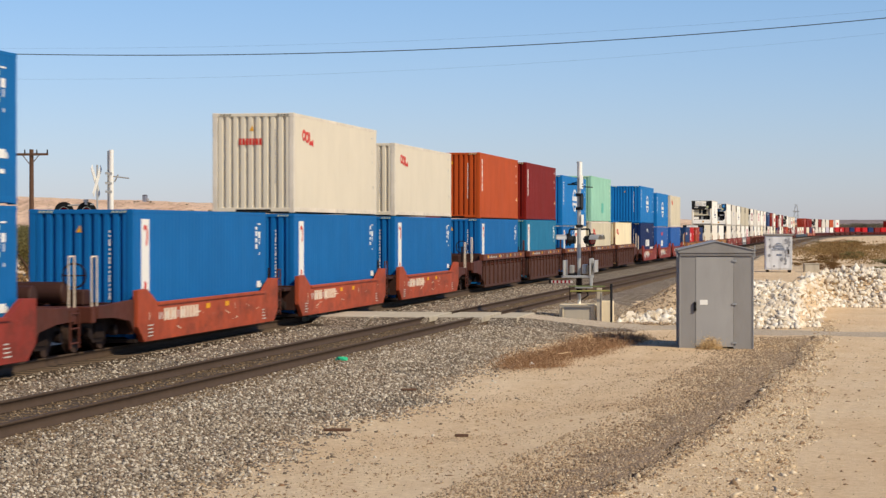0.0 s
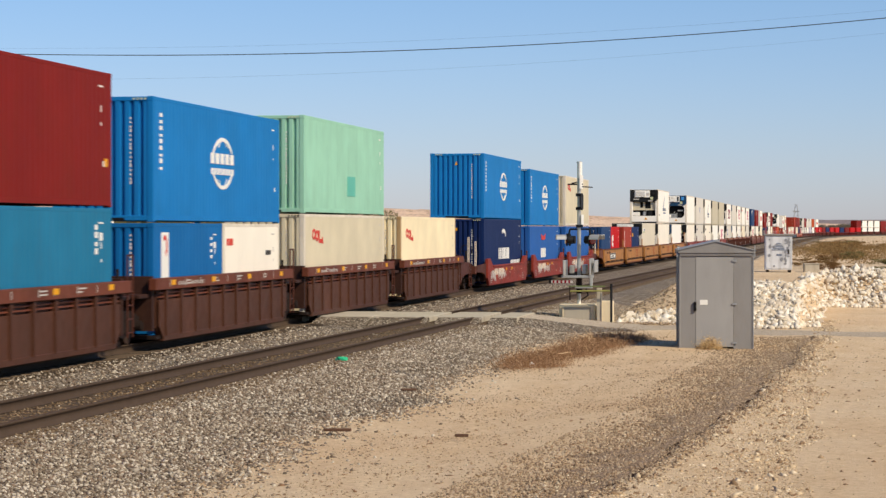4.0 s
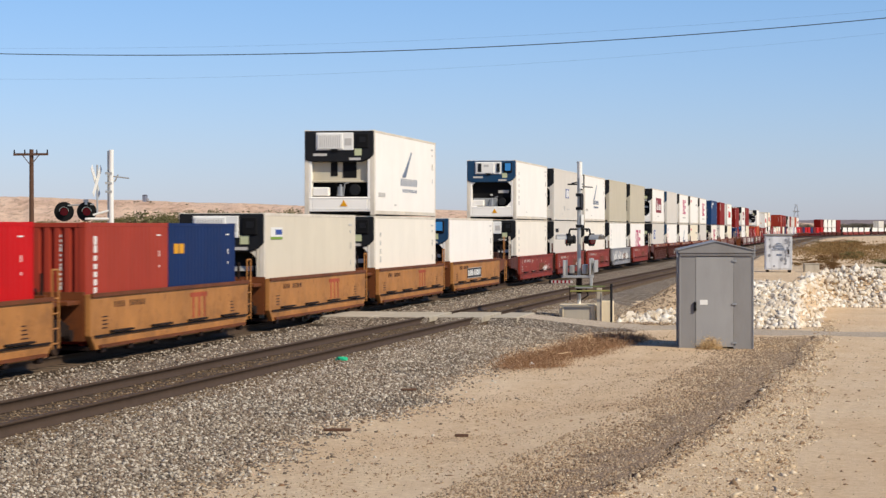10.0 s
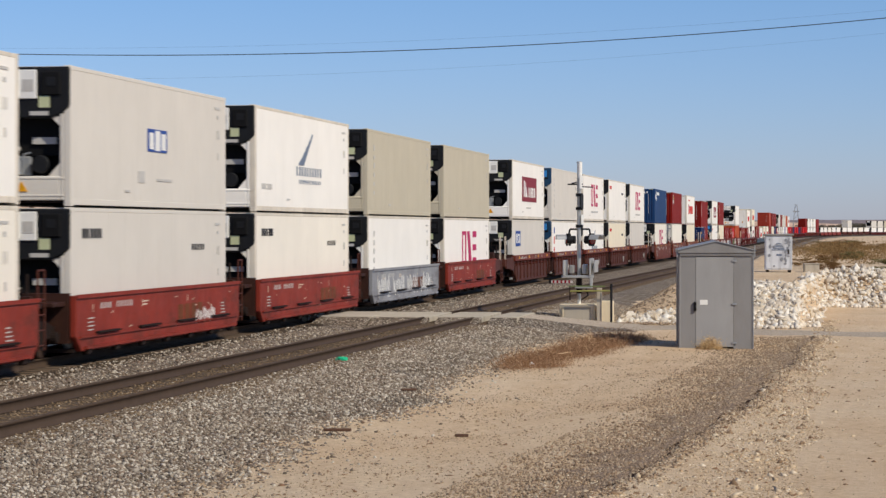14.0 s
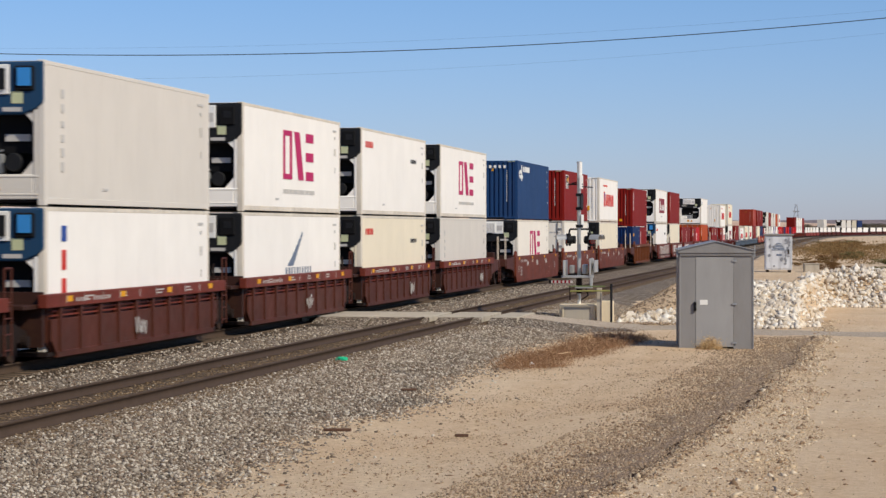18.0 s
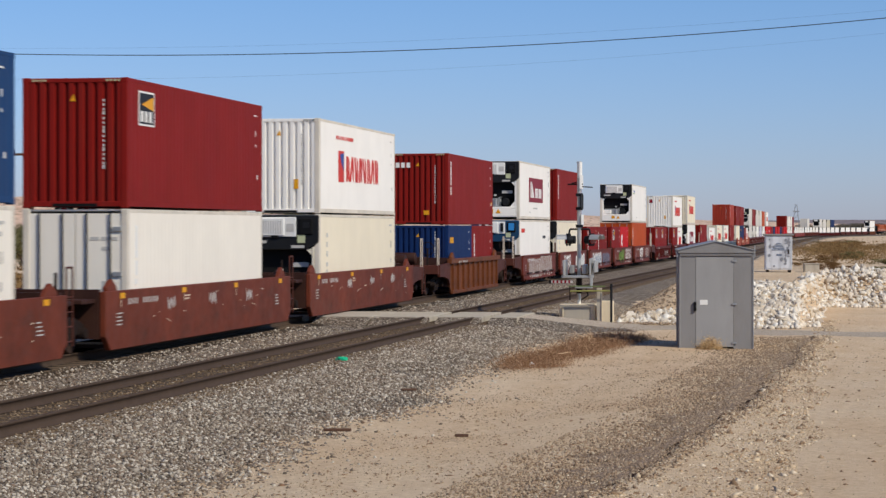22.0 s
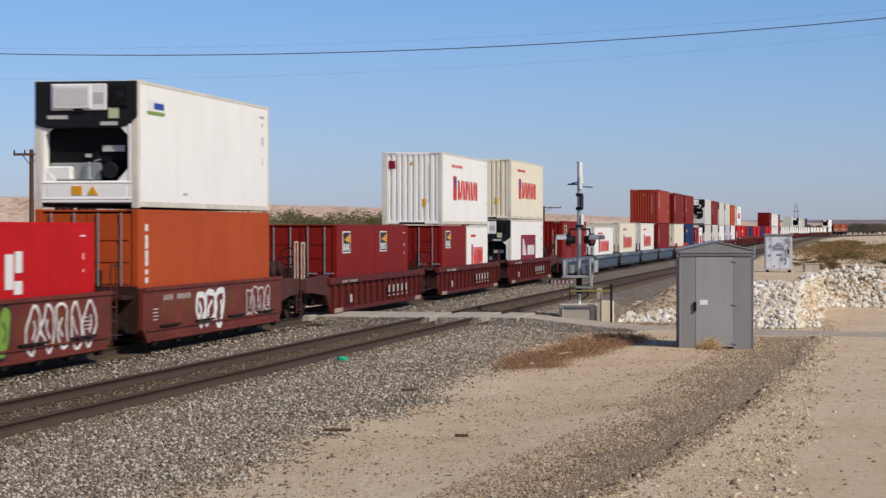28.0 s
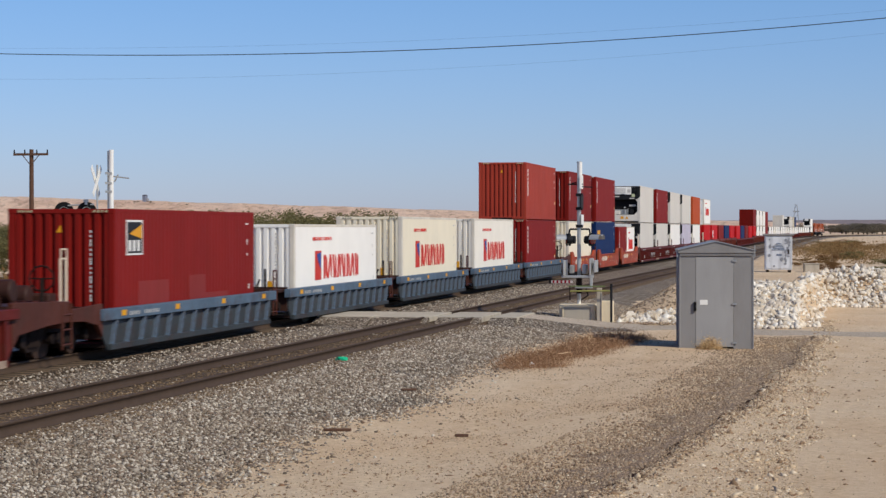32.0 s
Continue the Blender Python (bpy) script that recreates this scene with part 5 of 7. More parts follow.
def wob(x, y, f, seed=0.0):
    return np.sin(x * f + 1.3 * np.sin(y * f * 0.7 + seed)) * np.cos(y * f * 0.9 + 2.1 * np.sin(x * f * 0.6 + seed * 2))


BERM = (13.1, 13.75, 14.2, 14.42, 14.85, 15.1, 15.55, 15.7)


def berm_x(y):
    return np.interp(y, (18, 22, 25.6, 28.5, 33.5, 38.4, 54, 66), BERM) + 0.08 * np.sin(y * 0.5)


def ground_z(x, y):
    """Height of the natural ground."""
    x, y = np.asarray(x, float), np.asarray(y, float)
    z = -0.46 + 0.05 * wob(x, y, 0.21) + 0.02 * wob(x, y, 0.9, 2.0)
    side = np.clip((x - 11.5) / 3, 0, 1) * np.clip((58 - y) / 20, 0, 1)
    z = z + 0.16 * side
    d = x - berm_x(y) + 0.05 * np.sin(y * 2.3) + 0.04 * np.sin(y * 5.1 + 1) + 0.02 * np.sin(y * 11.0)
    lip = (0.11 + 0.035 * np.sin(y * 1.1) + 0.02 * np.sin(y * 3.7)) / (1 + np.exp(-np.clip(d / 0.045, -40, 40))) * np.exp(-np.clip(d, 0, 30) / 1.4)
    z = z + np.where((y > 5) & (y < 66), lip * np.clip((66 - y) / 6, 0, 1), 0)
    # raised bank with dumped rock beyond the crossing road
    bank = np.clip((x - 8.6) / 2.2, 0, 1) * np.clip((y - bank_foot(x)) / 4.5, 0, 1) * np.clip((330 - y) / 120, 0, 1)
    z = z + bank * (1.2 + 0.1 * wob(x, y, 0.3, 1.0))
    # low flats behind the railway and rising desert far off
    left = np.clip((-6 - x) / 8, 0, 1) * (y > -100)
    z = z - 0.5 * left + 0.25 * left * wob(x, y, 0.03, 4.0)
    return z


def bank_foot(x):
    return 76.4 - 2.8 * np.clip((x - 12.4) / 1.0, 0, 1) + np.clip((x - 15.1) / 0.5, 0, 1) * 20.5


def spread(a, b, n, p=1.0):
    return a + (b - a) * np.linspace(0, 1, n) ** p


def build_ground():
    xs = np.concatenate([-spread(26, 4800, 46, 2.6)[::-1], np.arange(-25, 4, 1.0), np.arange(4, 13, 0.25), np.arange(13, 16.4, 0.06), np.arange(16.4, 24, 0.25), spread(24, 4800, 50, 2.6)])
    ys = np.concatenate([-spread(0, 900, 14, 2)[::-1], np.arange(2, 20, 1.5), np.arange(20, 100, 0.4), spread(100, 4900, 90, 2.4)])
    xx, yy = np.meshgrid(xs, ys)
    zz = ground_z(xx, yy)
    n, m = len(xs), len(ys)
    v = np.stack([xx, yy, zz], -1).reshape(-1, 3)
    i = np.arange(n - 1)[None, :] + np.arange(m - 1)[:, None] * n
    f = np.stack([i, i + 1, i + 1 + n, i + n], -1).reshape(-1, 4)
    me = fast_mesh("ground", v, f)
    me.shade_smooth()
    me.materials.append(DIRT)
    tagged(new("ground", me), "dry sandy desert ground with scattered pebbles", "ground", kind="structure")


def sweep(name, profile, stations, mat, label):
    """A strip along the track: profile(s) gives its (sideways, height) points."""
    v, k = [], 0
    for s in stations:
        pts = profile(s)
        k = len(pts)
        for lat, z in pts:
            v.append(on_track(s, lat, z))
    v = np.array([[float(c) for c in p] for p in v])
    m = len(stations)
    i = np.arange(k - 1)[None, :] + np.arange(m - 1)[:, None] * k
    f = np.stack([i, i + 1, i + 1 + k, i + k], -1).reshape(-1, 4)
    me = fast_mesh(name, v, f)
    me.materials.append(mat)
    return tagged(new(name, me), label, name.split("_")[0], kind="structure")


def toe(s):
    """Where the near ballast slope ends."""
    return siding(s) + 4.6 - 0.012 * np.clip(s - 25, 0, 60) + 0.25 * np.sin(s * 0.5) + 0.15 * np.sin(s * 1.7)


def bed_profile(s):
    k = siding(s)
    return [(-5.2, -1.05), (-2.3, -0.23), (-1.3, -0.2), (1.3, -0.2), (2.1, -0.24), (k - 2.4, -0.34), (k - 1.5, -0.2), (k + 1.5, -0.2), (k + 2.2, -0.26), (toe(s) - 1.2, -0.40), (toe(s), -0.56)]


STATIONS = np.concatenate([np.arange(-740, 0, 20), np.arange(0, 130, 1.0), np.arange(130, 600, 10), np.arange(600, 1740, 12)])


def rail_strip(name, lat_of, label):
    prof = [(-0.07, -0.18), (-0.07, -0.165), (-0.012, -0.15), (-0.012, -0.045), (-0.036, -0.035), (-0.036, -0.003), (-0.028, 0.0), (0.028, 0.0), (0.036, -0.003), (0.036, -0.035), (0.012, -0.045), (0.012, -0.15), (0.07, -0.165), (0.07, -0.18)]
    return sweep(name, lambda s: [(lat_of(s) + a, z) for a, z in prof], STATIONS, RAIL, label)


RAIL = plain("rusty_rail", lin(80, 64, 50), 0.7, 0.1, 0.3, 3)
TIE = plain("weathered_tie", lin(96, 80, 64), 0.9, 0, 0.35, 5)


def stones(name, n, place, size, mat, label, seed, flat=0.65):
    """Thousands of loose angular stones in one mesh."""
    r = np.random.default_rng(seed)
    x, y, z = place(r, n)
    n = len(x)
    base = np.array([(1, 0, 0), (-1, 0, 0), (0, 1, 0), (0, -1, 0), (0, 0, 1), (0, 0, -1)], float)
    tri = np.array([(0, 2, 4), (2, 1, 4), (1, 3, 4), (3, 0, 4), (2, 0, 5), (1, 2, 5), (3, 1, 5), (0, 3, 5)])
    v = base[None] * (0.5 + 0.9 * r.random((n, 6, 1))) * (0.65 + 0.75 * r.random((n, 1, 3))) + 0.35 * (r.random((n, 6, 3)) - 0.5)
    a = r.random(n) * 6.283
    t = (r.random(n) - 0.5) * 1.4
    c, s_, ct, st = np.cos(a)[:, None], np.sin(a)[:, None], np.cos(t)[:, None], np.sin(t)[:, None]
    vx, vy, vz = v[..., 0], v[..., 1], v[..., 2] * flat
    vy, vz = vy * ct - vz * st, vy * st + vz * ct
    vx, vy = vx * c - vy * s_, vx * s_ + vy * c
    k = size(r, n)[:, None]
    out = np.stack([vx * k + x[:, None], vy * k + y[:, None], vz * k + z[:, None]], -1).reshape(-1, 3)
    f = (tri[None] + 6 * np.arange(n)[:, None, None]).reshape(-1, 3)
    me = fast_mesh(name, out, f)
    me.materials.append(mat)
    return tagged(new(name, me), label, name.split("_")[-1], kind="stuff")


def bed_z(s, lat):
    """Height of the ballast at a place beside the track."""
    out = np.empty(len(s))
    for i in range(len(s)):
        p = bed_profile(s[i])
        out[i] = np.interp(lat[i], [a for a, _ in p], [b for _, b in p])
    return out


def place_shoulder(r, n):
    s = 22 + 70 * r.random(n) ** 1.5
    k = siding(s)
    lat = k + 0.85 + (toe(s) + 1.6 - k - 0.85) * r.random(n) ** 0.9
    keep = ~((s > 67) & (s < 76) & (lat < k + 2.4)) & (r.random(n) < np.maximum(np.clip((toe(s) + 0.3 - lat) / 1.3, 0, 1), 0.1 * np.exp(-np.clip(lat - toe(s), 0, 9) / 0.35)))
    s, lat = s[keep], lat[keep]
    x, y, _ = on_track(s, lat)
    z = np.maximum(bed_z(s, lat), ground_z(x, y)) + 0.006
    return x, y, z


def place_between(r, n):
    s = 28 + 90 * r.random(n) ** 1.3
    lat = 1.25 + (siding(s) - 2.15) * r.random(n) ** 0.85
    keep = ~((s > 66) & (s < 74))
    s, lat = s[keep], lat[keep]
    x, y, _ = on_track(s, lat)
    return x, y, bed_z(s, lat) + 0.006


def place_dirt(r, n):
    """Pebbles of the graded strip between the windrow and the wheel tracks."""
    y = 22 + 58 * r.random(n) ** 1.5
    u = r.random(n)
    wide = 16.35 + 0.15 * np.sin(y * 0.8) - berm_x(y)
    x = berm_x(y) - 0.05 + wide * u ** 0.9 + np.where(r.random(n) < 0.1, 4.5 * r.random(n) ** 2, 0)
    keep = r.random(n) < 0.6 + 0.4 * wob(x, y, 1.7, 3.0)
    return x[keep], y[keep], ground_z(x[keep], y[keep]) + 0.002


def place_berm(r, n):
    y = 22 + 44 * r.random(n) ** 1.2
    x = berm_x(y) + np.where(r.random(n) < 0.12, 0.35 * r.random(n), -0.1 - 0.75 * np.abs(r.standard_normal(n)))
    return x, y, ground_z(x, y) + 0.012


def place_apron(r, n):
    y = 22 + 46 * r.random(n) ** 1.3
    x = berm_x(y) - 2.2 * r.random(n) ** 1.3
    keep = r.random(n) < 0.6 + 0.4 * wob(x, y, 1.1, 1.0)
    x, y = x[keep], y[keep]
    return x, y, ground_z(x, y) + 0.008


def place_sand(r, n):
    """Fine chips lying in drifts over the sand between the ballast and the windrow."""
    y = 22 + 45 * r.random(n) ** 1.35
    a = on_track(y, toe(y))[0] - 0.8
    x = a + (berm_x(y) - a) * r.random(n)
    keep = r.random(n) < 0.3 + 0.4 * wob(x, y, 0.8, 5.0) + 0.3 * wob(x, y, 2.7, 1.0)
    return x[keep], y[keep], ground_z(x[keep], y[keep]) + 0.004


def place_clods(r, n):
    y = 23 + 46 * r.random(n) ** 1.3
    x = 9.0 + 0.05 * (y - 22) + 9.5 * r.random(n)
    return x, y, ground_z(x, y)


def place_gauge(r, n):
    s = 23 + 90 * r.random(n) ** 1.4
    lat = siding(s) + 2.9 * (r.random(n) - 0.5)
    keep = (np.abs(np.abs(lat - siding(s)) - 0.7525) > 0.09) & ~((s > 66) & (s < 74))
    s, lat = s[keep], lat[keep]
    x, y, _ = on_track(s, lat)
    return x, y, bed_z(s, lat) + 0.012


def place_bank(r, n):
    y = 75.0 + 26 * r.random(n) ** 1.3
    x = 8.9 + 3.6 * r.random(n)
    return x, y, np.maximum(ground_z(x, y), -0.45) + 0.004


def build_ties():
    verts, faces = [], []
    for track, (a, b) in enumerate(((30, 140), (24, 140))):
        for i, s in enumerate(np.arange(a, b, 0.56)):
            lat = 0.0 if track == 0 else float(siding(s))
            wid = 1.3
            base = len(verts)
            for dl in (-wid, wid):
                for ds in (-0.115, 0.115):
                    for z in (-0.3, -0.182):
                        x, y, _ = on_track(s + ds, lat + dl)
                        verts.append((float(x), float(y), z))
            faces += [[base + q for q in f] for f in ((0, 1, 3, 2), (4, 6, 7, 5), (0, 4, 5, 1), (2, 3, 7, 6), (0, 2, 6, 4), (1, 5, 7, 3))]
    me = fast_mesh("railway_ties", verts, faces)
    me.materials.append(TIE)
    tagged(new("railway_ties", me), "weathered brown wooden ties half buried in ballast", "ties", kind="stuff")


build_ground()
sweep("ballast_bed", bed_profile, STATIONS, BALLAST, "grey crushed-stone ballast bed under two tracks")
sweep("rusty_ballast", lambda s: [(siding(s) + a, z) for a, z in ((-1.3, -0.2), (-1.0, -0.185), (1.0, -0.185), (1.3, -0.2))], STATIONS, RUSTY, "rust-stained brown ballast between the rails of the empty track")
sweep("rusty_ballast", lambda s: [(a, z) for a, z in ((-1.6, -0.21), (-1.0, -0.185), (1.0, -0.185), (1.5, -0.205), (1.8, -0.225))], STATIONS, UNDERSHADE, "dirty brown ballast under the train, darkened for its shade")
for off in (-0.7525, 0.7525):
    rail_strip("rail", lambda s, o=off: o, "steel rail of the train's track")
    rail_strip("rail", lambda s, o=off: float(siding(s)) + o, "rusty steel rail of the empty track")
build_ties()
stones("ballast_stones", 108000, place_shoulder, lambda r, n: 0.018 + 0.024 * r.random(n), STONE, "loose grey ballast stones", 3)
stones("ballast_gravel", 16000, place_between, lambda r, n: 0.02 + 0.026 * r.random(n), STONE, "loose grey ballast between the tracks", 4)
stones("rusty_stones", 15000, place_gauge, lambda r, n: 0.02 + 0.022 * r.random(n), RUSTY_STONE, "brown rust-stained stones between the rails", 14)
stones("fresh_stones", 1100, place_gauge, lambda r, n: 0.02 + 0.022 * r.random(n), STONE, "a few pale stones between the rails", 15)
BANKSTONE = gravel_mat("bank_stone", [lin(112, 94, 76), lin(150, 128, 104), lin(180, 158, 130), lin(130, 110, 90), lin(206, 188, 160)], 1)
stones("bank_gravel", 6000, place_bank, lambda r, n: 0.02 + 0.045 * r.random(n) ** 2, BANKSTONE, "brown gravel spilled over the bank behind the signal", 16)
stones("ground_pebbles", 66000, place_dirt, lambda r, n: 0.005 + 0.014 * r.random(n) ** 2 + 0.05 * r.random(n) ** 40, PEBBLE, "small pale pebbles on sandy ground", 5)
GRADED = [lin(114, 95, 76), lin(153, 130, 105), lin(188, 164, 135), lin(132, 111, 89), lin(224, 207, 178)]
WINDROW, WINDROW_BED = gravel_mat("windrow_stone", GRADED, 1), gravel_mat("windrow_bed", [scaled(c, 1.4) for c in GRADED[:4]], 42, 0.6, False)


WINDROW_CUT = ((1.0, -0.025), (0.8, 0.0), (0.6, 0.012), (0.45, 0.016), (0.32, 0.018), (0.22, 0.018), (0.16, 0.016), (0.12, 0.012), (0.09, 0.006), (0.06, -0.01))


def windrow():
    """The low graded bank of brown gravel, thinning out over the sand."""
    ys = np.arange(16, 68, 0.2)
    v = []
    for y in ys:
        b = float(berm_x(y)) - 0.05 * math.sin(y * 2.3) - 0.04 * math.sin(y * 5.1 + 1)
        w = (1.15 + 0.35 * math.sin(y * 0.9) + 0.25 * math.sin(y * 2.7 + 1)) * min(1.0, max(0.2, (68 - y) / 16))
        for u, dz in WINDROW_CUT:
            x = b - w * u + 0.12 * math.sin(y * 7.1 + u * 9) * u
            v.append((x, y, float(ground_z(x, y)) + dz + 0.012 * math.sin(y * 6.3 + u * 21) * (0.2 < u < 0.9)))
    k = len(WINDROW_CUT)
    i = np.arange(k - 1)[None, :] + np.arange(len(ys) - 1)[:, None] * k
    me = fast_mesh("windrow", v, np.stack([i, i + 1, i + k + 1, i + k], -1).reshape(-1, 4))
    me.shade_smooth()
    me.materials.append(WINDROW_BED)
    tagged(new("windrow", me), "low graded bank of brown gravel beside the dirt road", "gravel bank", kind="structure")


windrow()
CHIPS = gravel_mat("sand_chip", [lin(120, 94, 70), lin(160, 132, 102), lin(190, 164, 132), lin(138, 110, 84), lin(216, 196, 164)], 1)
stones("sand_chips", 60000, place_sand, lambda r, n: 0.006 + 0.016 * r.random(n) ** 3, CHIPS, "fine brown stone chips strewn over the sand", 17)
stones("windrow_gravel", 26000, place_berm, lambda r, n: 0.01 + 0.022 * r.random(n) ** 2.5, WINDROW, "band of graded brown gravel beside the dirt road", 6)
stones("fine_gravel", 36000, place_apron, lambda r, n: 0.007 + 0.014 * r.random(n) ** 2, WINDROW, "fine brown gravel spilled over the sand", 7)
CLOD = plain("dark_clod", lin(136, 106, 80), 0.95, 0, 0.35)


def place_lip_line(r, n):
    y = 22 + 40 * r.random(n) ** 1.2
    x = berm_x(y) - 0.08 - 0.05 * np.sin(y * 2.3) + 0.05 * r.standard_normal(n)
    keep = r.random(n) < 0.5 + 0.5 * np.sin(y * 1.7 + np.sin(y * 0.6) * 3)
    return x[keep], y[keep], ground_z(x[keep], y[keep])


# dark bits strewn below the lip to draw its cast shadow more strongly
LIP_SHADOW = plain("lip_shadow_bits", lin(70, 52, 42), 0.95, 0, 0.35)
stones("twig_litter", 7000, place_lip_line, lambda r, n: 0.008 + 0.026 * r.random(n) ** 2, LIP_SHADOW, "dark twiggy bits deepening the shadow line along the gravel edge", 9, 0.5)
stones("dirt_clods", 1500, place_clods, lambda r, n: 0.01 + 0.045 * r.random(n) ** 3.5, CLOD, "dark clods and twigs scattered over the sand", 8, 0.4)

# ---- crossing road ----
CONCRETE = paint("worn_concrete", lin(186, 176, 158), 0.4, 0, 0.85, 0.1)
ROAD = gravel_mat("road_gravel", [lin(198, 180, 156), lin(216, 202, 182), lin(176, 156, 132)], 22, 0.7, False)


def build_road():
    xs = np.arange(6.95, 60, 0.5)
    v = []
    for x in xs:
        c = np.interp(x, (6.95, 8, 9.5, 11.3, 13.9, 17.8, 60), (70.3, 71.4, 73.0, 74.0, 71.2, 69.2, 52))
        z0 = -0.02 - 0.42 * min(1.0, max(0.0, (x - 7.0) / 2.6))
        for d in (-2.1, -1.6, -0.8, 0, 0.8, 1.6, 2.1):
            d *= 0.75 if x < 10 else 1.0
            y = c + d + 0.2 * math.sin(x * 1.3 + d) + (0.35 * math.sin(x * 2.9) + 0.3 * math.sin(x * 5.3 + d)) * (abs(d) > 1.9)
            gz = float(ground_z(x, y))
            v.append((x, y, max(z0 if x < 10 else -9, gz + 0.03 - 0.012 * abs(d) - (0.03 if abs(d) > 2 else 0))))
    n = len(xs)
    i = np.arange(6)[None, :] + np.arange(n - 1)[:, None] * 7
    me = fast_mesh("road", v, np.stack([i, i + 1, i + 8, i + 7], -1).reshape(-1, 4))
    me.materials.append(ROAD)
    tagged(new("road", me), "pale dusty gravel road leading to the crossing", "road", kind="structure")
    sh = []
    for k in range(16):
        a = np.array(v[7 * k])
        gz = float(ground_z(a[0], a[1] - 2.2))
        sh += [tuple(a), (a[0], a[1] - 1.1, max((a[2] + gz) / 2 - 0.06, gz - 0.05)), (a[0], a[1] - 2.2, gz - 0.06)]
    i = np.arange(2)[None, :] + np.arange(15)[:, None] * 3
    me = fast_mesh("road_shoulder", sh, np.stack([i, i + 1, i + 4, i + 3], -1).reshape(-1, 4))
    me.materials.append(BALLAST)
    tagged(new("road_shoulder", me), "gravel shoulder of the crossing road", "shoulder", kind="structure")
    cross = thing("level_crossing", "worn concrete panels of a level crossing over two tracks", "crossing", kind="structure")
    for i, (a, b) in enumerate(((-6.5, -4.1), (-4.06, -0.9), (-0.66, 0.66), (0.9, 2.6), (2.64, 4.36), (4.62, 5.94), (6.22, 7.0))):
        for j in range(3):
            y0 = 68.3 + j * 1.32
            part("panel", boxes((a, b, y0, y0 + 1.29, -0.17, 0.004 + 0.006 * ((i + j) % 2)), bev=0.015), CONCRETE, cross)
        if i != 2:
            ap = prisms(([(66.9, -0.37), (68.28, -0.02), (68.28, -0.46)], "x", a, b))
            part("apron", ap, BALLAST, cross)


build_road()
# ---- crossing signals, cabinets ----
SILVER = plain("aluminium_paint", lin(186, 186, 182), 0.4, 0.4, 0.15, 3)
GREYBOX = paint("grey_cabinet_paint", lin(142, 140, 137), 0.2, 0.0, 0.5, 0.07)
# cabinet grey made lighter, the door's sheen put into its colour
SHEEN_DOOR = paint("door_sheen_paint", lin(158, 157, 154), 0.15, 0.0, 0.45, 0.05)
WHITEBOX = paint("peeling_white_paint", lin(216, 218, 220), 0.9, 0.12, 0.6, 0.08, grime=lin(124, 126, 130))
BAREMETAL = plain("bare_grey_metal", lin(138, 140, 144), 0.6, 0, 0.2)
LENS_R = plain("red_lens", lin(120, 16, 24), 0.15)
WOOD = plain("creosoted_wood", lin(92, 68, 54), 0.9, 0, 0.3, 4)
WIRE = plain("black_cable", lin(44, 46, 52), 0.6)


def disc(bm, c, axis, r, depth, seg=24):
    rod(bm, Vector(c) - Vector(axis) * depth / 2, Vector(c) + Vector(axis) * depth / 2, r, seg)
    return bm


def flasher(ob, c, way, r=0.3):
    """A black round backboard with a hooded red lens."""
    w = Vector(way).normalized()
    b = part("backboard", disc(bmesh.new(), c, w, r, 0.03), BLACK, ob)
    part("lens", disc(bmesh.new(), Vector(c) + w * 0.03, w, 0.14, 0.05), LENS_R, b)
    bm = bmesh.new()
    side = w.cross(Vector((0, 0, 1)))
    n = 10
    rows = []
    for i in range(n + 1):
        a = math.pi * (0.02 + 0.96 * i / n)
        p = Vector(c) + side * math.cos(a) * 0.17 + Vector((0, 0, 1)) * math.sin(a) * 0.17
        q = Vector(c) + side * math.cos(a) * 0.16 + Vector((0, 0, 1)) * math.sin(a) * 0.16
        rows.append([bm.verts.new(u) for u in (p + w * 0.02, p + w * 0.36, q + w * 0.36, q + w * 0.02)])
    for a, d in zip(rows, rows[1:]):
        for i in range(4):
            bm.faces.new((a[i], a[(i + 1) % 4], d[(i + 1) % 4], d[i]))
    part("hood", bm, SILVER, b)
    part("lamp_housing", disc(bmesh.new(), Vector(c) - w * 0.1, w, 0.13, 0.18), DARK, b)


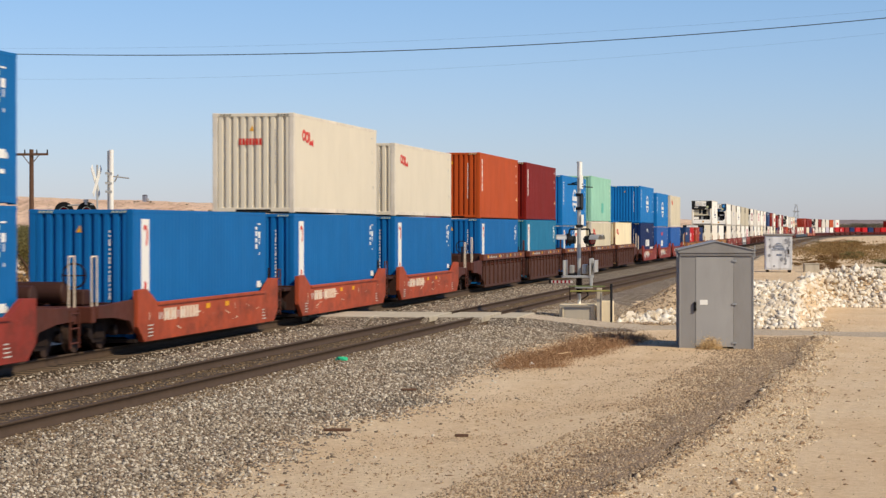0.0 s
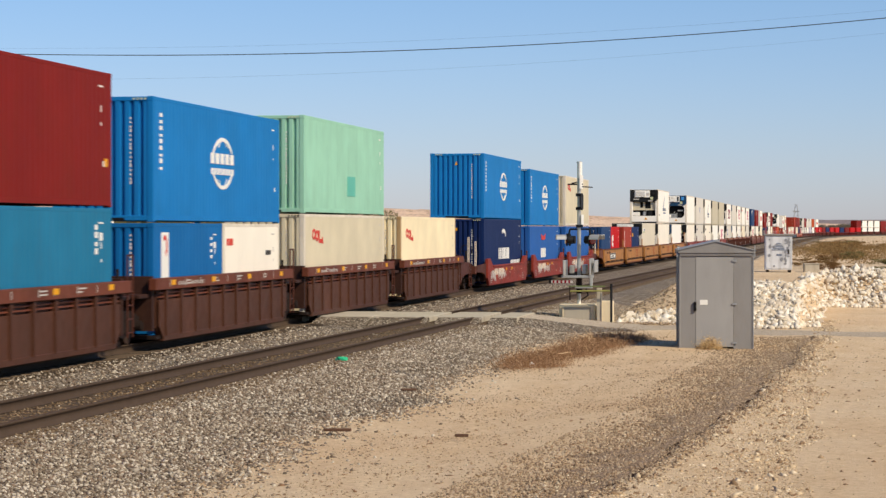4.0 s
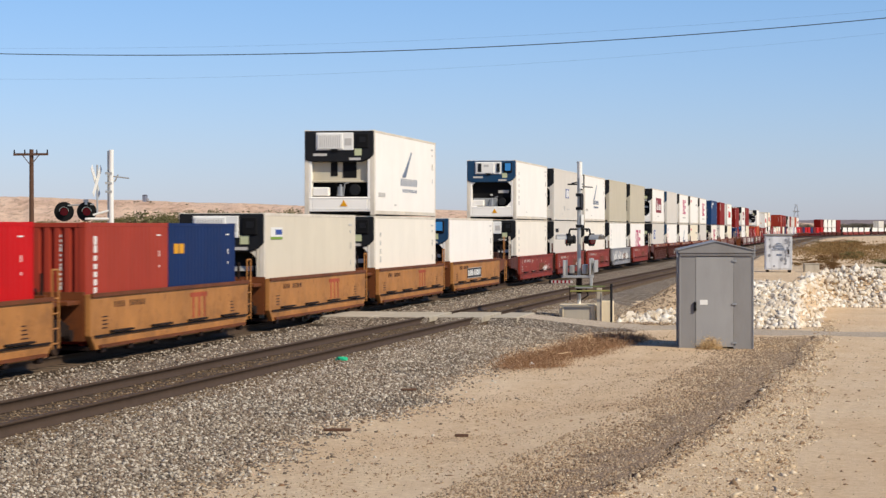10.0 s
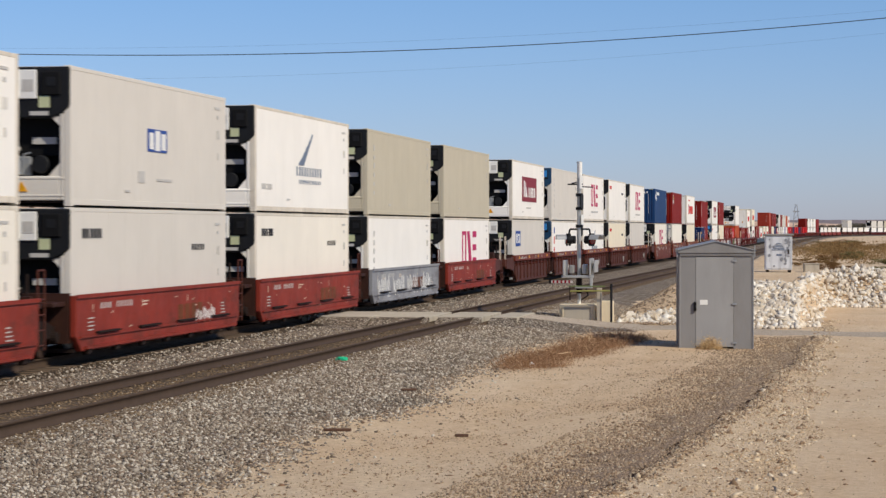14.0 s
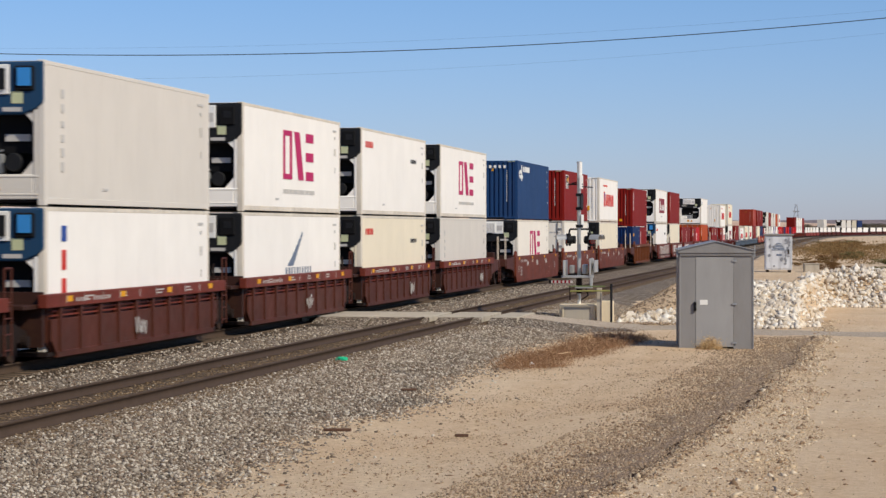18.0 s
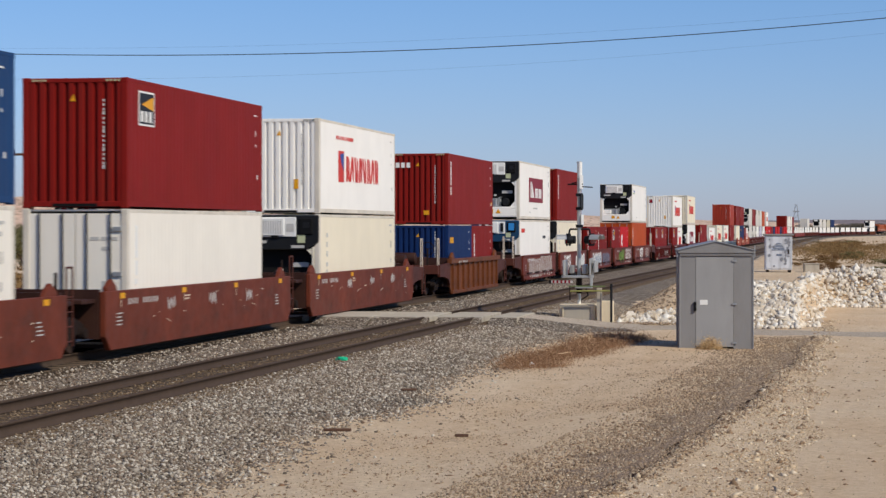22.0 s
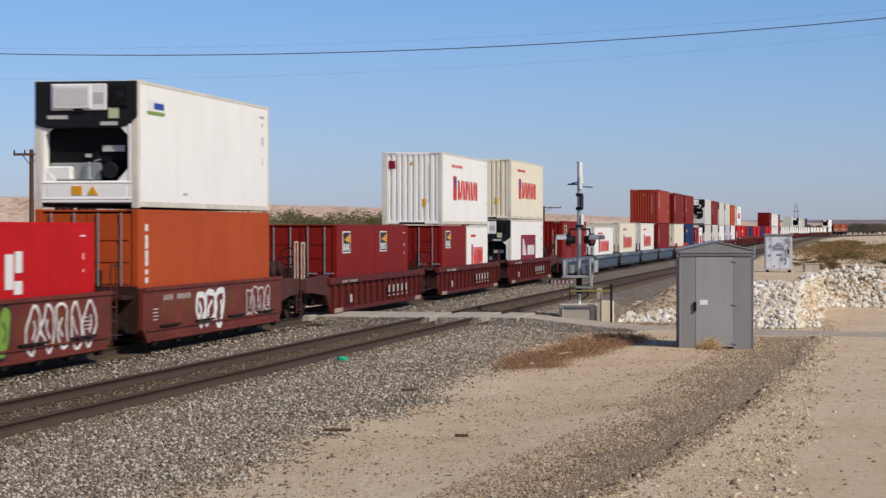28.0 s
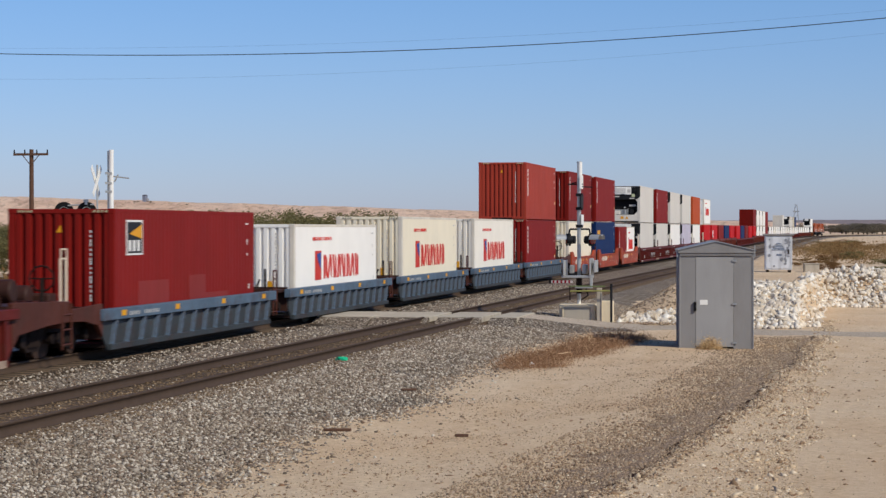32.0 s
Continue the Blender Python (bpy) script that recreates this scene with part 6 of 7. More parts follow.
def near_signal():
    """The mast by the road: crossbuck and lights seen from the side, gate arm down."""
    ob = thing("crossing_signal", "silver crossing signal mast with edge-on lights and a lowered gate", "crossing signal", "crossing signals")
    x, y = 7.93, 76.2
    part("mast", rods(((x, y, 0.3), (x, y, 4.8), 0.065), seg=14), SILVER, ob)
    part("mast_top", rods(((x + 0.03, y - 0.02, 4.3), (x + 0.03, y - 0.02, 4.83), 0.075), seg=14), MARK_W, ob)
    part("cap", rods(((x, y, 4.8), (x, y, 4.85), 0.08), seg=14), SILVER, ob)
    for k, (z0, z1) in enumerate(((3.95, 4.4), (3.3, 3.75), (2.75, 3.1))):
        part("crossbuck_blade", boxes((x + 0.07, x + 0.1, y - 0.5 + 0.2 * k, y + 0.3 + 0.1 * k, z0, z1)), MARK_W if k != 1 else DARK, ob)
    part("top_bracket", rods(((x - 0.38, y, 4.1), (x + 0.12, y, 4.1), 0.025), ((x + 0.1, y, 4.02), (x + 0.45, y, 4.0), 0.018), ((x - 0.25, y, 4.13), (x + 0.1, y, 4.2), 0.02)), DARK, ob)
    for z in (3.3, 2.72, 3.75):
        part("clamp", boxes((x - 0.1, x + 0.12, y - 0.1, y + 0.1, z - 0.05, z + 0.05)), DARK, ob)
    part("lamp_arm", rods(((x - 0.3, y, 2.62), (x + 0.34, y, 2.62), 0.03), ((x - 0.3, y, 2.62), (x - 0.38, y, 2.3), 0.03), ((x + 0.34, y, 2.62), (x + 0.4, y, 2.3), 0.03)), DARK, ob)
    for dy in (-0.35, 0.4):
        flasher(ob, Vector((x - 0.36, y + dy, 2.27)), Vector((-0.96, -0.25 if dy < 0 else 0.1, 0)), 0.21)
        flasher(ob, Vector((x + 0.42, y + dy, 2.27)), Vector((0.93, -0.35 if dy < 0 else -0.2, 0)), 0.21)
    for dims, nm in (((7.45, 7.51, 75.7, 76.6, 1.1, 1.6), "gate_bracket"), ((8.32, 8.38, 75.7, 76.6, 1.1, 1.66), "gate_bracket"), ((8.47, 8.52, 75.7, 76.6, 1.2, 1.6), "gate_bracket"), ((7.4, 8.45, 75.75, 75.95, 1.02, 1.1), "cross_bar"), ((7.85, 8.42, 75.7, 75.9, 0.68, 0.75), "cross_bar"), ((8.34, 8.42, 75.7, 75.9, 0.75, 1.02), "cross_bar")):
        part(nm, boxes(dims, bev=0.012), SILVER, ob)
    part("gate_mechanism", boxes((7.64, 7.78, 75.9, 76.4, 1.16, 1.44), bev=0.03), GREYBOX, ob)
    part("gate_mechanism_cover", boxes((8.06, 8.22, 75.85, 76.4, 1.15, 1.46), bev=0.03), SILVER, ob)
    arm = part("gate_arm", boxes((7.1, 7.8, 75.45, 75.5, 0.86, 0.94)), MARK_S, ob)
    for i in range(5):
        part("red_stripe", boxes((7.15 + i * 0.13, 7.21 + i * 0.13, 75.44, 75.51, 0.855, 0.945)), MARK_D, arm)
    part("arm_tip", boxes((7.03, 7.1, 75.44, 75.51, 0.84, 0.96)), BLACK, ob)
    part("cable_loop", rods(((8.2, 75.8, 0.7), (8.28, 75.8, 0.45), 0.02), ((8.28, 75.8, 0.45), (8.05, 75.8, 0.3), 0.02)), BLACK, ob)
    part("mast_foot", rods(((x, y, -0.5), (x, y, 0.36), 0.06), seg=14), MARK_W, ob)
    part("mast_collar", rods(((x, y, 0.5), (x, y, 1.05), 0.1), seg=14), STEEL, ob)


near_signal()


def far_signal():
    """The signal beyond the train: a gate mast, and beside it the crossbuck and two lights that face the road."""
    ob = thing("crossing_signal", "white crossing signal mast with two round black lights beyond the train", "crossing signal", "crossing signals")
    x, y = -9.06, 79.0
    part("mast", rods(((x, y, -1.1), (x, y, 5.43), 0.085), seg=14), MARK_W, ob)
    part("mast_back", rods(((x - 0.13, y + 0.1, -1.1), (x - 0.13, y + 0.1, 5.4), 0.05), seg=10), SILVER, ob)
    part("side_arm", rods(((x, y, 4.5), (x + 0.65, y, 4.42), 0.025), ((x + 0.12, y, 4.3), (x + 0.25, y, 4.55), 0.03)), SILVER, ob)
    for z in (4.6, 4.25, 3.95):
        part("clamp", boxes((x - 0.2, x + 0.05, y - 0.1, y + 0.1, z - 0.04, z + 0.04)), SILVER, ob)
    part("stem", rods(((-9.58, y, 3.2), (-9.58, y, 4.9), 0.035)), SILVER, ob)
    part("bracket", rods(((x, y, 3.3), (-9.7, y - 0.1, 3.12), 0.04), ((x, y, 2.98), (-10.0, y - 0.1, 2.98), 0.05)), MARK_W, ob)
    part("lamp_arm", rods(((-10.9, y - 0.05, 3.45), (-9.7, y - 0.05, 3.5), 0.03)), SILVER, ob)
    part("bell", disc(bmesh.new(), (-9.98, y - 0.05, 3.58), (0, 0, 1), 0.09, 0.18, 16), SILVER, ob)
    w = Vector((1.0, 0.02, 0)).normalized()
    s = w.cross(Vector((0, 0, 1)))
    for k, sg in enumerate((1, -1)):
        bm = bmesh.new()
        c = Vector((-9.6 + 0.06 * k, y - 0.15, 4.32))
        a, b = c - s * 0.46 - Vector((0, 0, sg * 0.5)), c + s * 0.46 + Vector((0, 0, sg * 0.5))
        nrm = w.cross((b - a).normalized()) * 0.11
        q = [a + nrm, b + nrm, b - nrm, a - nrm]
        lo, hi = [bm.verts.new(p) for p in q], [bm.verts.new(p + w * 0.014) for p in q]
        bm.faces.new(lo), bm.faces.new(hi)
        for i in range(4):
            bm.faces.new((lo[i], lo[(i + 1) % 4], hi[(i + 1) % 4], hi[i]))
        part("crossbuck_blade", bm, MARK_W, ob)
    for lx in (-10.78, -9.94):
        flasher(ob, Vector((lx, y - 0.1, 3.24)), Vector((0.3, -0.95, 0)), 0.35)


far_signal()

BEIGE = paint("beige_metal", lin(226, 210, 178), 0.25, 0.05, 0.6)


def signal_base():
    ob = thing("signal_foundation_box", "beige concrete and metal foundation box of the crossing signal", "equipment box")
    part("box_body", boxes((7.35, 8.55, 75.6, 76.5, -0.5, 0.16), bev=0.03), BEIGE, ob)
    part("inset_panel", boxes((7.5, 8.4, 75.57, 75.61, -0.4, 0.06), bev=0.008), CONCRETE, ob)
    part("panel_rim", boxes((7.46, 8.44, 75.55, 75.6, -0.44, -0.4), (7.46, 8.44, 75.55, 75.6, 0.06, 0.1), (7.46, 7.5, 75.55, 75.6, -0.4, 0.06), (8.4, 8.44, 75.55, 75.6, -0.4, 0.06)), BEIGE, ob)
    ped = thing("pedestal_box", "small pale grey cable pedestal beside the signal", "equipment box")
    part("pedestal_body", boxes((8.72, 9.12, 75.5, 75.9, -0.5, 0.28), bev=0.02), BEIGE, ped)
    part("pedestal_post", boxes((8.6, 8.76, 75.4, 75.56, -0.5, 0.7), bev=0.015), CONCRETE, ped)
    br = thing("pipe_barrier", "yellow-green pipe rail with a dark post by the signal", "barrier")
    part("rail_pipe", rods(((7.75, 75.2, 0.6), (9.1, 75.2, 0.62), 0.025)), plain("faded_lime", lin(150, 148, 84), 0.6), br)
    part("rail_pipe", rods(((7.7, 75.2, 0.76), (8.9, 75.2, 0.76), 0.02)), plain("faded_green", lin(116, 130, 84), 0.6), br)
    part("post", rods(((9.1, 75.2, -0.5), (9.1, 75.2, 0.85), 0.04)), DARK, br)
    part("post", rods(((7.75, 75.2, 0.3), (7.75, 75.2, 0.78), 0.02)), STEEL, br)


signal_base()


def instrument_house():
    """The grey metal cabinet by the road."""
    x0, x1, y0, y1, z0, z1 = 12.26, 14.17, 60.5, 62.9, -0.55, 2.0
    c, w, d = (x0 + x1) / 2, (x1 - x0), (y1 - y0)
    ob = thing("equipment_cabinet", "tall grey sheet-metal railway equipment cabinet with a shallow gable roof", "cabinet", m=pose(c, y0 + d / 2, 0, 0, 0, 6))
    hw, hd = w / 2, d / 2
    part("wall", boxes((-hw, -hw + 0.05, -hd, hd, z0, z1), bev=0.01), GREYBOX, ob)
    part("wall", boxes((hw - 0.05, hw, -hd, hd, z0, z1), bev=0.01), GREYBOX, ob)
    part("wall", boxes((-hw + 0.05, hw - 0.05, hd - 0.05, hd, z0, z1)), GREYBOX, ob)
    part("front_wall", boxes((-hw + 0.05, -hw + 0.43, -hd + 0.01, -hd + 0.05, z0, z1), (hw - 0.5, hw - 0.05, -hd + 0.01, -hd + 0.05, z0, z1), (-hw + 0.43, hw - 0.5, -hd + 0.01, -hd + 0.05, z1 - 0.08, z1)), GREYBOX, ob)
    dr = part("door", boxes((-hw + 0.436, hw - 0.506, -hd + 0.002, -hd + 0.04, z0 + 0.12, z1 - 0.09), bev=0.005), SHEEN_DOOR, ob, "grey sheet-metal door, coloured lighter for sheen")
    part("door_handle", boxes((-hw + 0.38, -hw + 0.45, -hd - 0.06, -hd + 0.004, 0.5, 0.74), bev=0.01), BLACK, dr)
    part("door_label", boxes((-hw + 0.54, -hw + 0.74, -hd - 0.008, -hd + 0.004, 0.66, 0.79)), MARK_W, dr)
    for z in (1.78, 0.66, -0.35):
        part("hinge", boxes((hw - 0.54, hw - 0.42, -hd - 0.025, -hd + 0.012, z, z + 0.045)), GALV, dr)
    bm = prisms(([(-hw - 0.03, z1), (hw + 0.03, z1), (hw + 0.03, z1 + 0.08), (0, z1 + 0.3), (-hw - 0.03, z1 + 0.08)], "y", -hd - 0.06, hd + 0.06))
    part("roof", bevel(bm, 0.01), GREYBOX, ob)
    part("drip_edge", prisms(([(-hw - 0.04, z1 + 0.075), (0, z1 + 0.3), (hw + 0.04, z1 + 0.075), (hw + 0.04, z1 + 0.095), (0, z1 + 0.325), (-hw - 0.04, z1 + 0.095)], "y", -hd - 0.09, hd + 0.09)), GALV, ob)
    part("gutter_shadow_rail", boxes((-hw + 0.02, hw - 0.02, -hd - 0.03, -hd + 0.012, z1 - 0.06, z1 - 0.0)), GREYBOX, ob)
    part("lifting_lug", boxes((hw + 0.03, hw + 0.06, -hd - 0.02, -hd + 0.06, z1 - 0.1, z1 + 0.2)), GALV, ob)
    part("lifting_lug", boxes((-hw - 0.06, -hw - 0.03, -hd - 0.02, -hd + 0.06, z1 - 0.1, z1 + 0.14)), GALV, ob)
    part("footing", boxes((-hw + 0.02, hw - 0.02, -hd + 0.03, hd - 0.02, z0 - 0.2, z0 + 0.02)), CONCRETE, ob)
    part("corner_trim", boxes((hw - 0.005, hw + 0.015, -hd - 0.012, -hd + 0.05, z0, z1)), GALV, ob)


instrument_house()


def relay_case():
    gz = float(ground_z(13.6, 103))
    ob = thing("relay_case", "white painted metal relay case on short legs, paint peeling", "cabinet", m=pose(13.58, 103, gz, 0, 0, 4))
    part("case_body", boxes((-0.59, 0.59, -0.4, 0.4, 0.1, 1.6), bev=0.02), WHITEBOX, ob)
    part("case_roof", boxes((-0.66, 0.66, -0.46, 0.46, 1.6, 1.68), bev=0.02), GREYBOX, ob)
    part("door", boxes((-0.54, 0.54, -0.42, -0.4, 0.16, 1.55), bev=0.008), WHITEBOX, ob)
    part("vent_slot", boxes(*[(-0.1 - 0.05 * i, 0.1 + 0.05 * i, -0.43, -0.415, 1.24 - i * 0.07, 1.28 - i * 0.07) for i in range(5)], (-0.1, 0.14, -0.43, -0.415, 0.72, 0.8)), MARK_C, ob)
    q, flakes = random.Random(31), bmesh.new()
    for i in range(26):  # flaked paint, mostly along the hinge side
        u, v = (0.26 + 0.22 * q.random() if i < 16 else -0.48 + 0.8 * q.random()), 0.25 + 1.2 * q.random() ** (0.6 if i < 16 else 1.0)
        w, h = 0.03 + 0.05 * q.random(), 0.04 + 0.14 * q.random()
        prism(flakes, [(u - w, v), (u - w * 0.2, v - h * 0.5), (u + w, v - h * 0.1), (u + w * 0.5, v + h * 0.6), (u - w * 0.6, v + h * 0.5)], "y", -0.426 - 0.0004 * i, -0.418)
    part("flaked_paint", flakes, BAREMETAL, ob)["kind"] = "stuff"
    for x in (-0.48, 0.48):
        for yy in (-0.31, 0.31):
            part("leg", boxes((x - 0.06, x + 0.06, yy - 0.05, yy + 0.05, -0.1, 0.1)), STEEL, ob)
    part("hasp", boxes((0.4, 0.46, -0.45, -0.42, 0.8, 1.0)), STEEL, ob)
    b = thing("concrete_box", "low square concrete cable box on the ground", "box", m=pose(15.0, 103.5, float(ground_z(15.0, 103.5)), 0, 0, 8))
    part("box_body", boxes((-0.32, 0.32, -0.3, 0.3, -0.1, 0.34), bev=0.02), CONCRETE, b)
    part("box_lid", boxes((-0.34, 0.34, -0.32, 0.32, 0.34, 0.38), bev=0.012), CONCRETE, b)


relay_case()

# ---- dumped rock ----


def rock_mat():
    k = Nodes("pale_rock")
    col = k.ramp(k.random(), [(0, lin(206, 186, 156)), (0.4, lin(230, 216, 194)), (0.75, lin(240, 230, 212)), (1, lin(178, 160, 136))])
    col = k.mix(k.ramp(k.noise(3, 6, 0.7), [(0.45, g(0)), (0.7, g(0.5))]), col, lin(168, 146, 118))
    k.bump(k.noise(8, 6, 0.7), 0.6, 0.05)
    return k.done(col, 0.9)


ROCK = rock_mat()


def rock_mesh(i):
    def build():
        r = random.Random(i)
        bm = bmesh.new()
        for _ in range(11):
            p = Vector((r.gauss(0, 1), r.gauss(0, 1), r.gauss(0, 1))).normalized()
            bm.verts.new((p.x * 1.15, p.y * 0.85, p.z * 0.75))
        hull = bmesh.ops.convex_hull(bm, input=bm.verts[:])
        bmesh.ops.delete(bm, geom=[e for e in hull["geom_interior"] if isinstance(e, bmesh.types.BMVert)], context="VERTS")
        return bm
    return shared("rock_%d" % i, build)


def rock_place(r):
    if r.random() < 0.1:
        x, y = 15.0 + 0.75 * r.random(), 74.5 + 20 * r.random()
    elif r.random() < 0.16:
        x = 9.2 + 3.4 * r.random()
        y = float(bank_foot(x)) - 0.3 + 1.7 * r.random() ** 1.2
    elif r.random() < 0.48:
        x = 13.0 + 2.25 * r.random()
        y = 73.4 + 5.4 * r.random()
    else:
        x = 15.2 + 6.0 * r.random()
        y = float(bank_foot(x)) - 0.5 + (5.5 + 1.5 * math.exp(-((x - 17.0) / 1.2) ** 2)) * r.random()
    return x, y, float(ground_z(x, y)) + (0.28 * math.exp(-((x - 17.2) / 1.3) ** 2 - ((y - 98.5) / 2.2) ** 2) if x > 15.2 else 0)


def riprap():
    ob = thing("riprap", "bank of dumped pale angular rocks beside the road", "rocks", kind="structure")
    r = random.Random(21)
    for i in range(300):
        x, y, z = rock_place(r)
        k = 0.07 + 0.15 * r.random() ** 1.8
        put("rock", rock_mesh(i % 12), ROCK, ob, Matrix.Translation((x, y, z + k * 0.25)) @ Euler((r.random() * 3, r.random() * 3, r.random() * 6)).to_matrix().to_4x4() @ Matrix.Diagonal((k, k, k, 1)))

    def more(q, n):
        rr = random.Random(8)
        p = np.array([rock_place(rr) for _ in range(n)])
        return p[:, 0], p[:, 1], p[:, 2] + 0.03
    stones("rock_rubble", 3600, more, lambda q, n: 0.06 + 0.12 * q.random(n) ** 2, gravel_mat("rubble", [lin(206, 190, 164), lin(232, 220, 200), lin(242, 236, 222), lin(180, 164, 144)], 1), "small pale rubble between the dumped rocks", 30, 0.8)


riprap()
# ---- plants ----
DRYGRASS = plain("dry_grass", lin(206, 176, 130), 0.9, 0, 0.25, 3)
WEED, STALK = plain("dry_red_weed", lin(150, 116, 86), 0.9, 0, 0.5, 5), plain("dry_stalk", lin(206, 176, 138), 0.9, 0, 0.2, 3)
BARK = plain("grey_bark", lin(96, 80, 66), 0.9, 0, 0.2)


def foliage(name, c, var, scale):
    """Thin dry leaves that let some light through."""
    k = Nodes(name)
    col = k.mix(k.noise(scale, 5, 0.65), scaled(c, 1 - var), scaled(c, 1 + var))
    k.done(col, 0.9, 0.0, 0.05)
    thru, both = k.n.new("ShaderNodeBsdfTranslucent"), k.n.new("ShaderNodeMixShader")
    k.l.new(col, thru.inputs["Color"])
    both.inputs[0].default_value = 0.45
    k.l.new(k.bsdf.outputs[0], both.inputs[1])
    k.l.new(thru.outputs[0], both.inputs[2])
    k.l.new(both.outputs[0], k.n["Material Output"].inputs["Surface"])
    return k.mat


LEAF = foliage("mesquite_leaf", lin(126, 120, 80), 0.3, 0.6)
SAGE = foliage("sage_brush", lin(152, 124, 84), 0.35, 0.5)
BROWN_SCRUB = foliage("brown_scrub", lin(136, 104, 70), 0.35, 0.6)
# leaves of the distant trees, greyed in colour to paint the haze over them
FAR_LEAF = foliage("hazed_leaf", lin(126, 118, 102), 0.2, 0.6)


def leaf_cloud(name, n, shape, leaf, mat, seed, thin=0.45):
    """Many small leaf blades; shape(r, n) gives their centres."""
    r = np.random.default_rng(seed)
    c = shape(r, n)
    n = len(c)
    a = r.standard_normal((n, 3))
    a /= np.linalg.norm(a, axis=1)[:, None]
    b = np.cross(a, r.standard_normal((n, 3)))
    b /= np.linalg.norm(b, axis=1)[:, None]
    k = leaf * (0.5 + r.random((n, 1)))
    v = np.stack([c - a * k, c + b * k * thin, c + a * k, c - b * k * thin], 1).reshape(-1, 3)
    me = fast_mesh(name, v, np.arange(4 * n).reshape(-1, 4))
    me.materials.append(mat)
    return me


def crown(w, h, d):
    def shape(r, n):
        m = 16
        cc = np.stack([(r.random(m) - 0.5) * w * 0.8, (r.random(m) - 0.5) * d * 0.8, h * (0.25 + 0.6 * r.random(m))], 1)
        rad = (0.14 + 0.14 * r.random(m)) * w
        i = r.integers(0, m, n)
        p = r.standard_normal((n, 3))
        p /= np.linalg.norm(p, axis=1)[:, None]
        out = cc[i] + p * (rad[i] * r.random(n) ** 0.35)[:, None] * np.array([1, 1, 0.7])
        return out[out[:, 2] > 0.05]
    return shape


def bush(kind, x, y, w, h, mesh, z, mat=LEAF):
    ob = thing("desert_tree", "bushy grey-green desert tree with a ragged crown", "tree", "desert trees", pose(x, y, z, 0, 0, (x * 37) % 360) @ Matrix.Diagonal((w, w, h, 1)))
    put("crown", mesh, mat, ob)
    put("trunk", shared("bush_trunk", lambda: rods(((0, 0, -0.1), (0.02, 0, 0.2), 0.035, 0.025), ((0.02, 0, 0.2), (0.16, 0.05, 0.5), 0.02, 0.01), ((0.02, 0, 0.2), (-0.14, -0.04, 0.48), 0.02, 0.01), ((0.02, 0, 0.18), (0.0, 0.16, 0.45), 0.018, 0.01))), BARK, ob)
    return ob


def shrub(x, y, w, h, mesh, mat):
    ob = thing("desert_shrub", "low dry brown and olive shrub on a sandy bank", "shrub", "desert shrubs", pose(x, y, float(ground_z(x, y)) - 0.08, 0, 0, (x * 53) % 360) @ Matrix.Diagonal((w, w, h, 1)))
    put("crown", mesh, mat, ob)


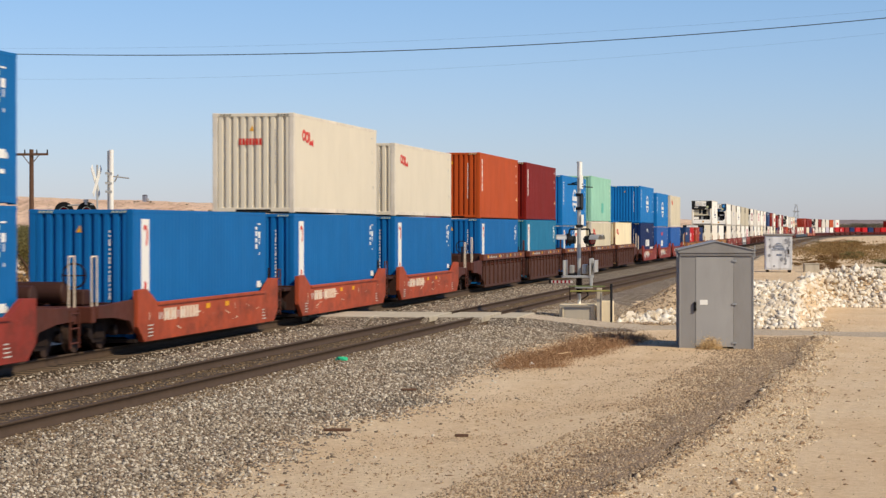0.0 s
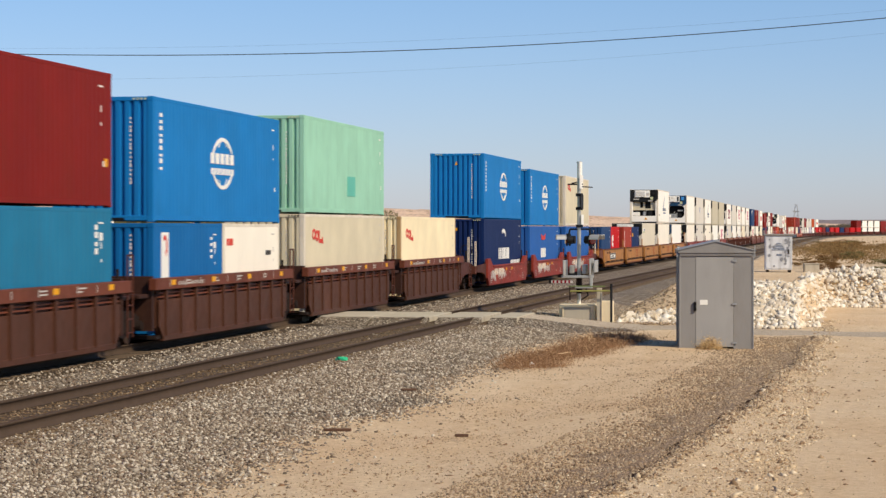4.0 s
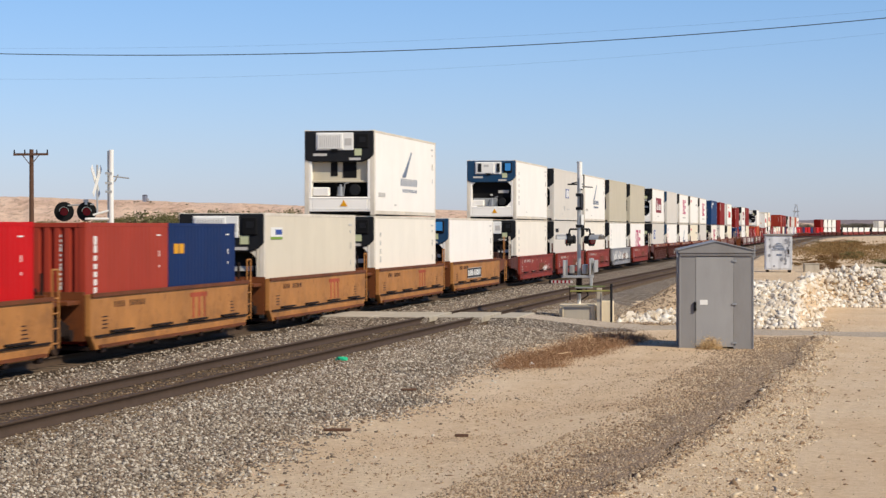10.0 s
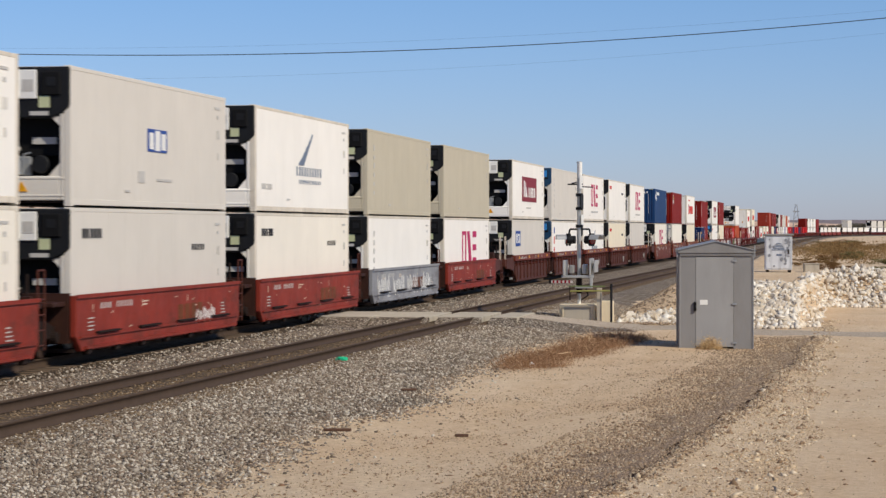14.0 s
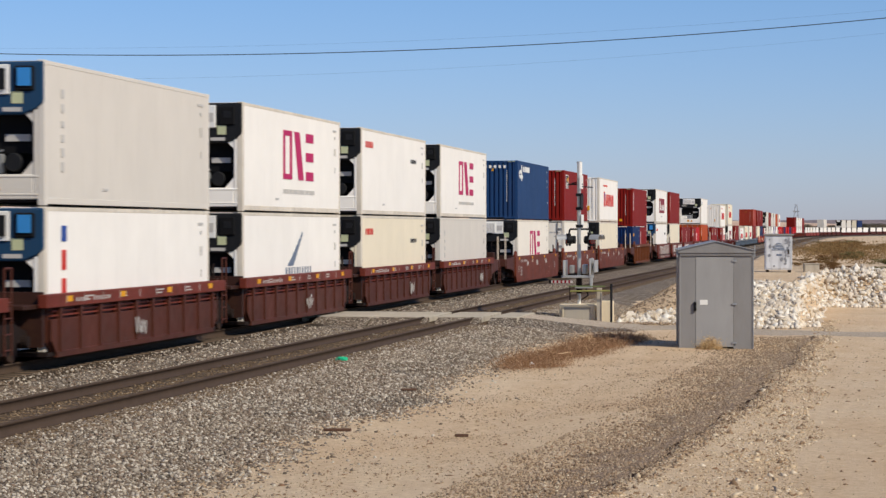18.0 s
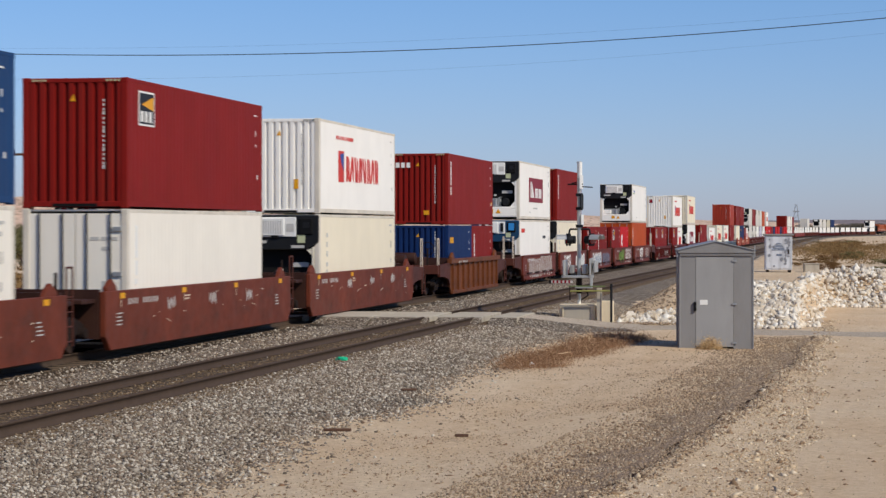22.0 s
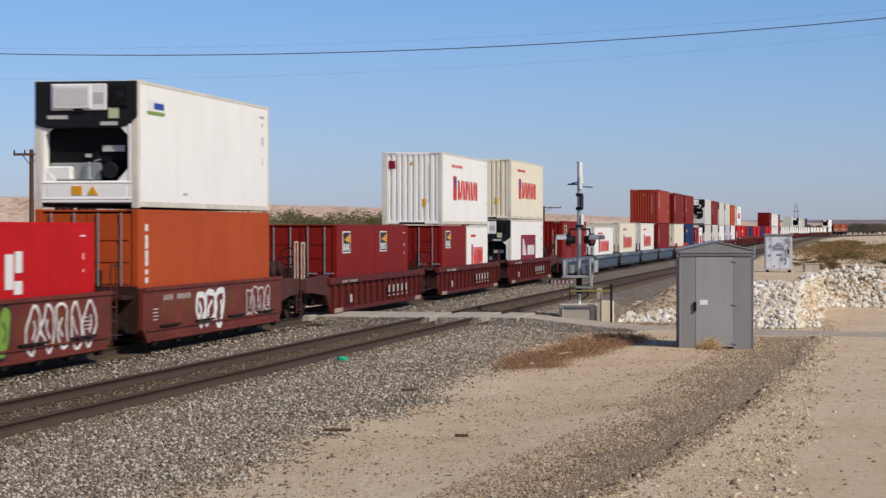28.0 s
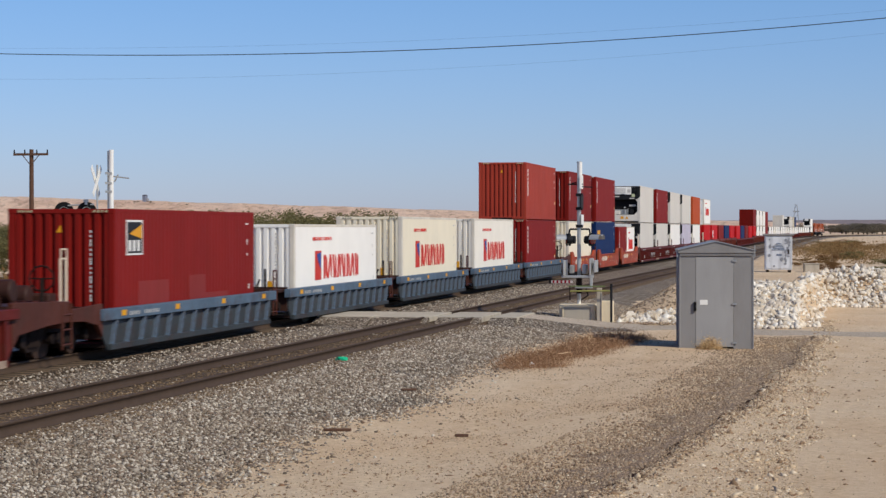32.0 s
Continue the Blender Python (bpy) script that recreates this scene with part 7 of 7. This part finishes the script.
def plants():
    r = random.Random(11)
    kinds = [leaf_cloud("crown_%d" % i, 8000, crown(1.0, 1.0, 1.0), 0.016, LEAF, 50 + i) for i in range(4)]
    thin = [leaf_cloud("small_crown_%d" % i, 3600, crown(1.0, 1.0, 1.0), 0.026, SAGE, 60 + i) for i in range(3)]
    # the belt of low trees behind the railway
    for i in range(46):
        if i % 5 == 3:
            continue
        y = 150 + 130 * r.random()
        px = (-20 + 700 * (i + r.random()) / 46)
        x = 16.877 + (y * math.tan(math.atan((px - 784) / 4109.5) - radians(10.05)))
        bush("tree", x, y, 4.8 + 4 * r.random(), (3.9 + (32 if px > 200 else 18) * y / 4110) * (0.82 + 0.2 * r.random()), kinds[i % 4], float(ground_z(x, y)) - 0.1)
    for i in range(24):  # far trees by the end of the line
        y = 1250 + 300 * r.random()
        px = 1420 + 180 * r.random()
        x = 16.877 + (y * math.tan(math.atan((px - 784) / 4109.5) - radians(10.05)))
        bush("tree", x, y, 9 + 9 * r.random(), 3.4 + 3.2 * r.random(), thin[i % 3], -0.6, FAR_LEAF)
    for i in range(44):  # shrubs on the bank beside the line
        py = 424 + 60 * r.random() ** 1.3
        px = 1442 + 128 * r.random()
        if i == 0:
            px, py = 1420, 474
        if 1530 < px < 1558:
            continue
        y = 7900 / (py - 405)
        x = 16.877 + (y * math.tan(math.atan((px - 784) / 4109.5) - radians(10.05)))
        shrub(x, y, (14 + 14 * r.random()) * y / 4110 * 2, (7 + 6 * r.random()) * y / 4110 * 1.5, thin[i % 3], (SAGE, BROWN_SCRUB, LEAF)[i % 3])

    def scrub(r_, n):
        m = 45
        y = 122 + 110 * r_.random(m)
        px = 1425 + 160 * r_.random(m)
        x = 16.877 + y * np.tan(np.arctan((px - 784) / 4109.5) - radians(10.05))
        i = r_.integers(0, m, n)
        p = r_.standard_normal((n, 3)) * np.array([0.9, 1.3, 0.36])
        xx, yy = x[i] + p[:, 0], y[i] + p[:, 1]
        return np.stack([xx, yy, ground_z(xx, yy) + np.abs(p[:, 2])], 1)
    tagged(new("scrub", leaf_cloud("scrub", 16000, scrub, 0.05, SAGE, 71)), "low yellow-brown desert scrub on the bank", "scrub", kind="stuff")

    def weeds(r_, n):
        m = 90
        t = r_.random(m) ** 0.75
        cx = 9.55 + 1.05 * t + 1.2 * (r_.random(m) - 0.5)
        cy = 50 + 15.0 * t
        tall = 0.05 + 0.09 * r_.random(m)
        i = r_.integers(0, m, n)
        p = r_.standard_normal((n, 3)) * np.array([0.24, 0.45, 1.0])
        x, y = cx[i] + p[:, 0], cy[i] + p[:, 1]
        return np.stack([x, y, ground_z(x, y) + 0.015 + np.abs(p[:, 2]) * tall[i]], 1)
    tagged(new("dry_weeds", leaf_cloud("dry_weeds", 42000, weeds, 0.034, WEED, 72, 0.14)), "flattened dry reddish weeds beside the ballast", "weeds", kind="stuff")
    tagged(new("dry_stalks", leaf_cloud("dry_stalks", 260, weeds, 0.3, STALK, 75, 0.02)), "long pale dead stalks lying among the weeds", "weeds", kind="stuff")

    def tuft(r_, n):
        p = r_.standard_normal((n, 3)) * np.array([0.13, 0.1, 0.12])
        x, y = 13.22 + p[:, 0], 60.15 + p[:, 1]
        return np.stack([x, y, ground_z(x, y) + np.abs(p[:, 2])], 1)
    tagged(new("tumbleweed", leaf_cloud("tumbleweed", 5000, tuft, 0.03, DRYGRASS, 73, 0.12)), "pale dry tumbleweed caught against the cabinet door", "tumbleweed")

    def sprigs(r_, n):
        m = 500
        y = 130 + 900 * r_.random(m) ** 1.5
        px = -60 + 1500 * r_.random(m)
        x = 16.877 + y * np.tan(np.arctan((px - 784) / 4109.5) - radians(10.05))
        ok = x < -14
        x, y = x[ok], y[ok]
        i = r_.integers(0, len(x), n)
        k = (0.5 + y[i] / 400)[:, None]
        p = r_.standard_normal((n, 3)) * np.array([0.6, 0.6, 0.3]) * k
        xx, yy = x[i] + p[:, 0], y[i] + p[:, 1]
        return np.stack([xx, yy, ground_z(xx, yy) + np.abs(p[:, 2])], 1)
    tagged(new("sagebrush", leaf_cloud("sagebrush", 24000, sprigs, 0.22, SAGE, 74)), "scattered dry sagebrush on the desert flats", "sagebrush", kind="stuff")


plants()

# ---- poles, wires, litter ----


def utility_pole(x, y, base, top, half, label):
    ob = thing("utility_pole", label, "utility pole", "utility poles")
    part("pole", rods(((x, y, base), (x, y, top), 0.19, 0.14), seg=12), WOOD, ob)
    part("crossarm", boxes((x - half, x + half, y - 0.2, y - 0.08, top - 0.42, top - 0.26)), WOOD, ob)
    for k in (-1, 1):
        part("brace", rods(((x + k * half * 0.5, y - 0.15, top - 0.36), (x, y - 0.15, top - 1.1), 0.03)), WOOD, ob)
    for k in (-0.96, -0.35, 0.35, 0.96):
        part("insulator", rods(((x + k * half, y - 0.14, top - 0.26), (x + k * half, y - 0.14, top - 0.02), 0.06, 0.04), seg=8), DARK, ob)
    return ob


utility_pole(-38.0, 150, -1.0, 8.0, 1.22, "brown wooden utility pole with one crossarm")
utility_pole(-36.2, 400, -1.0, 6.6, 3.0, "distant wooden utility pole with a crossarm")


def tower():
    ob = thing("lattice_tower", "thin grey lattice tower far along the line", "tower")
    x, y = -5.2, 900
    for sx in (-1, 1):
        part("leg", rods(((x + sx * 1.6, y, -0.6), (x + sx * 0.3, y, 12.0), 0.12)), GALV, ob)
    for i in range(6):
        z, w = i * 2.0, 1.6 - 0.21 * i
        part("brace", rods(((x - w, y, z), (x + w - 0.2, y, z + 2), 0.07)), GALV, ob)
    part("head", boxes((x - 1.2, x + 1.2, y - 0.2, y + 0.2, 9.0, 9.4)), GALV, ob)


tower()


def cable(name, a, b, sag, r, label):
    cu = bpy.data.curves.new(name, "CURVE")
    cu.dimensions, cu.bevel_depth, cu.bevel_resolution = "3D", r, 1
    sp = cu.splines.new("POLY")
    n = 60
    sp.points.add(n)
    for i in range(n + 1):
        t = i / n
        p = Vector(a).lerp(Vector(b), t)
        sp.points[i].co = (p.x, p.y, p.z - 4 * sag * t * (1 - t), 1)
    cu.materials.append(WIRE)
    return tagged(new(name, cu), label, "cable", "overhead cables")


def seen(px, py, depth):
    """The place at that distance down the line, in the direction of the viewer's field."""
    yaw, pitch = radians(10.05), radians(-0.504)
    f = Vector((-math.sin(yaw) * math.cos(pitch), math.cos(yaw) * math.cos(pitch), math.sin(pitch)))
    rgt = Vector((math.cos(yaw), math.sin(yaw), 0))
    d = f + rgt * (px - 784) / 4109.5 - rgt.cross(f) * (py - 441) / 4109.5
    return Vector((16.877, 0, 2.639)) + d * (depth / d.y)


cable("overhead_cable", seen(-700, 60, 120), seen(2300, -57, 120), 2.52, 0.024, "thick black overhead cable crossing the tracks")
cable("overhead_wire", seen(-700, 66, 140), seen(2300, -60, 140), 2.3, 0.0035, "thin overhead power wire")
cable("overhead_wire", seen(-700, 116, 140), seen(2300, -36, 140), 2.8, 0.0035, "thin overhead power wire")

GREEN = plain("green_plastic", lin(40, 176, 128), 0.4)


def litter():
    r = random.Random(2)
    bm = bmesh.new()
    bmesh.ops.create_icosphere(bm, subdivisions=2, radius=0.11)
    for v in bm.verts:
        v.co = Vector((v.co.x * 1.3, v.co.y, v.co.z * 0.6)) * (0.75 + 0.5 * r.random())
    p = seen(605, 620, 48.6)
    ob = tagged(put("plastic_bag", mesh_of("plastic_bag", bm), GREEN, None, Matrix.Translation((p.x, p.y, -0.17))), "crumpled green plastic bag beside the rusty rail", "litter")
    bm = bmesh.new()
    bmesh.ops.create_icosphere(bm, subdivisions=1, radius=0.07)
    for v in bm.verts:
        v.co *= 0.7 + 0.6 * r.random()
    tagged(put("paper_cup", mesh_of("paper_scrap", bm), MARK_W, None, Matrix.Translation((9.75, 51.6, float(ground_z(9.75, 51.6)) + 0.04))), "crushed white paper cup on the gravel", "litter")
    for x, y, a, l in ((9.2, 34.2, 8, 0.42), (9.55, 57.0, 40, 0.9), (11.2, 33.6, 5, 0.2), (8.6, 43.0, 30, 0.3)):
        bm = boxes((-l / 2, l / 2, -0.03, 0.03, -0.01, 0.035), bev=0.01)
        tagged(put("wood_scrap", mesh_of("wood_scrap", bm), WOOD, None, pose(x, y, max(float(ground_z(x, y)), -0.44) + 0.03, 0, 0, a)), "weathered scrap of wood on the ground", "litter")


litter()

# ---- hills ----


def hill_mat(name, a, b, c):
    k = Nodes(name)
    col = k.mix(k.ramp(k.noise(0.012, 6, 0.65), [(0.35, g(0)), (0.65, g(1))]), a, b)
    col = k.mix(k.ramp(k.noise(0.05, 5, 0.7, (1, 1, 3)), [(0.5, g(0)), (0.62, g(0.6))]), col, c)
    col = k.mix(k.ramp(k.noise(0.22, 3, 0.6, (1, 0.3, 1.5)), [(0.55, g(0)), (0.63, g(0.55))]), col, scaled(c, 0.6))
    col = k.mix(k.ramp(k.noise(0.03, 4, 0.6, (0.6, 0.6, 6)), [(0.5, g(0)), (0.7, g(0.5))]), col, scaled(b, 1.12))
    col = k.mix(k.ramp(k.noise(0.5, 7, 0.8, (1, 1, 2.5)), [(0.5, g(0)), (0.68, g(0.6))]), col, scaled(c, 0.75))
    k.bump(k.noise(0.12, 8, 0.75, (1, 1, 2)), 0.6, 4.0)
    return k.done(col, 1.0)


def ridge(name, dist, px0, px1, tops, depth, mat, label, seed):
    """A far range: tops are heights over the plain along it."""
    rr = np.random.default_rng(seed)
    n = 240
    v = []
    for i in range(n):
        t = i / (n - 1)
        ang = math.atan((px0 + (px1 - px0) * t - 784) / 4109.5) - radians(10.05)
        top = np.interp(t, np.linspace(0, 1, len(tops)), tops) * (1 + 0.012 * math.sin(i * 0.31 + seed) + 0.006 * rr.standard_normal())
        for j, (dd, hh) in enumerate(((0, 0.0), (0.25, 0.3), (0.45, 0.62), (0.6, 0.9), (1, 1.0), (1.6, 1.0))):
            d = dist + depth * dd + (depth * 0.012 * rr.standard_normal() if 0 < j < 5 else 0)
            v.append((16.877 + d * math.tan(ang), d, -2.0 + (top + 2.0) * hh * (1 + (0.03 * rr.standard_normal() if j in (1, 2, 3) else 0))))
    i = np.arange(5)[None, :] + np.arange(n - 1)[:, None] * 6
    me = fast_mesh(name, v, np.stack([i, i + 1, i + 7, i + 6], -1).reshape(-1, 4))
    me.shade_smooth()
    me.materials.append(mat)
    return tagged(new(name, me), label, "hills", kind="structure")


MESA = hill_mat("mesa_sand", lin(226, 190, 162), lin(238, 208, 180), lin(190, 154, 128))
# the far range carries its distance haze in a flat mauve colour
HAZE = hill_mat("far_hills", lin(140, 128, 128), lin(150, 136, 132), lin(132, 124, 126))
ridge("backdrop_mesa", 1500, -700, 1500, (38, 35, 31.5, 27, 23, 19, 14.5, 9.5, 6), 300, MESA, "long low sandy desert mesa", 1)
ridge("backdrop_hills", 4000, 300, 2600, (8, 12, 16, 18, 20, 22, 24, 26), 500, HAZE, "far mauve hills on the horizon, coloured for haze", 2)


def mesa_house():
    x, y = seen(257, 352, 1700).x, 1700
    ob = thing("distant_house", "tiny dark house among trees on the mesa", "house")
    part("wall", boxes((x - 1.3, x + 1.1, y - 3, y + 3, 18, 27.8), bev=0.1), plain("slate_wall", lin(124, 130, 144), 0.8), ob)
    part("annex", boxes((x + 1.1, x + 2.4, y - 2, y + 2, 18, 25.6), bev=0.1), plain("grey_annex", lin(150, 148, 150), 0.8), ob)
    part("roof", prisms(([(x - 1.5, 27.8), (x + 1.3, 27.8), (x - 0.1, 28.5)], "y", y - 3.2, y + 3.2)), plain("grey_roof", lin(104, 104, 110), 0.8), ob)
    crowns = [leaf_cloud("mesa_crown_%d" % i, 2400, crown(1.0, 1.0, 1.0), 0.03, FAR_LEAF, 90 + i) for i in range(2)]
    for i, (px, w, h) in enumerate(((226, 6, 3.2), (234, 4, 2.4), (242, 6, 3.8), (249, 4, 3.0), (264, 5, 4.2), (271, 4, 2.4), (283, 3, 1.8), (330, 3, 1.6))):
        bush("tree", seen(px, 350, 1680).x, 1680, w, h, crowns[i % 2], seen(px, 364, 1680).z - 0.3, FAR_LEAF)


mesa_house()

# ---- the train ----
build_train()
for s in (1488.0, 1510.8):
    MOVERS.append((locomotive(s), s + 11, Matrix.Translation((0, -11, 0))))


def motions():
    """The train rolls by along the track."""
    times = [2.0 * i for i in range(17)]
    for ob, s, m in MOVERS:
        walk(ob, [(t, track_pose(s - gone(t)) @ m) for t in times])


motions()
